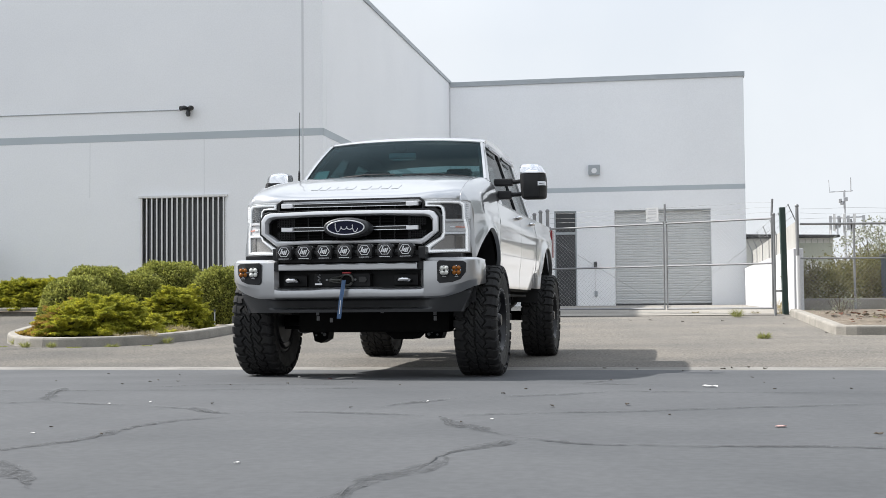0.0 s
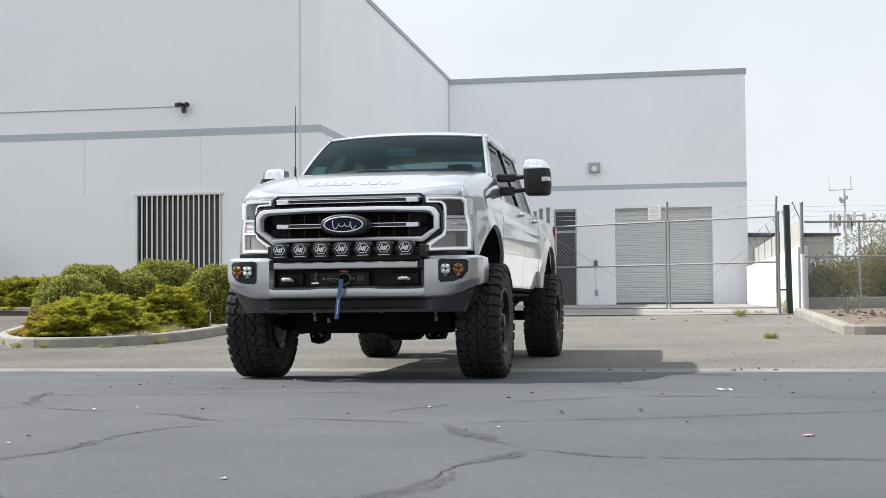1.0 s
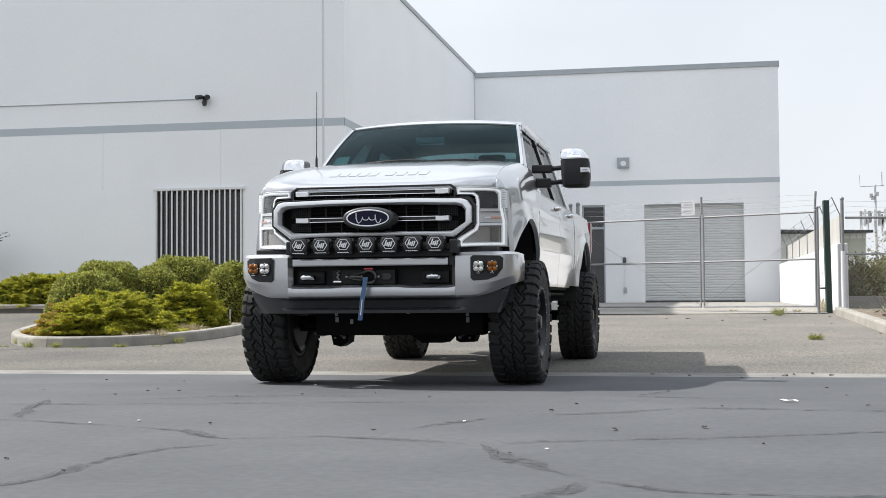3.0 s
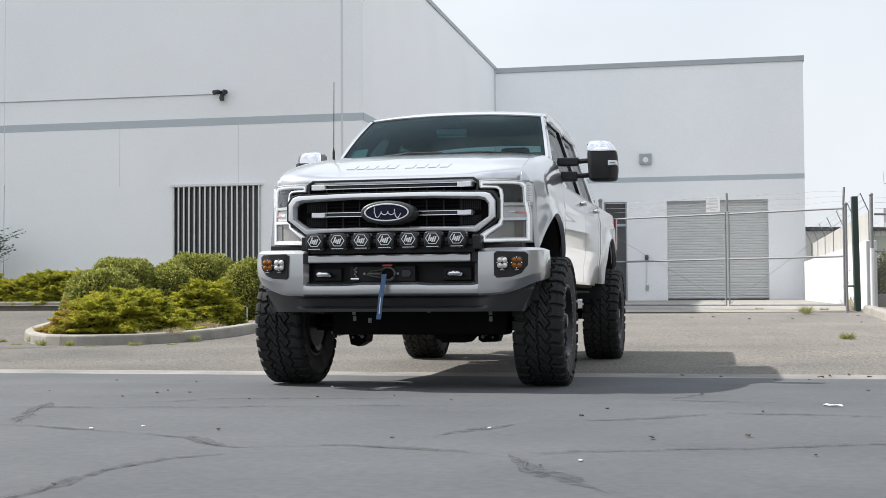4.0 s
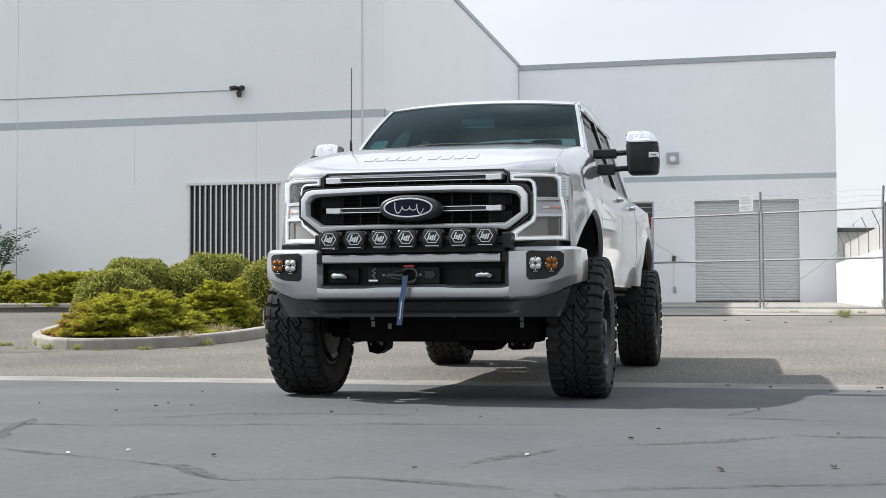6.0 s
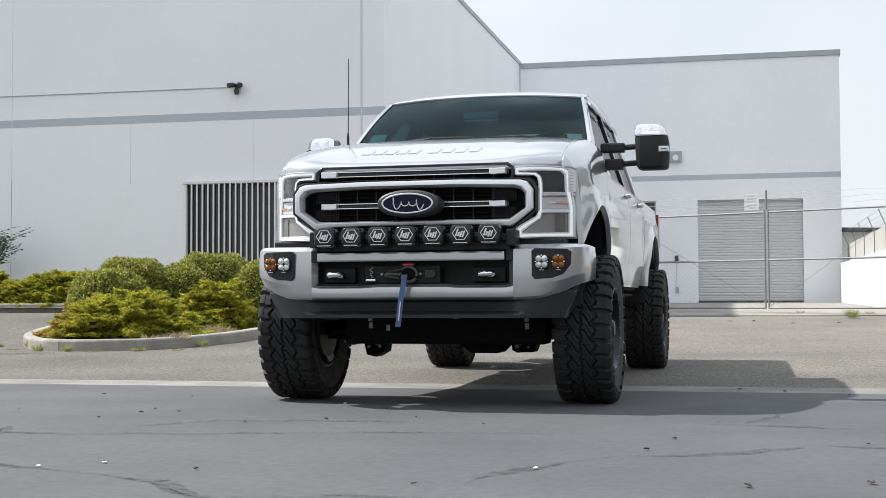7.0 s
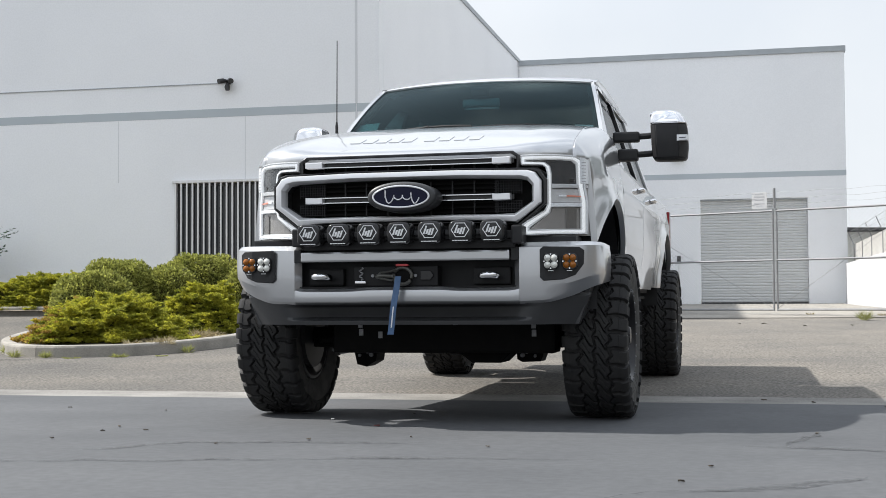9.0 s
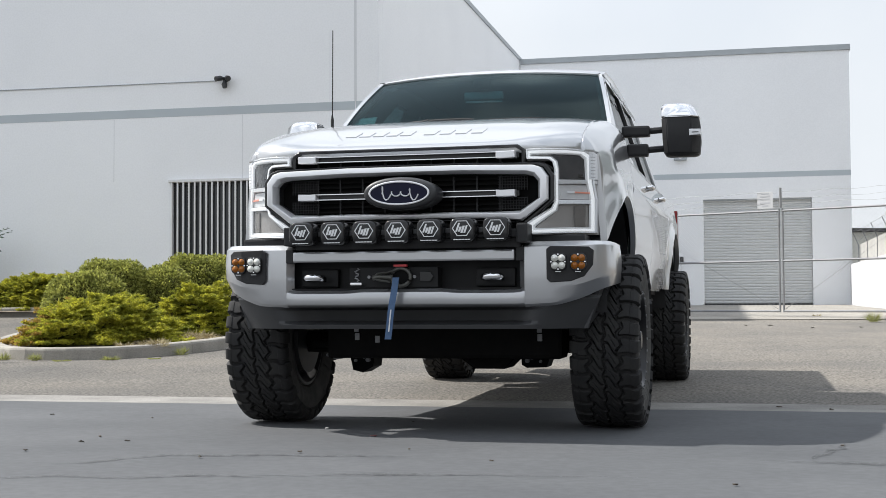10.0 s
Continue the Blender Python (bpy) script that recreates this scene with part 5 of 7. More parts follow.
def side_panel(b0, b1, low, sgn, top=1.465, nb=None):
    """A pressed door or bed panel with a folded edge."""
    n = nb or max(4, int((b1 - b0) / 0.03))
    def f(u, v):
        b = b0 + (b1 - b0) * u
        zl = low(b)
        z = zl + (top - zl) * v
        return (sgn * side_x(b, z), b, z)
    return shell(f, n, 18, lambda u, v: (-sgn * 0.035, 0, 0))


def fender(sgn):
    def f(u, v):
        b = 0.262 + 0.127 * u / 0.2 if u < 0.2 else 0.391 + 1.144 * (u - 0.2) / 0.8
        e = smooth_table(HOOD_E, b - lead(1))
        roll = e - 1.390 if b < 0.39 else 0.104 + 0.05 * smooth01((b - 0.39) / 0.25)
        zs = e - roll
        lo = zs - 0.004 if b < 0.39 else min(arch_z(b, AXF, 0.70 if b > 1.40 else 0.935), zs - 0.02)
        if v <= 0.6:
            z = lo + (zs - lo) * v / 0.6
            return (sgn * (min(side_x(b, z), 0.628 + math.sqrt((b - 0.105) / 2.3)) if b < 0.39 else side_x(b, z)), b, z)
        k = (v - 0.6) / 0.4
        a = radians(90 * k)
        xs, xe = min(side_x(b, zs), 0.628 + math.sqrt((b - 0.105) / 2.3)), hood_edge_x(b) + 0.003
        flat = 0.75 * (1 - smooth01((b - 0.26) / 1.1))     # flatter facet over the lamp
        return (sgn * (xe + (xs - xe) * (math.cos(a) * (1 - flat) + (1 - k) * flat)), b, zs + roll * (math.sin(a) * (1 - flat) + k * flat))
    return shell(f, 75, 22, lambda u, v: (-sgn * 0.03, 0, -0.015))


def hood_z(b, s):
    d = b - lead(s)
    e, c = smooth_table(HOOD_E, d), smooth_table(HOOD_C, d)
    return e + (c - e) * (1 - smooth01((abs(s) - 0.40) / 0.58)) - 0.002 * math.exp(-((abs(s) - 0.62) / 0.05) ** 2)


def hood_f(u, v):
    s = 2 * v - 1
    b = lead(s) + (1.42 + 0.10 * s * s - lead(s)) * u ** 1.5
    return (s * (hood_edge_x(b) - 0.004), b, hood_z(b, s))


tp("hood", shell(hood_f, 60, 60, lambda u, v: (0, 0.01, -0.03)), M_PAINT, smooth=50)
# raised lettering on the hood, as plain bars
for i, x in enumerate((-0.40, -0.325, -0.25, -0.175, -0.10, 0.03, 0.115, 0.20, 0.285)):
    bm = bmesh.new()
    def lf(u, v, x=x):
        xx, b = x + 0.058 * u + 0.008 * v, 0.36 + 0.10 * v
        return (xx, b, hood_z(b, xx / 0.88) + 0.0035)
    add_shell(bm, lf, 4, 8, lambda u, v: (0, 0, -0.014))
    bmesh.ops.bevel(bm, geom=[e for e in bm.edges if e.calc_face_angle(0) > 0.9], offset=0.002, segments=2, affect="EDGES")
    tp("raised_bar", bm, M_PAINT, smooth=40)
# front lip of the hood
bm = bmesh.new()
add_shell(bm, lambda u, v: ((2 * u - 1) * 0.875, lead(2 * u - 1) + 0.001 + 0.010 * v, hood_z(lead(2 * u - 1), 2 * u - 1) - 0.014 * v - 0.001), 40, 3, lambda u, v: (0, 0.03, 0))
tp("hood_lip", bm, M_PAINT, smooth=50)

for s in (1, -1):
    tp("fender", fender(s), M_PAINT, smooth=50)
    tp("door_panel", side_panel(1.545, 2.93, lambda b: 0.70, s), M_PAINT, smooth=50)
    tp("door_panel", side_panel(2.942, 4.00, lambda b: 0.70 if b < 3.9 else 0.72, s), M_PAINT, smooth=50)
    tp("cab_corner", side_panel(4.012, 4.16, lambda b: 0.72, s), M_PAINT, smooth=50)
    tp("bed_side", side_panel(4.20, 6.14, lambda b: arch_z(b, AXR, 0.72), s, top=1.48), M_PAINT, smooth=50)
    # door tops beside the mirror, up to the pillar
    bm = bmesh.new()
    add_shell(bm, lambda u, v: (s * (side_x(1.55 + 0.3 * u, 1.47) - 0.09 * v * (1 - u)), 1.55 + 0.30 * u, 1.467 + v * (0.19 - 0.17 * u)), 6, 4, lambda u, v: (-s * 0.03, 0, 0))
    tp("sail_panel", bm, M_PAINT, smooth=50)
    for c in (AXF, AXR):
        bm = bmesh.new()
        def liner(u, v, c=c):
            a = radians(-12 + 204 * u)
            return (s * (0.985 - 0.40 * v), c + 0.572 * math.cos(a), max(0.55, 0.68 + 0.515 * math.sin(a)))
        add_shell(bm, liner, 30, 2, lambda u, v: (0, 0, 0.015))
        tp("wheel_liner", bm, M_BLACK, smooth=50)
    tp("side_step", box(s * 0.80, s * 0.93, 1.75, 3.95, 0.625, 0.65, 0.012), M_CHASSIS)
    for c in (2.0, 2.9, 3.8):
        tp("step_bracket", box(s * 0.5, s * 0.80, c - 0.03, c + 0.03, 0.60, 0.64), M_CHASSIS)
    for b in (2.80, 3.86):
        x = side_x(b, 1.40)
        h = tp("door_handle", tube([(s * (x + 0.0), b - 0.09, 1.402), (s * (x + 0.026), b - 0.075, 1.406), (s * (x + 0.032), b, 1.407), (s * (x + 0.026), b + 0.075, 1.406), (s * (x + 0.0), b + 0.09, 1.402)], [0.010, 0.015, 0.017, 0.015, 0.010], 10), M_CHROME, "chrome pull handle", 60)
    bm = prism([(0.02, 0), (0.045, 0.0), (0.045, 0.34), (0.02, 0.34)], 0, 0.16)
    bmesh.ops.transform(bm, matrix=Matrix.Translation((s * 0.955 if s > 0 else -1.005, 5.985, 1.12)), verts=bm.verts)
    tp("tail_lamp", bm, M_RED, "red plastic tail lamp")

# tub, tailgate, firewall, floor and the back of the cab
tp("tailgate", box(-0.90, 0.90, 6.06, 6.12, 0.75, 1.47, 0.015), M_PAINT)
tp("bed_floor", box(-0.93, 0.93, 4.22, 6.05, 0.93, 0.96), M_BLACK)
for s in (1, -1):
    tp("bed_wall", box(min(s * 0.895, s * 0.915), max(s * 0.895, s * 0.915), 4.232, 6.055, 0.962, 1.468), M_BLACK)
tp("bed_front", box(-0.93, 0.93, 4.20, 4.23, 0.97, 1.47), M_PAINT)
tp("cab_floor", box(-0.93, 0.93, 1.5, 4.14, 0.72, 0.78), M_BLACK)
tp("firewall", box(-0.86, 0.86, 1.45, 1.50, 0.79, 1.60), M_BLACK)
tp("engine_bay", box(-0.62, 0.62, 0.34, 1.40, 0.66, 1.30, 0.03), M_BLACK)
tp("cab_back", box(-0.92, 0.92, 4.10, 4.15, 0.79, 1.50, 0.01), M_PAINT)

# ---- cab top ----
def roof_f(u, v):
    s = 2 * v - 1
    b = 2.005 + 0.10 * s * s + (4.10 - 2.005) * u
    crown = 0.030 * (1 - abs(s) ** 2.6)
    g = b - 2.005 - 0.10 * s * s
    z = 2.088 + crown * min(1, 0.75 + g) + 0.040 * math.sin(math.pi / 2 * min(1, g / 0.17)) + 0.020 * smooth01((g - 0.1) / 0.6) - 0.05 * smooth01((u - 0.72) / 0.28)
    return (s * (0.752 - 0.02 * u) + 0.026, b, z)


tp("roof", shell(roof_f, 90, 30, lambda u, v: (0, 0.004, -0.012)), M_PAINT, smooth=40)


def shield_f(u, v):
    s = 2 * v - 1
    x0, x1 = 0.845, 0.722
    x = s * (x0 + (x1 - x0) * u) + 0.024
    b0, b1 = 1.395 + 0.145 * s * s, 2.012 + 0.095 * s * s
    z0, z1 = 1.715 - 0.035 * s * s, 2.108 - 0.022 * s * s
    return (x, b0 + (b1 - b0) * u, z0 + (z1 - z0) * u + 0.022 * math.sin(math.pi * u))


ws = tp("windscreen", shell(shield_f, 16, 30, lambda u, v: (0, 0.006, -0.004)), M_GLASS, "dark reflective tinted windscreen", 60)
# black ceramic border of the glass
bm = bmesh.new()
def border(u0, u1, v0, v1):
    add_shell(bm, lambda u, v: Vector(shield_f(u0 + (u1 - u0) * u, v0 + (v1 - v0) * v)) + Vector((0, 0.009, -0.005)), 8, 16, lambda u, v: (0, 0.002, -0.002))
border(0.94, 1.0, 0, 1)
border(0.0, 0.05, 0, 1)
border(0.05, 0.94, 0.0, 0.022)
border(0.05, 0.94, 0.978, 1.0)
tp("glass_border", bm, M_BLACKGLOSS)
tp("cowl", shell(lambda u, v: ((2 * v - 1) * 0.85, 1.375 + 0.145 * (2 * v - 1) ** 2 + 0.06 * u, 1.668 - 0.035 * (2 * v - 1) ** 2 + 0.014 * u), 3, 24, lambda u, v: (0, 0, -0.03)), M_BLACK)
for x0, x1 in ((-0.52, 0.05), (0.12, 0.70)):
    pts = []
    for i in range(7):
        t = i / 6
        v = ((x0 + (x1 - x0) * t) / 0.845 + 1) / 2
        pts.append(Vector(shield_f(0.0 + 0.03 * math.sin(t * 2.6), v)) + Vector((0, -0.012, 0.006)))
    w = tp("wiper", tube(pts, 0.007, 6), M_BLACK)
    part("wiper_arm", tube([Vector(shield_f(-0.05, ((x0 + 0.05) / 0.845 + 1) / 2)) + Vector((0, -0.015, 0.004)), pts[3] + Vector((0, -0.008, 0.003))], 0.008, 6), M_BLACK, w)


def upper(s, b, t, out=0.0):
    """A point on the leaning window plane: t = 0 at the belt line, 1 at the roof rail."""
    return Vector((s * (0.972 - 0.222 * t + out) + 0.006 + 0.022 * t, b, 1.470 + 0.605 * t))


def upper_panel(s, quad, thick=0.03, out=0.0):
    """quad: (b, t) corners, in order."""
    bm = bmesh.new()
    (a0, a1, a2, a3) = quad
    def f(u, v):
        b = (a0[0] * (1 - u) + a1[0] * u) * (1 - v) + (a3[0] * (1 - u) + a2[0] * u) * v
        t = (a0[1] * (1 - u) + a1[1] * u) * (1 - v) + (a3[1] * (1 - u) + a2[1] * u) * v
        return upper(s, b, t, out)
    add_shell(bm, f, 6, 8, lambda u, v: (-s * thick, 0, 0))
    return bm


for s in (1, -1):
    # A pillar, from the cowl to the roof
    bm = bmesh.new()
    rings = []
    for i in range(9):
        u = i / 8
        g = Vector(shield_f(u, 1.0 if s > 0 else 0.0))
        o = upper(s, 1.615 + 0.60 * u, 0.32 + 0.70 * u, -0.018)
        ri = [g + Vector((-s * 0.004, -0.008, 0.004)), g + Vector((s * 0.018, -0.004, 0.010)), o.lerp(g, 0.35) + Vector((s * 0.010, 0, 0.006)), o + Vector((s * 0.012, 0, 0)), o + Vector((-s * 0.03, 0.01, -0.01)), g + Vector((-s * 0.005, 0.03, -0.02))]
        rings.append([bm.verts.new(p) for p in ri])
    for a, b in zip(rings, rings[1:]):
        ring_faces(bm, a, b)
    bm.faces.new(rings[0])
    bm.faces.new(rings[-1])
    tp("a_pillar", bm, M_PAINT, smooth=50)
    tp("roof_rail", upper_panel(s, [(2.14, 0.955), (4.12, 0.955), (4.12, 1.06), (2.30, 1.06)], 0.05), M_PAINT, smooth=50)
    tp("b_pillar", upper_panel(s, [(2.86, 0.0), (3.0, 0.0), (3.0, 0.953), (2.86, 0.953)], 0.04, 0.003), M_BLACKGLOSS)
    tp("c_pillar", upper_panel(s, [(3.86, 0.0), (4.13, 0.0), (4.10, 0.953), (3.84, 0.953)], 0.04), M_PAINT)
    tp("mirror_sail", upper_panel(s, [(1.60, 0.0), (1.86, 0.0), (1.86, 0.24), (1.66, 0.24)], 0.03), M_BLACK)
    for q in ([(1.655, 0.245), (2.857, 0.245), (2.857, 0.952), (2.15, 0.952)], [(1.865, 0.004), (2.857, 0.004), (2.857, 0.243), (1.865, 0.243)], [(3.003, 0.004), (3.855, 0.004), (3.838, 0.952), (3.003, 0.952)]):
        w = tp("side_window", upper_panel(s, q, 0.006, -0.012), M_SIDEGLASS, "dark tinted side window")
    for q in ([(2.16, 0.90), (2.857, 0.90), (2.857, 0.955), (2.19, 0.955)], [(3.003, 0.90), (3.84, 0.90), (3.84, 0.955), (3.003, 0.955)]):
        tp("rain_guard", upper_panel(s, q, 0.004, 0.022), M_BLACKGLOSS)
    tp("belt_trim", upper_panel(s, [(1.84, -0.02), (4.13, -0.02), (4.13, 0.012), (1.84, 0.012)], 0.02, 0.006), M_BLACKGLOSS)
for s in (1, -1):
    def skirt(u, v):
        e = Vector(roof_f(0.02 + 0.97 * u, 1.0 if s > 0 else 0.0)) + Vector((0, 0, -0.004))
        return e.lerp(upper(s, e.y + 0.02, 1.03, -0.004), v)
    tp("roof_skirt", shell(skirt, 40, 4, lambda u, v: (-s * 0.012, 0, 0)), M_PAINT, smooth=50)
for s in (1, -1):
    c = Vector(shield_f(1.0, 1.0 if s > 0 else 0.0))
    tp("roof_trim", box(c.x - 0.030, c.x + 0.010, c.y + 0.01, c.y + 0.10, c.z - 0.012, c.z + 0.016, 0.006), M_BLACKGLOSS)
rw = tp("rear_window", box(-0.70, 0.70, 4.115, 4.121, 1.51, 2.02), M_SIDEGLASS)

# cabin
tp("dashboard", shell(lambda u, v: ((2 * v - 1) * 0.84, 1.56 + 0.42 * u, 1.655 - 0.03 * (2 * v - 1) ** 2 - 0.05 * u * u), 8, 12, lambda u, v: (0, 0, -0.32)), M_DASH, smooth=50)
tp("headliner", shell(lambda u, v: Vector(roof_f(0.02 + 0.97 * u, 0.005 + 0.99 * v)) + Vector((0, 0.02, -0.030)), 20, 16, lambda u, v: (0, 0, -0.012)), M_DASH, smooth=50)
for s in (1, -1):
    tp("door_card", box(s * 0.86, s * 0.90, 1.62, 4.05, 0.80, 1.462, 0.01), M_DASH)
    for q in ([(2.66, 0.0), (3.0, 0.0), (3.0, 0.95), (2.66, 0.95)], [(2.12, 0.89), (4.08, 0.89), (4.08, 1.06), (2.4, 1.06)], [(1.62, 0.25), (1.98, 0.25), (2.46, 0.95), (2.10, 0.95)]):
        tp("pillar_trim", upper_panel(s, q, 0.02, -0.05), M_DASH)
    tp("pillar_trim", upper_panel(s, [(3.88, 0.0), (4.10, 0.0), (4.08, 0.95), (3.86, 0.95)], 0.02, -0.05), M_DASH)
for x in (-0.42, 0.42):
    for b, zt in ((2.62, 1.70), (3.62, 1.68)):
        seat = tp("seat", box(x - 0.26, x + 0.26, b - 0.50, b + 0.02, 0.95, 1.16, 0.06), M_SEAT)
        part("backrest", shell(lambda u, v: (x + (2 * v - 1) * (0.27 - 0.05 * u), b - 0.02 + 0.12 * u + 0.05 * abs(2 * v - 1) * -1, 1.12 + (zt - 1.12) * u), 8, 8, lambda u, v: (0, 0.13, 0)), M_SEAT, seat, smooth=50)
        part("headrest", box(x - 0.13, x + 0.13, b + 0.08, b + 0.19, zt + 0.03, zt + 0.21, 0.045), M_SEAT, seat)
bm = bmesh.new()
add_tube(bm, [Vector((0.42 + 0.19 * math.cos(a), 2.03 + 0.19 * 0.35 * math.sin(a), 1.60 + 0.19 * 0.93 * math.sin(a))) for a in (2 * math.pi * k / 28 for k in range(29))], 0.016, 8)
add_tube(bm, [(0.42, 1.95, 1.58), (0.42, 2.03, 1.60)], 0.06, 12)
add_tube(bm, [(0.24, 2.03, 1.61), (0.60, 2.03, 1.61)], 0.018, 6)
tp("steering_wheel", bm, M_DASH, smooth=50)
mir = tp("interior_mirror", box(-0.13, 0.13, 2.03, 2.06, 1.945, 2.0, 0.014), M_SATIN)
part("mirror_glass", box(-0.12, 0.12, 2.061, 2.063, 1.932, 1.993), M_CHROME, mir)
tp("sensor_housing", box(-0.06, 0.06, 1.97, 2.05, 2.01, 2.07, 0.02), M_BLACK)
tp("paper_pad", shell(lambda u, v: (-0.765 + 0.145 * u, 1.615 - 0.03 * u + 0.11 * v, 1.725 + 0.082 * v + 0.004 * u), 3, 3, lambda u, v: (0, 0.012, 0)), M_PAPER, "white paper lying on the dashboard")

# ---- nose ----
def symm(half):
    """Right half outline from the top middle outward and down; returns the whole, turned round."""
    return [(x, z) for x, z in half] + [(-x, z) for x, z in half[::-1]]


nose = tp("nose_panel", prism(symm([(0.60, 1.418), (0.625, 1.37), (0.735, 1.30), (0.74, 1.10), (0.64, 0.97), (0.60, 0.93)]), 0.205, 0.32), M_BLACKGLOSS)
tp("upper_grille", prism(symm([(0.575, 1.412), (0.612, 1.385), (0.612, 1.305), (0.585, 1.305)]), 0.115, 0.20, 0.008,
   hole=symm([(0.562, 1.397), (0.592, 1.378), (0.592, 1.322), (0.572, 1.320)])), M_BLACKGLOSS, smooth=40)
tp("upper_grille_back", box(-0.595, 0.595, 0.165, 0.18, 1.315, 1.40), M_CHASSIS)


def grille_bar(z, xin, name, spans):
    g = tp(name, box(-0.58, 0.58, 0.125, 0.162, z - 0.014, z + 0.014, 0.003), M_BLACKGLOSS)
    for a, b in spans:
        for dz in (0.0135, -0.0135):
            part("chrome_line", box(a, b, 0.088, 0.13, z + dz - 0.0025, z + dz + 0.0025, 0.001), M_CHROME, g)
    for s in (1, -1):
        part("end_cap", prism([(s * 0.47, z - 0.017), (s * 0.50, z - 0.019), (s * 0.566, z - 0.017), (s * 0.566, z + 0.017), (s * 0.50, z + 0.015), (s * 0.47, z + 0.017)], 0.075, 0.13, 0.004), M_SATIN, g)
    return g


grille_bar(1.360, 0, "grille_bar", [(-0.47, 0.47)])
grille_bar(1.168, 0, "grille_bar", [(-0.47, -0.15), (0.15, 0.47)])
OUT = symm([(0.30, 1.312), (0.66, 1.303), (0.70, 1.290), (0.732, 1.245), (0.732, 1.132), (0.60, 1.028), (0.46, 1.040), (0.30, 1.044)])
INN = symm([(0.30, 1.270), (0.61, 1.260), (0.654, 1.250), (0.680, 1.222), (0.680, 1.138), (0.592, 1.080), (0.46, 1.076), (0.30, 1.078)])
bm = bmesh.new()
loops = []
for k, y in ((0.0, 0.095), (0.03, 0.066), (0.08, 0.058), (0.12, 0.0555), (0.40, 0.052), (0.66, 0.0515), (0.71, 0.053), (0.78, 0.060), (0.96, 0.080), (1.0, 0.112)):
    loops.append([bm.verts.new((a[0] + (b[0] - a[0]) * k, y, a[1] + (b[1] - a[1]) * k)) for a, b in zip(OUT, INN)])
for a, b in zip(loops, loops[1:] + loops[:1]):
    ring_faces(bm, a, b)
tp("grille_frame", bm, M_SATIN, "satin silver octagonal grille frame", 22)
tp("grille_liner", prism(OUT, 0.112, 0.185, hole=INN), M_BLACK)
tp("grille_trim", prism([(x * 1.035, 1.17 + (z - 1.17) * 1.10) for x, z in OUT], 0.10, 0.188, 0.006, hole=[(x * 1.005, 1.17 + (z - 1.17) * 1.02) for x, z in OUT]), M_BLACKGLOSS)
tp("grille_back", prism(INN, 0.178, 0.183), M_CHASSIS)
for i in range(7):
    z = 1.094 + 0.0255 * i
    if abs(z - 1.168) > 0.02:
        tp("grille_slat", box(-0.60, 0.60, 0.150, 0.176, z - 0.005, z + 0.005), M_CHASSIS)
for i in range(9):
    x = -0.48 + 0.12 * i
    for z0, z1 in ((1.084, 1.152), (1.184, 1.262), (1.322, 1.344), (1.376, 1.398)):
        tp("grille_rib", box(x - 0.004, x + 0.004, 0.146, 0.164, z0, z1), M_BLACK)

# fine mesh at both ends of the grille
for s in (1, -1):
    for k in range(11):
        x = s * (0.475 + 0.014 * k)
        for z0, z1 in ((1.088, 1.150), (1.186, 1.258)):
            tp("mesh_wire", box(min(x, x + s * 0.003), max(x, x + s * 0.003), 0.140, 0.146, z0, z1), M_BLACK)
    for k in range(13):
        z = 1.092 + 0.0135 * k
        if abs(z - 1.168) > 0.02:
            tp("mesh_wire", box(min(s * 0.47, s * 0.62), max(s * 0.47, s * 0.62), 0.1405, 0.1465, z, z + 0.003), M_BLACK)

badge = tp("badge", prism(oval(0.01, 1.168, 0.375, 0.160, 48, 0.92), -0.055, 0.10, 0.02), M_GREYPLASTIC, "oval badge with dark blue face", 40)
part("badge_ring", prism(oval(0.01, 1.168, 0.312, 0.122, 48), -0.064, -0.05, 0.003, hole=oval(0.01, 1.168, 0.292, 0.102, 48)), M_SATIN, badge, smooth=40)
part("badge_face", prism(oval(0.01, 1.168, 0.292, 0.103, 48), -0.060, -0.05), M_BADGE, badge)
pts = []
for i in range(41):
    t = i / 40
    tall = 0.030 * math.exp(-((t - 0.10) / 0.12) ** 2) + 0.026 * math.exp(-((t - 0.90) / 0.10) ** 2) + 0.012
    pts.append((-0.085 + 0.185 * t + 0.010 * math.cos(t * 25.0), -0.0615, 1.164 + tall * math.sin(t * 25.0)))
part("badge_mark", tube(pts, 0.0038, 6), M_SATIN, badge, smooth=60)

# headlights
def lamp_y(x):
    return 0.105 + 2.3 * max(0.0, abs(x) - 0.62) ** 2


def lamp_piece(poly, s, y0, y1, hole=None, bevel=0.0):
    """A prism that follows the sweep of the lamp."""
    bm = prism([(s * x, z) for x, z in poly], y0, y1, bevel, hole=[(s * x, z) for x, z in hole] if hole else None)
    for k in range(1, 11):
        x = s * (0.62 + 0.033 * k)
        bmesh.ops.bisect_plane(bm, geom=bm.verts[:] + bm.edges[:] + bm.faces[:], plane_co=(x, 0, 0), plane_no=(1, 0, 0))
    for v in bm.verts:
        v.co.y += lamp_y(v.co.x)
    return bm


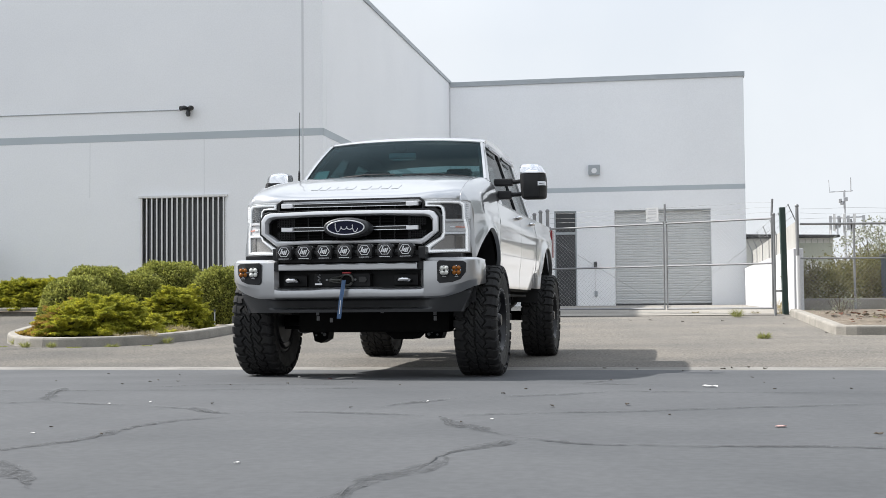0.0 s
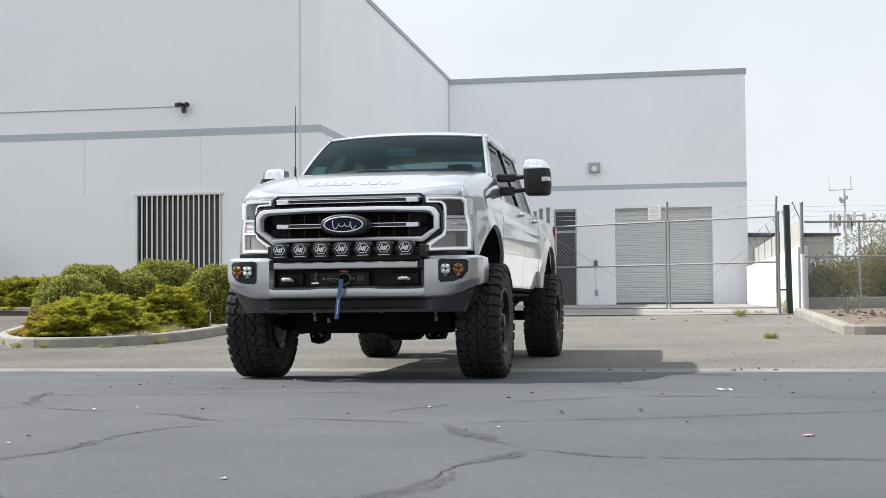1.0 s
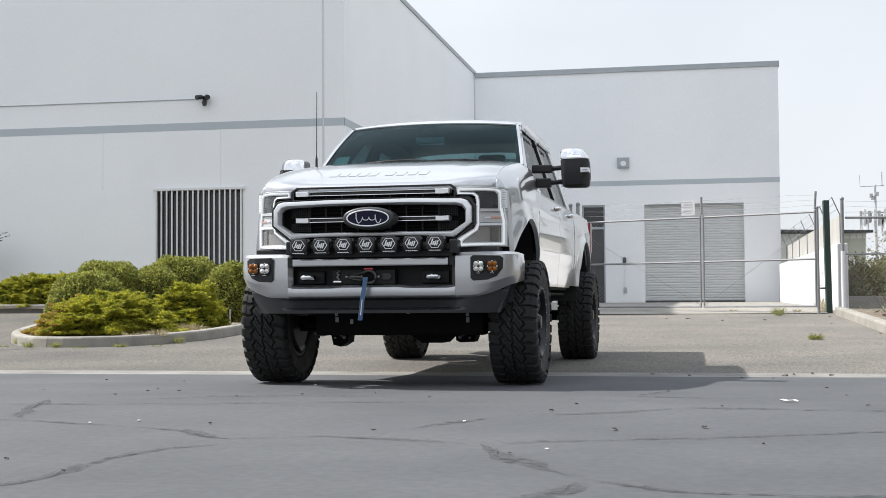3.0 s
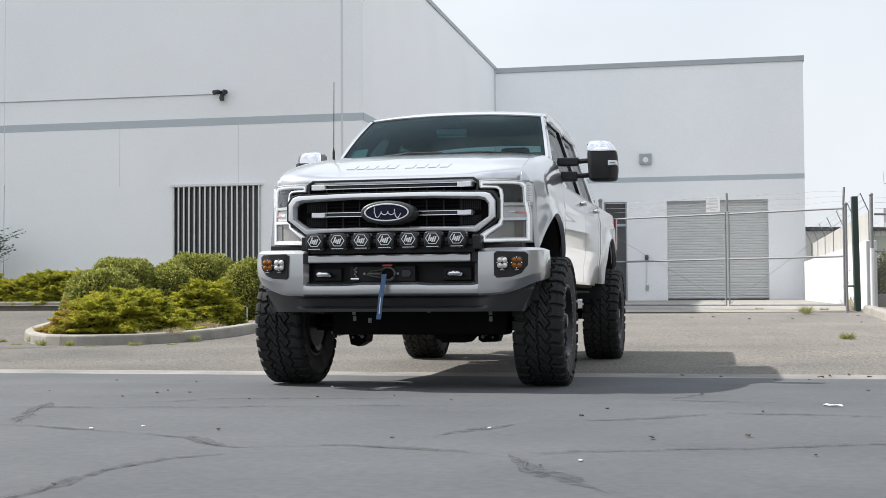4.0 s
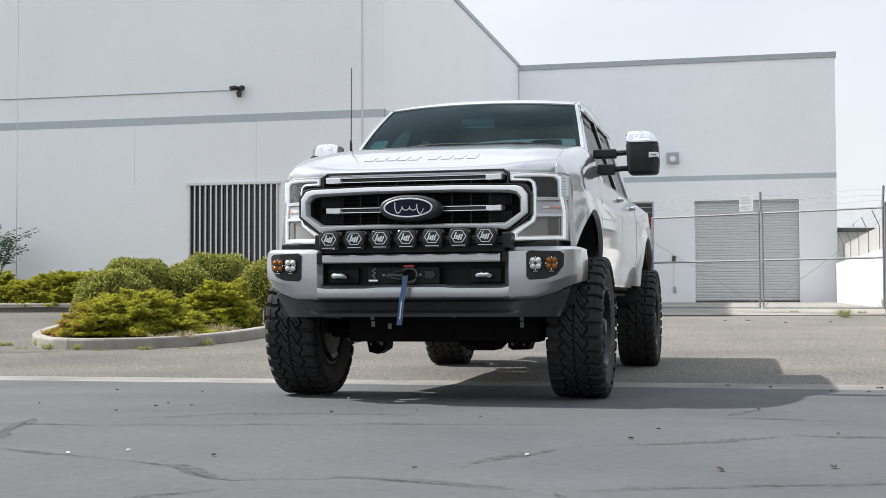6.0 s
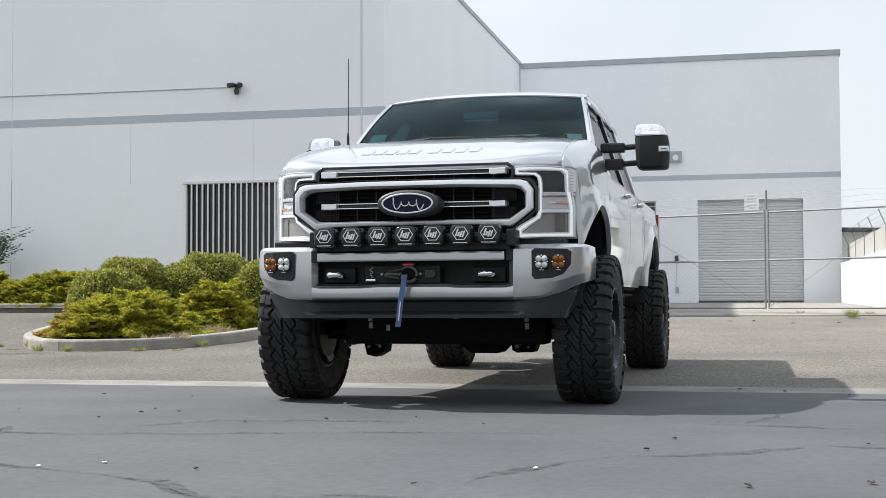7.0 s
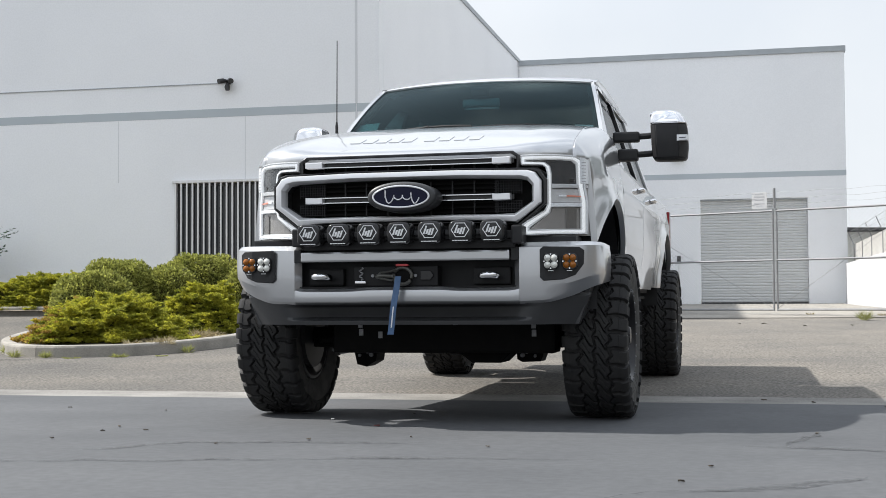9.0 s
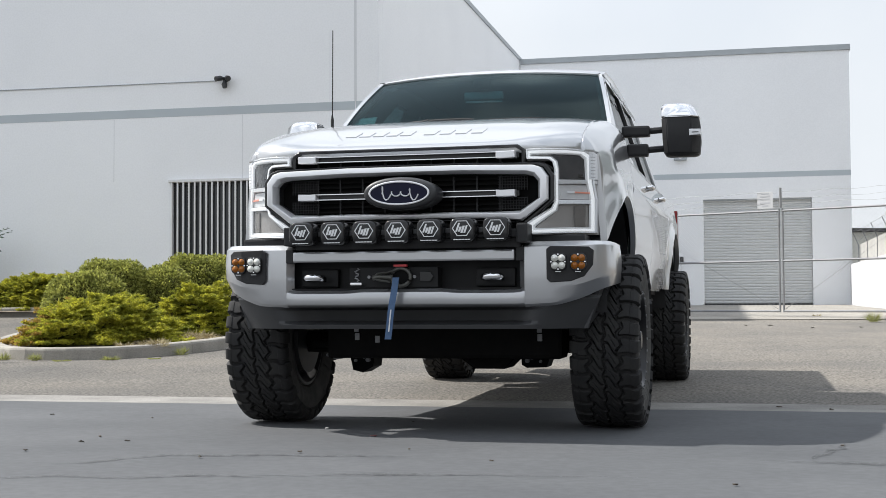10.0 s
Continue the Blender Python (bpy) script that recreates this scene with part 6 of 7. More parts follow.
LAMP = [(0.619, 1.384), (0.814, 1.390), (0.891, 1.388), (0.925, 1.372), (0.930, 1.21), (0.938, 1.150), (0.936, 0.974), (0.621, 0.962), (0.621, 1.022), (0.735, 1.090), (0.752, 1.125), (0.752, 1.285), (0.744, 1.320), (0.725, 1.333), (0.621, 1.335)]
LAMP_IN = [(0.641, 1.358), (0.805, 1.361), (0.864, 1.361), (0.883, 1.342), (0.886, 1.243), (0.903, 1.150), (0.903, 1.002), (0.660, 0.991), (0.660, 1.003), (0.762, 1.080), (0.772, 1.120), (0.772, 1.290), (0.764, 1.328), (0.740, 1.348), (0.641, 1.351)]
for s in (1, -1):
    hl = tp("headlight", lamp_piece([(0.617, 1.386), (0.93, 1.390), (0.944, 1.36), (0.946, 0.968), (0.619, 0.960), (0.619, 1.024), (0.750, 1.115), (0.750, 1.300), (0.735, 1.331), (0.617, 1.333)], s, 0.05, 0.12), M_LAMPGREY, "clear headlight with white light guides and grey modules")
    def between(k):
        return [(a[0] + (b[0] - a[0]) * k, a[1] + (b[1] - a[1]) * k) for a, b in zip(LAMP, LAMP_IN)]
    part("lamp_rim", lamp_piece(LAMP, s, -0.004, 0.048, hole=between(0.16), bevel=0.002), M_LAMPWHITE, hl, smooth=40)
    part("lamp_channel", lamp_piece(between(0.17), s, 0.014, 0.048, hole=between(0.28)), M_LAMPPALE, hl)
    part("light_guide", lamp_piece(between(0.29), s, 0.0, 0.047, hole=between(0.70), bevel=0.003), M_GUIDE, hl, "white light guide with an added glow", smooth=40)
    part("lamp_channel", lamp_piece(between(0.71), s, 0.016, 0.047, hole=LAMP_IN, bevel=0.002), M_LAMPPALE, hl, smooth=40)
    part("lamp_module", lamp_piece([(0.772, 1.238), (0.884, 1.242), (0.882, 1.342), (0.864, 1.360), (0.735, 1.356), (0.765, 1.328), (0.772, 1.29)], s, 0.020, 0.049), M_LAMPDARK, hl, "dark smoked projector cell")
    part("projector", lamp_piece(round_poly(0.868, 1.258, 0.024, 0.020, 0.004), s, 0.010, 0.020, bevel=0.003), M_BLACKGLOSS, hl)
    part("lamp_module", lamp_piece([(0.770, 1.136), (0.905, 1.142), (0.904, 1.212), (0.772, 1.209)], s, 0.022, 0.049), M_LAMPPALE, hl)
    part("lamp_module", lamp_piece([(0.652, 0.990), (0.904, 0.996), (0.904, 1.114), (0.772, 1.106), (0.760, 1.080)], s, 0.028, 0.049), M_LAMPTAUPE, hl, "grey-brown reflector cell")
    part("reflector_step", lamp_piece([(0.838, 1.0), (0.888, 1.002), (0.888, 1.108), (0.838, 1.106)], s, 0.018, 0.028, bevel=0.004), M_LAMPSHADE, hl, "darker ribbed reflector column")
    part("lamp_divider", lamp_piece([(0.770, 1.211), (0.938, 1.222), (0.938, 1.240), (0.770, 1.233)], s, 0.002, 0.049, bevel=0.003), M_LAMPPALE, hl)
    part("lamp_divider", lamp_piece([(0.770, 1.112), (0.925, 1.120), (0.925, 1.139), (0.770, 1.132)], s, 0.002, 0.049, bevel=0.003), M_LAMPWHITE, hl)
    part("marker", lamp_piece([(0.806, 1.169), (0.842, 1.170), (0.842, 1.179), (0.806, 1.178)], s, 0.012, 0.022), M_LAMPWHITE, hl)
    part("marker", lamp_piece([(0.842, 1.170), (0.926, 1.171), (0.926, 1.178), (0.842, 1.178)], s, 0.010, 0.022), M_ORANGE, hl, "orange marker strip")
    strip = part("side_marker", lamp_piece([(0.906, 1.243), (0.941, 1.244), (0.941, 1.372), (0.925, 1.384), (0.906, 1.386)], s, -0.004, 0.049, bevel=0.003), M_LAMPWHITE, hl)
    for k in range(7):
        part("strip_rib", lamp_piece([(0.914, 1.252 + 0.017 * k), (0.934, 1.253 + 0.017 * k), (0.934, 1.257 + 0.017 * k), (0.914, 1.256 + 0.017 * k)], s, -0.0055, -0.004), M_LAMPPALE, strip)
    lens = part("lens", lamp_piece(LAMP, s, -0.014, -0.008), M_LENS, hl)
    lens.visible_shadow = False

# ---- bumper ----
def bump_path(u):
    """From the inner end round the corner to the side: x, y."""
    t = [(0.0, 0.617, 0.050), (0.25, 0.76, 0.062), (0.45, 0.87, 0.085), (0.58, 0.945, 0.12), (0.68, 0.995, 0.168), (0.78, 1.025, 0.235), (0.88, 1.040, 0.33), (1.0, 1.045, 0.50)]
    return smooth_table([(a, b) for a, b, c in t], u), smooth_table([(a, c) for a, b, c in t], u)


def bump_y(y, z, u):
    """The bumper's face: bulging in the middle, rolled in above and below."""
    v = min(1.0, max(0.0, (z - 0.632) / 0.283))
    corner = smooth01((u - 0.2) / 0.35)
    roll = 0.018 * max(0.0, (0.07 - v) / 0.07) ** 2 * (1 - corner) + 0.050 * max(0.0, (0.25 - v) / 0.25) * corner
    return y - 0.008 * 4 * v * (1 - v) + 0.035 * smooth01((v - 0.92) / 0.08) + roll


for s in (1, -1):
    def cap(u, v):
        x, y = bump_path(u)
        lo = smooth_table([(0, 0.604), (0.25, 0.612), (0.45, 0.640), (0.7, 0.698), (1, 0.725)], u)
        hi = smooth_table([(0, 0.924), (0.7, 0.928), (1, 0.918)], u)
        z = lo + (hi - lo) * v
        k = 4 * v * (1 - v)
        return (s * (x - 0.012 * (1 - k) * u), bump_y(y, 0.632 + 0.283 * v, u), z)
    end = tp("bumper_end", shell(cap, 44, 24, lambda u, v: (-s * 0.03, 0.04, 0)), M_PAINT, smooth=24)
    pocket = [(0.726, 0.885), (0.745, 0.900), (0.925, 0.897), (0.948, 0.880), (0.945, 0.808), (0.905, 0.752), (0.842, 0.728), (0.745, 0.722), (0.727, 0.740)]
    bm = prism([(s * x, z) for x, z in pocket], 0.0, 0.03, 0.004)
    for k in range(1, 8):
        bmesh.ops.bisect_plane(bm, geom=bm.verts[:] + bm.edges[:] + bm.faces[:], plane_co=(s * (0.72 + 0.03 * k), 0, 0), plane_no=(1, 0, 0))
    for v in bm.verts:
        v.co.y += lerp_table([(0.617, 0.026), (0.76, 0.036), (0.87, 0.060), (0.945, 0.102)], abs(v.co.x))
    fog = tp("fog_bezel", bm, M_BLACK)
    for cx, mat, lab in ((0.786, M_CLEARLENS, "clear four-diode pod"), (0.880, M_AMBER, "amber four-diode pod")):
        y = lerp_table([(0.617, 0.026), (0.76, 0.036), (0.87, 0.060), (0.945, 0.102)], cx)
        pod = part("fog_pod", prism(round_poly(s * cx, 0.822, 0.080, 0.086, 0.024), y - 0.022, y + 0.01, 0.004), M_BLACKGLOSS, fog, lab)
        for dx in (-0.017, 0.017):
            for dz in (-0.018, 0.018):
                bm = revolve([(0.0001, -0.012), (0.008, -0.010), (0.014, -0.005), (0.0175, 0.0), (0.0001, 0.0)], 16)
                bmesh.ops.transform(bm, matrix=pose(s * cx + dx, y - 0.022, 0.822 + dz, 0, 0, 90), verts=bm.verts)
                d = finish("diode", bm, mat, fog, smooth=40)
        for dx, dz in ((0, 0.036), (0, -0.036), (-0.034, 0), (0.034, 0)):
            part("pod_screw", tube([(s * cx + dx, y - 0.0245, 0.822 + dz), (s * cx + dx, y - 0.02, 0.822 + dz)], 0.004, 6), M_CHROME, fog)
        part("pod_print", box(s * cx - 0.014, s * cx + 0.014, y - 0.0235, y - 0.021, 0.772, 0.775), M_WHITEMARK, fog)
def lower_f(u, v):
    t = 2 * u - 1
    top = 0.697 - 0.008 * smooth01((abs(t) - 0.3) / 0.2) + 0.012 * smooth01((abs(t) - 0.93) / 0.07)
    z = 0.604 + (top - 0.604) * v
    y = 0.030 + 0.020 * t * t - 0.006 * 4 * v * (1 - v) + 0.030 * max(0.0, (0.22 - v) / 0.22) ** 2
    return (t * 0.6165, y + 0.022 * smooth01((v - 0.8) / 0.2), z)


bm = shell(lower_f, 44, 16, lambda u, v: (0, 0.06, 0))
tp("bumper_lower", bm, M_PAINT, smooth=24)
tp("bumper_crossbar", box(-0.572, 0.572, 0.012, 0.06, 0.832, 0.886, 0.010), M_PAINT, "silver cross bar under the light bar")
for s in (1, -1):
    tp("crossbar_end", box(s * 0.575, s * 0.615, 0.03, 0.08, 0.83, 0.90, 0.004), M_BLACK)
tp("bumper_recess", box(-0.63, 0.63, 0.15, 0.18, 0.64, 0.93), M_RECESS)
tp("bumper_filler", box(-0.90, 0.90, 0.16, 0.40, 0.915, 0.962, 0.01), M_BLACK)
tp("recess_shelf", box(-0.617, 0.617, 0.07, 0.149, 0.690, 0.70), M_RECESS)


def valance(u, v):
    s = 2 * u - 1
    w = 0.965 - 0.065 * v
    x = s * w
    top = 0.618 + 0.045 * smooth01((abs(s) - 0.72) / 0.2)
    z = top + (0.496 - top) * v
    fade = 1 - smooth01((abs(s) - 0.50) / 0.25)
    d = 0.02 * (1 - smooth01(v / 0.12)) + 0.135 * fade * smooth01((v - 0.02) / 0.22) * (1 - smooth01((v - 0.66) / 0.18))
    y = 0.052 + d + 0.025 * v + 0.20 * max(0.0, abs(s) - 0.62) ** 2 / 0.1444 * 0.9
    return (x, y, z)


tp("bumper_valance", shell(valance, 60, 30, lambda u, v: (0, 0.04, 0)), M_GREYPLASTIC, "dark grey plastic lower valance", 30)
for s in (1, -1):
    tp("valance_side", shell(lambda u, v: (s * (0.965 - 0.065 * v + 0.03 * u), 0.235 + 0.26 * u, 0.700 + 0.02 * u - (0.204 - 0.06 * u) * v), 6, 6, lambda u, v: (-s * 0.02, 0, 0)), M_GREYPLASTIC, smooth=50)

# light bar: seven pods on a rail
rail = tp("light_bar", box(-0.575, 0.63, -0.01, 0.05, 0.945, 0.985, 0.006), M_BLACK, "black rail with seven covered light pods")
for s, x in ((-1, -0.575), (1, 0.62)):
    part("rail_bracket", box(x - 0.03, x + 0.025, -0.03, 0.12, 0.915, 1.01, 0.008), M_BLACK, rail)
part("rail_skirt", box(-0.56, 0.60, 0.02, 0.10, 0.895, 0.945, 0.006), M_BLACK, rail)
for i in range(7):
    cx, cz = -0.487 + 0.165 * i, 0.972 + 0.0015 * i
    pod = part("light_pod", prism(round_poly(cx, cz, 0.128, 0.114, 0.035), -0.105, 0.0, 0.012), M_BLACKGLOSS, rail, smooth=40)
    hexa = [(cx + 0.049 * math.cos(radians(60 * k)), cz + 0.006 + 0.043 * math.sin(radians(60 * k))) for k in range(6)]
    hexi = [(cx + 0.044 * math.cos(radians(60 * k)), cz + 0.006 + 0.0385 * math.sin(radians(60 * k))) for k in range(6)]
    bm = bmesh.new()
    add_prism(bm, hexa, -0.1075, -0.105, hole=hexi)
    for dx, lo, hi, w in ((-0.022, -0.016, 0.026, 0.009), (-0.008, -0.016, 0.008, 0.011), (0.006, -0.022, 0.012, 0.011), (0.020, -0.022, 0.014, 0.009)):
        zc = cz + 0.006
        add_prism(bm, [(cx + dx + 0.35 * z + q * w / 2, zc + z) for q, z in ((-1, lo), (1, lo), (1, hi), (-1, hi))], -0.1075, -0.105)
    for k in range(6):
        x0 = cx - 0.042 + 0.0142 * k
        add_prism(bm, [(x0, cz - 0.0505), (x0 + 0.0125, cz - 0.0505), (x0 + 0.0125, cz - 0.0460), (x0, cz - 0.0460)], -0.1075, -0.105)
    mk = finish("pod_mark", bm, M_WHITEMARK)
    mk.parent = rail
    if i < 6:
        part("pod_clamp", box(cx + 0.066, cx + 0.099, -0.035, -0.005, cz - 0.012, cz + 0.014, 0.004), M_DARKMETAL, rail)

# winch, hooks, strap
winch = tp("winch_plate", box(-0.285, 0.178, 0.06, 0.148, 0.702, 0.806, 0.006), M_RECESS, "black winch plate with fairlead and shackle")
bm = bmesh.new()
add_tube(bm, [Vector((-0.008 + 0.050 * math.cos(a), 0.036, 0.755 + 0.044 * math.sin(a))) for a in (2 * math.pi * k / 24 for k in range(25))], 0.010, 8)
part("fairlead", bm, M_WINCHSTEEL, winch, smooth=60)
bm = bmesh.new()
add_tube(bm, [(-0.030, 0.03, 0.79), (-0.075, 0.022, 0.778), (-0.125, 0.02, 0.772), (-0.150, 0.022, 0.757), (-0.125, 0.02, 0.742), (-0.06, 0.022, 0.732)], 0.007, 6)
part("shackle", bm, M_WINCHSTEEL, winch, smooth=60)
part("fairlead_throat", prism(oval(-0.008, 0.755, 0.085, 0.075, 20), 0.045, 0.058), M_CHASSIS, winch)
part("hook_tongue", tube([(-0.055, 0.025, 0.752), (-0.11, 0.02, 0.758), (-0.15, 0.03, 0.752)], [0.012, 0.010, 0.014], 8), M_WINCHSTEEL, winch, smooth=60)
part("red_clip", box(-0.042, 0.026, 0.02, 0.05, 0.806, 0.818, 0.003), M_REDPAINT, winch, "red metal clip")
for x in (-0.178, 0.058):
    part("bolt", tube([(x, 0.048, 0.757), (x, 0.06, 0.757)], 0.0085, 8), M_GALV, winch)
part("hatch", prism([(0.085, 0.732), (0.14, 0.732), (0.158, 0.757), (0.14, 0.782), (0.085, 0.782)], 0.05, 0.06, 0.004), M_BLACKGLOSS, winch)
part("steel_tab", box(-0.268, -0.208, 0.02, 0.06, 0.715, 0.729, 0.004), M_CHROME, winch)
part("coiled_lead", tube([(-0.24 + 0.012 * math.sin(k * 1.4), 0.045, 0.735 + 0.006 * k) for k in range(12)], 0.004, 5), M_GALV, winch)
for s in (1, -1):
    hook = tp("tow_hook", tube([(s * 0.42, 0.10, 0.747), (s * 0.418, 0.02, 0.752), (s * 0.435, -0.005, 0.755), (s * 0.46, -0.012, 0.756), (s * 0.485, -0.005, 0.755), (s * 0.502, 0.02, 0.752), (s * 0.50, 0.10, 0.747)], 0.017, 10), M_CHROME, "polished steel tow hook", 60)
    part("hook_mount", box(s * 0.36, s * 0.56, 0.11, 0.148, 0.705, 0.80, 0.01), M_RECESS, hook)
bm = bmesh.new()
add_shell(bm, lambda u, v: (-0.014 - 0.040 * u + (2 * v - 1) * 0.0165, -0.035 - 0.012 * math.sin(2.2 * u) + 0.004 * math.sin(9 * u), 0.752 - 0.305 * u), 24, 2, lambda u, v: (0, 0.004, 0))
strap = tp("pull_strap", bm, M_STRAP, "faded blue webbing strap hanging from the winch", 60)
bm = bmesh.new()
add_shell(bm, lambda u, v: (-0.014 - 0.040 * (0.52 + 0.36 * u) + (2 * v - 1) * 0.003, -0.0375 - 0.012 * math.sin(2.2 * (0.52 + 0.36 * u)) + 0.004 * math.sin(9 * (0.52 + 0.36 * u)), 0.752 - 0.305 * (0.52 + 0.36 * u)), 8, 1, lambda u, v: (0, 0.002, 0))
part("strap_print", bm, M_WHITEMARK, strap)

# door mirrors on long arms
for s, near, drop in ((1, 0.0, 0.0), (-1, 0.125, 0.022)):
    bm = bmesh.new()
    rings = []
    for z, xi, xo, y0, y1 in ((1.508, 1.205, 1.37, 1.72, 1.86), (1.520, 1.182, 1.392, 1.70, 1.89), (1.60, 1.174, 1.400, 1.685, 1.90), (1.70, 1.170, 1.396, 1.685, 1.90), (1.738, 1.168, 1.390, 1.69, 1.90)):
        rings.append([bm.verts.new((s * (x - near), y, z - drop)) for x, y in ((xi, y1), (xi, y0 + 0.03), (xi + 0.03, y0), (xo - 0.05, y0), (xo, y0 + 0.06), (xo, y1))])
    for a, b in zip(rings, rings[1:]):
        ring_faces(bm, a, b)
    bm.faces.new(rings[0])
    bm.faces.new(rings[-1])
    bmesh.ops.bevel(bm, geom=bm.edges[:], offset=0.006, segments=2, affect="EDGES")
    mirror = tp("door_mirror", bm, M_BLACK, "black tow mirror with chrome cap on twin arms", 40)
    bm = bmesh.new()
    rings = []
    for z, xi, xo, y0, y1 in ((1.740 - 5.0 * drop, 1.165, 1.396, 1.684, 1.90), (1.79, 1.165, 1.372, 1.693, 1.90), (1.815, 1.168, 1.352, 1.705, 1.89), (1.827, 1.185, 1.335, 1.73, 1.87)):
        rings.append([bm.verts.new((s * (x - near), y, z - drop)) for x, y in ((xi, y1), (xi, y0 + 0.03), (xi + 0.03, y0), (xo - 0.05, y0), (xo, y0 + 0.06), (xo, y1))])
    for a, b in zip(rings, rings[1:]):
        ring_faces(bm, a, b)
    bm.faces.new(rings[0])
    bm.faces.new(rings[-1])
    bmesh.ops.bevel(bm, geom=bm.edges[:], offset=0.006, segments=2, affect="EDGES")
    part("mirror_cap", bm, M_CHROME, mirror, "chrome mirror cap", 40)
    part("mirror_glass", box(s * (1.20 - near), s * (1.37 - near), 1.897, 1.904, 1.53, 1.80, 0.002), M_CHROME, mirror)
    part("turn_signal", prism([(s * (1.335 - near), 1.622), (s * (1.402 - near), 1.626), (s * (1.402 - near), 1.660), (s * (1.335 - near), 1.662)], 1.678, 1.78, 0.004), M_LAMPWHITE, mirror, "white turn signal lens")
    part("signal_strip", prism([(s * (1.350 - near), 1.639), (s * (1.390 - near), 1.640), (s * (1.390 - near), 1.644), (s * (1.350 - near), 1.643)], 1.675, 1.70), M_LAMPDARK, mirror)
    for z, xa, xm, h in ((1.672, 0.925, 1.095 - near, 0.038), (1.556, 0.955, 1.085 - near * 0.9, 0.044)):
        bm = bmesh.new()
        add_box(bm, min(s * xa, s * xm), max(s * xa, s * xm), 1.735, 1.82, z - h, z + h * 0.72, 0.014)
        part("mirror_arm", bm, M_BLACK, mirror)
        part("arm_tube", tube([(s * (xm - 0.02), 1.78, z - 0.004), (s * (1.19 - near), 1.79, z + 0.004)], 0.020, 8), M_BLACK, mirror)

# antenna
ant = tp("antenna", tube([(-0.848, 1.47, 1.64), (-0.848, 1.475, 1.80), (-0.853, 1.50, 2.34)], [0.005, 0.004, 0.0030], 6), M_BLACK)
part("antenna_base", tube([(-0.848, 1.47, 1.63), (-0.848, 1.472, 1.77), (-0.849, 1.474, 1.80)], [0.011, 0.010, 0.005], 8), M_BLACK, ant)

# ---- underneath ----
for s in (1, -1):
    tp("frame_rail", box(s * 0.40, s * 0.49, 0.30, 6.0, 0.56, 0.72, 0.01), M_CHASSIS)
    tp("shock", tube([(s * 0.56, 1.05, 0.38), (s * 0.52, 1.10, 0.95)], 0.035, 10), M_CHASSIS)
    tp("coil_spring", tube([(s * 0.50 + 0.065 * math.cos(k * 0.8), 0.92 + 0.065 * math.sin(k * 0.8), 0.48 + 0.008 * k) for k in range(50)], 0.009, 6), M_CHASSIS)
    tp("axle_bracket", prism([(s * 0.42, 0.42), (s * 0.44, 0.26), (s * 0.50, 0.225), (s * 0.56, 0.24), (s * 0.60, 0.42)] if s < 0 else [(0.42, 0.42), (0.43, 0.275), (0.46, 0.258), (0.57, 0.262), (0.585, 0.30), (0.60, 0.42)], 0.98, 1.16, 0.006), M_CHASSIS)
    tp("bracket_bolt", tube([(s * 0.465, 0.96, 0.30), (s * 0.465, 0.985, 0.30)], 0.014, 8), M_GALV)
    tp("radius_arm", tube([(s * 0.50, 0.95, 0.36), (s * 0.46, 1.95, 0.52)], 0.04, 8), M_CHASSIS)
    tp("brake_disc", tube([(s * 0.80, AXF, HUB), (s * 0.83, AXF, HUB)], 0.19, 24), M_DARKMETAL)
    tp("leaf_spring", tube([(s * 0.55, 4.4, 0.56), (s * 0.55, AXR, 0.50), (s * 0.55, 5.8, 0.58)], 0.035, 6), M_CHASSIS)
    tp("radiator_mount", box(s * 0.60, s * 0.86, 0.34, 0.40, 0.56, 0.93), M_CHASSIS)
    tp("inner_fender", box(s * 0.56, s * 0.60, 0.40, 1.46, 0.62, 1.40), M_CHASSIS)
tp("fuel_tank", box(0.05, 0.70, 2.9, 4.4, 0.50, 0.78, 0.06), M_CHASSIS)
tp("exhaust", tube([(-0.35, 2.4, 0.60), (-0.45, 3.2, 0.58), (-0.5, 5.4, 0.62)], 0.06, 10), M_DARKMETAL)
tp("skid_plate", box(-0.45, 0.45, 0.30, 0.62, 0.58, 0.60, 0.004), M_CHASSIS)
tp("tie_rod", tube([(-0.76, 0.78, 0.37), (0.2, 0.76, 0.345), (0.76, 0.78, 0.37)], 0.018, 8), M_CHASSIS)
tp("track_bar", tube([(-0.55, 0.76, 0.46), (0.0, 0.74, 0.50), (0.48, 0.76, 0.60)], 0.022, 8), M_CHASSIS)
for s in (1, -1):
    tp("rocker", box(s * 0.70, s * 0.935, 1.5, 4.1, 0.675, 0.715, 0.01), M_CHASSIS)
    tp("bed_rail", box(s * 0.55, s * 0.90, 5.75, 6.05, 0.66, 0.92, 0.01), M_CHASSIS)
    for k in range(3):
        tp("bracket_bolt", tube([(s * (0.44 + 0.05 * k), 0.965, 0.335 - 0.02 * k), (s * (0.44 + 0.05 * k), 0.985, 0.335 - 0.02 * k)], 0.010, 6), M_GALV)
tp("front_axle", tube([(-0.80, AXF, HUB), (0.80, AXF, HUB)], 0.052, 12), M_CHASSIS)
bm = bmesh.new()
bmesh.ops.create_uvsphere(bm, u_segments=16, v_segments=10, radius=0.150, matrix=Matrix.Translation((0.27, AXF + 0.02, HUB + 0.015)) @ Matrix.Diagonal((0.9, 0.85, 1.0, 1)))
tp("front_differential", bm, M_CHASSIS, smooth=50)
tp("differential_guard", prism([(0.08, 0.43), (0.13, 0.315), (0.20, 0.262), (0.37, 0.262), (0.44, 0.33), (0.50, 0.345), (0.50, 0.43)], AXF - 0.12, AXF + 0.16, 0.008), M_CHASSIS)
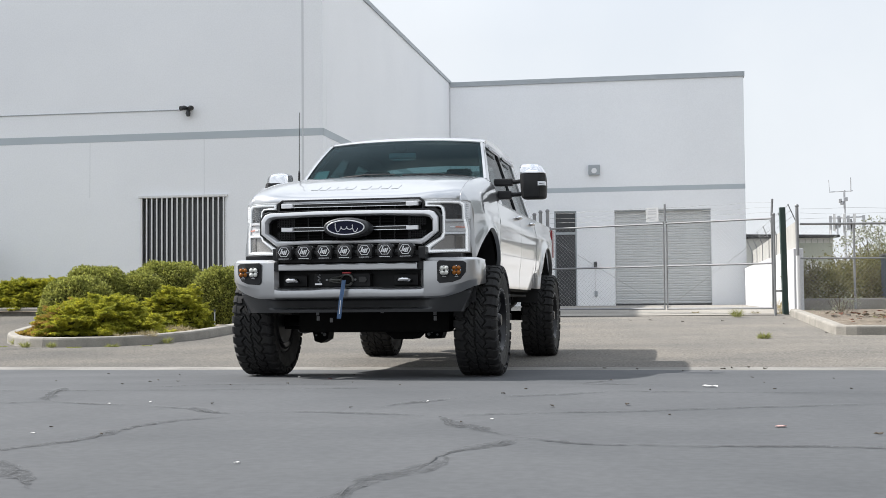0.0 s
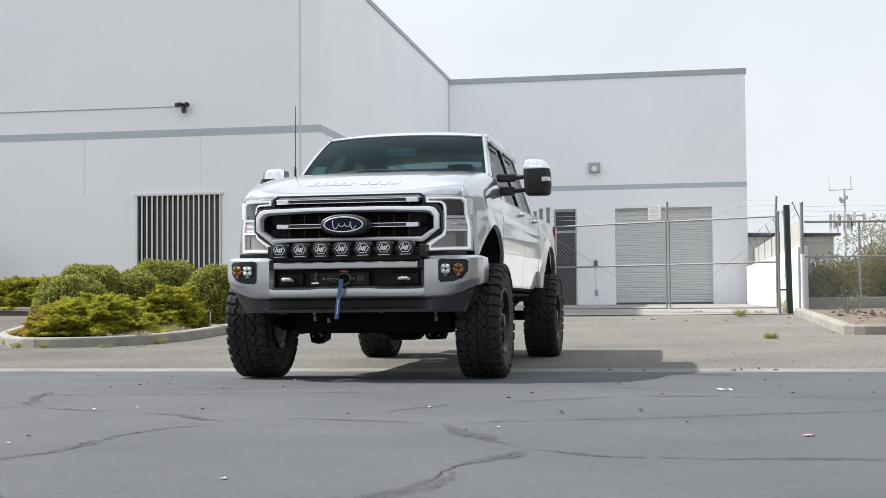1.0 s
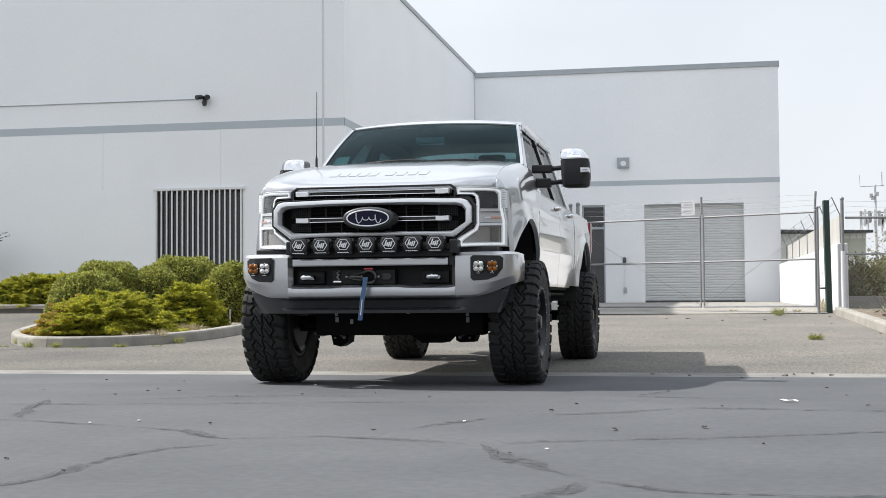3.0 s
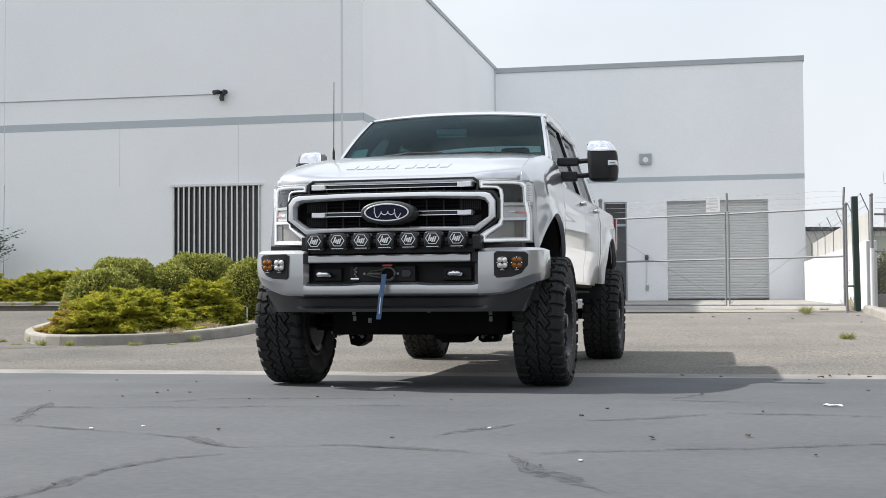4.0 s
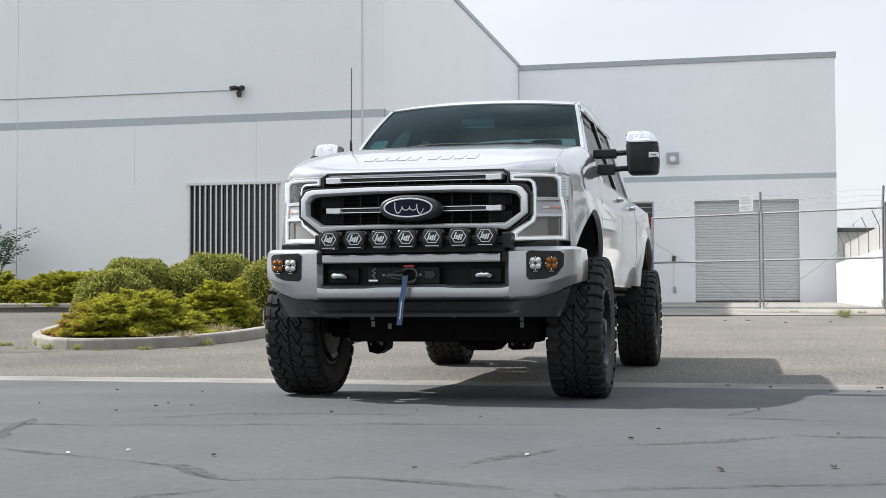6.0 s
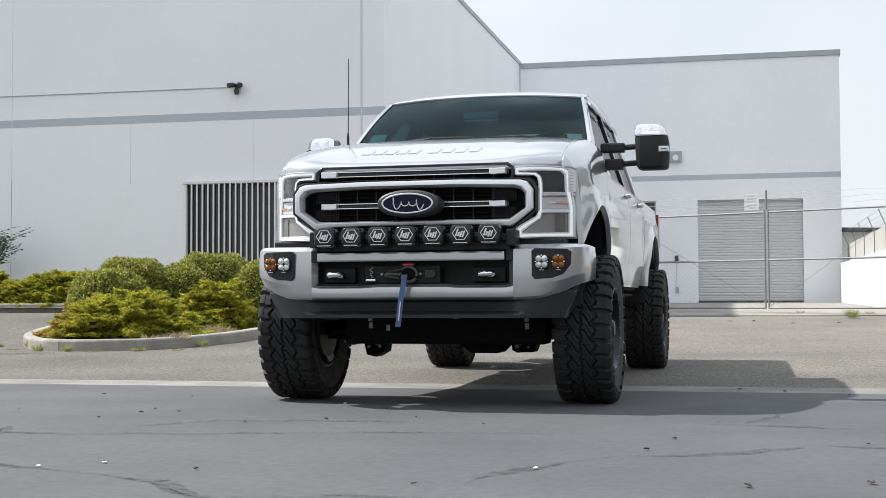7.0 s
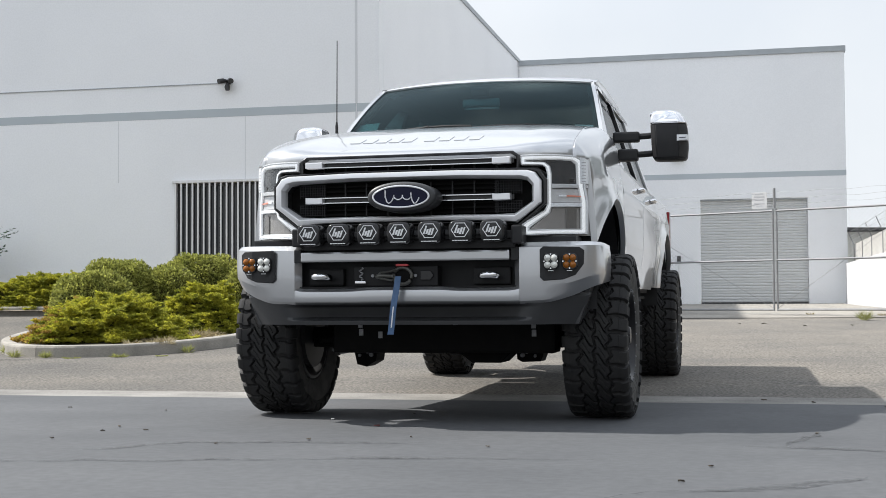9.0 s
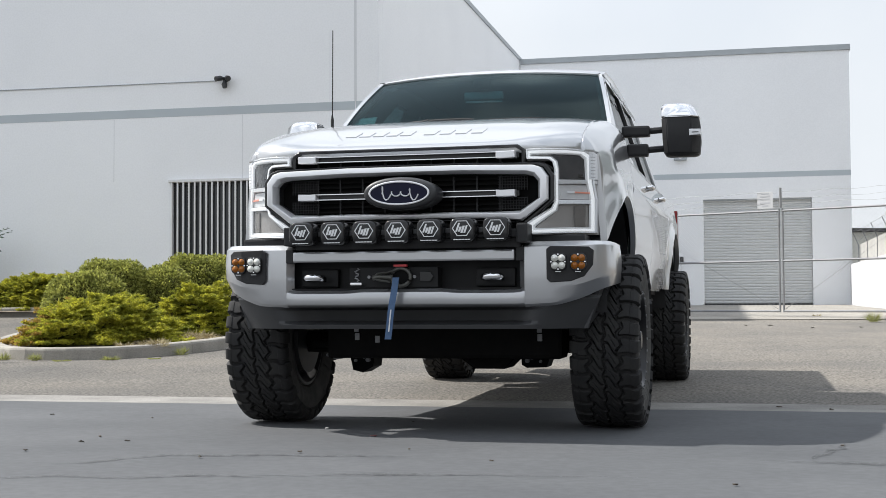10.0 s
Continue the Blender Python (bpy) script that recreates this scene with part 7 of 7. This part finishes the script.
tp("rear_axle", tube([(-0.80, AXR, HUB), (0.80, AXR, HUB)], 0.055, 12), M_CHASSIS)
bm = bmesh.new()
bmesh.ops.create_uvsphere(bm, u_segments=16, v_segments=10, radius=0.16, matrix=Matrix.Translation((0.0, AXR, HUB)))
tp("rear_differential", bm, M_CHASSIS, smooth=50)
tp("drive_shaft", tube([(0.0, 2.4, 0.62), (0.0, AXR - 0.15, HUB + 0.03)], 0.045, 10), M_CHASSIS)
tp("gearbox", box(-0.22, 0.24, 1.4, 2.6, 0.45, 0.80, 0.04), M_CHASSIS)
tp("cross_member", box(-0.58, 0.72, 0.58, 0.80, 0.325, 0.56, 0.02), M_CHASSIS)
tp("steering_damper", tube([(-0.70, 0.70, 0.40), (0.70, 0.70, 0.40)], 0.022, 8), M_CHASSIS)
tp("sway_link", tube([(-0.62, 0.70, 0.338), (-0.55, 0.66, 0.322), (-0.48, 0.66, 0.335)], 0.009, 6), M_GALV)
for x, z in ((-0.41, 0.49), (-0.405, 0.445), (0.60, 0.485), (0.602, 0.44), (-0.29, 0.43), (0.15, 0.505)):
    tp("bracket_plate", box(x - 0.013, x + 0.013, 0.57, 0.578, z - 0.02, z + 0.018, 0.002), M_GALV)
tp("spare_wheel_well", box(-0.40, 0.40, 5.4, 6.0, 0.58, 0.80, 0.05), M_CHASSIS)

# ---- wheels ----
def tyre_mesh():
    """One closed sheet: the carcass, raised into hooked tread blocks by where each block lies."""
    h = TYRE_W / 2
    prof = [(0.255, 0.0), (0.262, -0.130), (0.275, -0.150), (0.330, -h + 0.004), (0.360, -h + 0.001), (0.372, -h)]
    side = [(0.372 + 0.058 * t, -h + 0.010 * t ** 2) for t in np.linspace(0.1, 1, 9)]
    turn = [(0.430 + 0.017 * math.sin(a), -h + 0.010 + 0.022 * (1 - math.cos(a))) for a in np.linspace(0.25, math.pi / 2, 6)]
    flat = [(0.444 + 0.005 * (1 - (x / 0.14) ** 2), x) for x in np.linspace(-0.138, 0.138, 70)]
    outer = side + turn + flat + [(r, -x) for r, x in turn[::-1]] + [(r, -x) for r, x in side[::-1]]
    ring = prof + outer + [(r, -x) for r, x in prof[:0:-1]]
    n, seg = 32, 896
    st = 2 * math.pi / n
    ang = np.arange(seg) * 2 * math.pi / seg
    # arc length across the outer part, nought at the middle
    o = np.array(outer)
    run = np.concatenate([[0], np.cumsum(np.hypot(*(o[1:] - o[:-1]).T))])
    run -= run[-1] / 2
    half = run[-1]
    W, A = np.meshgrid(run, ang * 0.46, indexing="ij")
    P = st * 0.46
    H = np.zeros_like(W)

    def saw(a):
        """A ramp that falls back sharply, once a block."""
        q = (a / P) % 1.0
        return np.where(q < 0.68, q / 0.68, (1 - q) / 0.32) - 0.5

    def bend(w, lo, hi):
        """Nought before lo, one past hi, with a smooth turn."""
        t = np.clip((w - lo) / (hi - lo), 0, 1)
        return t * t * (3 - 2 * t)
    ramp = 0.0030
    for s in (1, -1):
        # two rows of hooked blocks meet along a wandering middle groove; deep lugs stand at the shoulder
        B = A * s + (0.0 if s > 0 else P * 0.5)
        w = s * W
        mid = 0.014 * saw(B + P * 0.1) + 0.001
        e1 = 0.076 + 0.026 * saw(B + P * 0.55)
        long_lug = (np.floor((B + 0.30 * P) / P) % 2) < 0.5
        # hooked centre blocks: flat, then steep, then flat again
        q = (B - P * 0.85 * bend(w, 0.012, 0.070) + 0.12 * w) % P
        d = np.minimum(np.minimum(w - mid - 0.0044, e1 - 0.0052 - w), np.minimum(q, P - q) - 0.0050)
        h = 0.018 * np.clip(d / ramp + 0.3, 0, 1)
        h -= 0.006 * (np.abs(q - P * 0.5) < 0.0018) * (d > 0.008) * (np.abs(w - 0.042) < 0.018)
        H = np.maximum(H, h)
        # shoulder lugs, every second one reaching further in
        g = P * 0.10 * bend(w, 0.07, 0.13) - P * 0.16 * bend(w, 0.10, 0.165)
        q = (B + 0.30 * P + g) % P
        d = np.minimum(w - e1 - 0.0055 - np.where(long_lug, 0.0, 0.006), np.minimum(q, P - q) - 0.0088 - 0.004 * bend(w, 0.11, 0.16))
        d = np.minimum(d, half - np.where(long_lug, 0.014, 0.030) - w)
        top = 0.019 - 0.004 * bend(w, half - 0.075, half - 0.04)
        H = np.maximum(H, top * np.clip(d / ramp + 0.3, 0, 1))
    # outward direction of the profile
    full = np.array(ring)
    nx = np.roll(full, -1, 0) - np.roll(full, 1, 0)
    nr = np.stack([nx[:, 1], -nx[:, 0]], 1)
    nr /= np.linalg.norm(nr, axis=1)[:, None]
    if nr[len(ring) // 2][0] < 0:
        nr = -nr
    k0 = len(prof)
    disp = np.zeros((len(ring), seg))
    disp[k0:k0 + len(outer)] = H
    # raised bars on the sidewalls
    bars = ((ang % (math.pi / 2)) < 0.75) & ((ang % 0.1875) < 0.14)
    for i, (r, x) in enumerate(ring):
        if 0.325 < r < 0.365:
            disp[i] = 0.003 * bars
    R = full[:, 0][:, None] + nr[:, 0][:, None] * disp
    X = full[:, 1][:, None] + nr[:, 1][:, None] * disp
    v = np.stack([X, R * np.cos(ang), R * np.sin(ang)], 2).reshape(-1, 3)
    m = len(ring)
    f = [(i * seg + j, i * seg + (j + 1) % seg, ((i + 1) % m) * seg + (j + 1) % seg, ((i + 1) % m) * seg + j) for i in range(m) for j in range(seg)]
    me = bpy.data.meshes.new("tyre")
    me.from_pydata(v.tolist(), [], f)
    me.materials.append(M_RUBBER)
    me.materials.append(M_SIDEWALL)
    for i in range(m):
        if full[i][0] < 0.385:
            for j in range(seg):
                me.polygons[i * seg + j].material_index = 1
    me.shade_smooth()
    me.set_sharp_from_angle(angle=radians(32))
    return me


TYRE = tyre_mesh()


def rim_mesh():
    bm = revolve([(0.268, 0.135), (0.268, 0.155), (0.250, 0.160), (0.235, 0.140), (0.225, 0.06), (0.235, 0.05), (0.245, 0.12), (0.255, 0.13)], 48)
    for k in range(8):
        a = 2 * math.pi * k / 8
        for d in (-0.13, 0.13):
            p0 = Vector((0.085, 0.06 * math.cos(a), 0.06 * math.sin(a)))
            p1 = Vector((0.110, 0.236 * math.cos(a + d), 0.236 * math.sin(a + d)))
            add_tube(bm, [p0, p0.lerp(p1, 0.5) + Vector((0.012, 0, 0)), p1], [0.026, 0.017, 0.019], 6)
    return bm


def wheel(s, b):
    bm = revolve([(0.0001, 0.155), (0.045, 0.155), (0.06, 0.13), (0.09, 0.10), (0.09, 0.05), (0.0001, 0.05)], 24)
    hub = tp("wheel", bm, M_RIM, "black off-road wheel with mud-terrain tyre", 40)
    hub.matrix_basis = pose(s * TRACK, b, HUB) @ (pose(0, 0, 0) if s > 0 else pose(0, 0, 0, 0, 0, 180))
    ty = new("tyre", TYRE)
    ty.parent = hub
    ty["label"] = "deep-treaded black rubber tyre"
    part("rim", rim_mesh(), M_RIM, hub, "spoked satin black rim", 40)
    part("barrel", revolve([(0.262, -0.128), (0.262, -0.145), (0.245, -0.150), (0.236, -0.12), (0.232, 0.04), (0.240, 0.04), (0.245, -0.11), (0.252, -0.125)], 48), M_BARREL, hub, smooth=40)
    for k in range(24):
        a = 2 * math.pi * k / 24
        part("rim_bolt", tube([(0.155, 0.259 * math.cos(a), 0.259 * math.sin(a)), (0.165, 0.259 * math.cos(a), 0.259 * math.sin(a))], 0.007, 6), M_GALV, hub)
    return hub


for s in (1, -1):
    for b in (AXF, AXR):
        wheel(s, b)
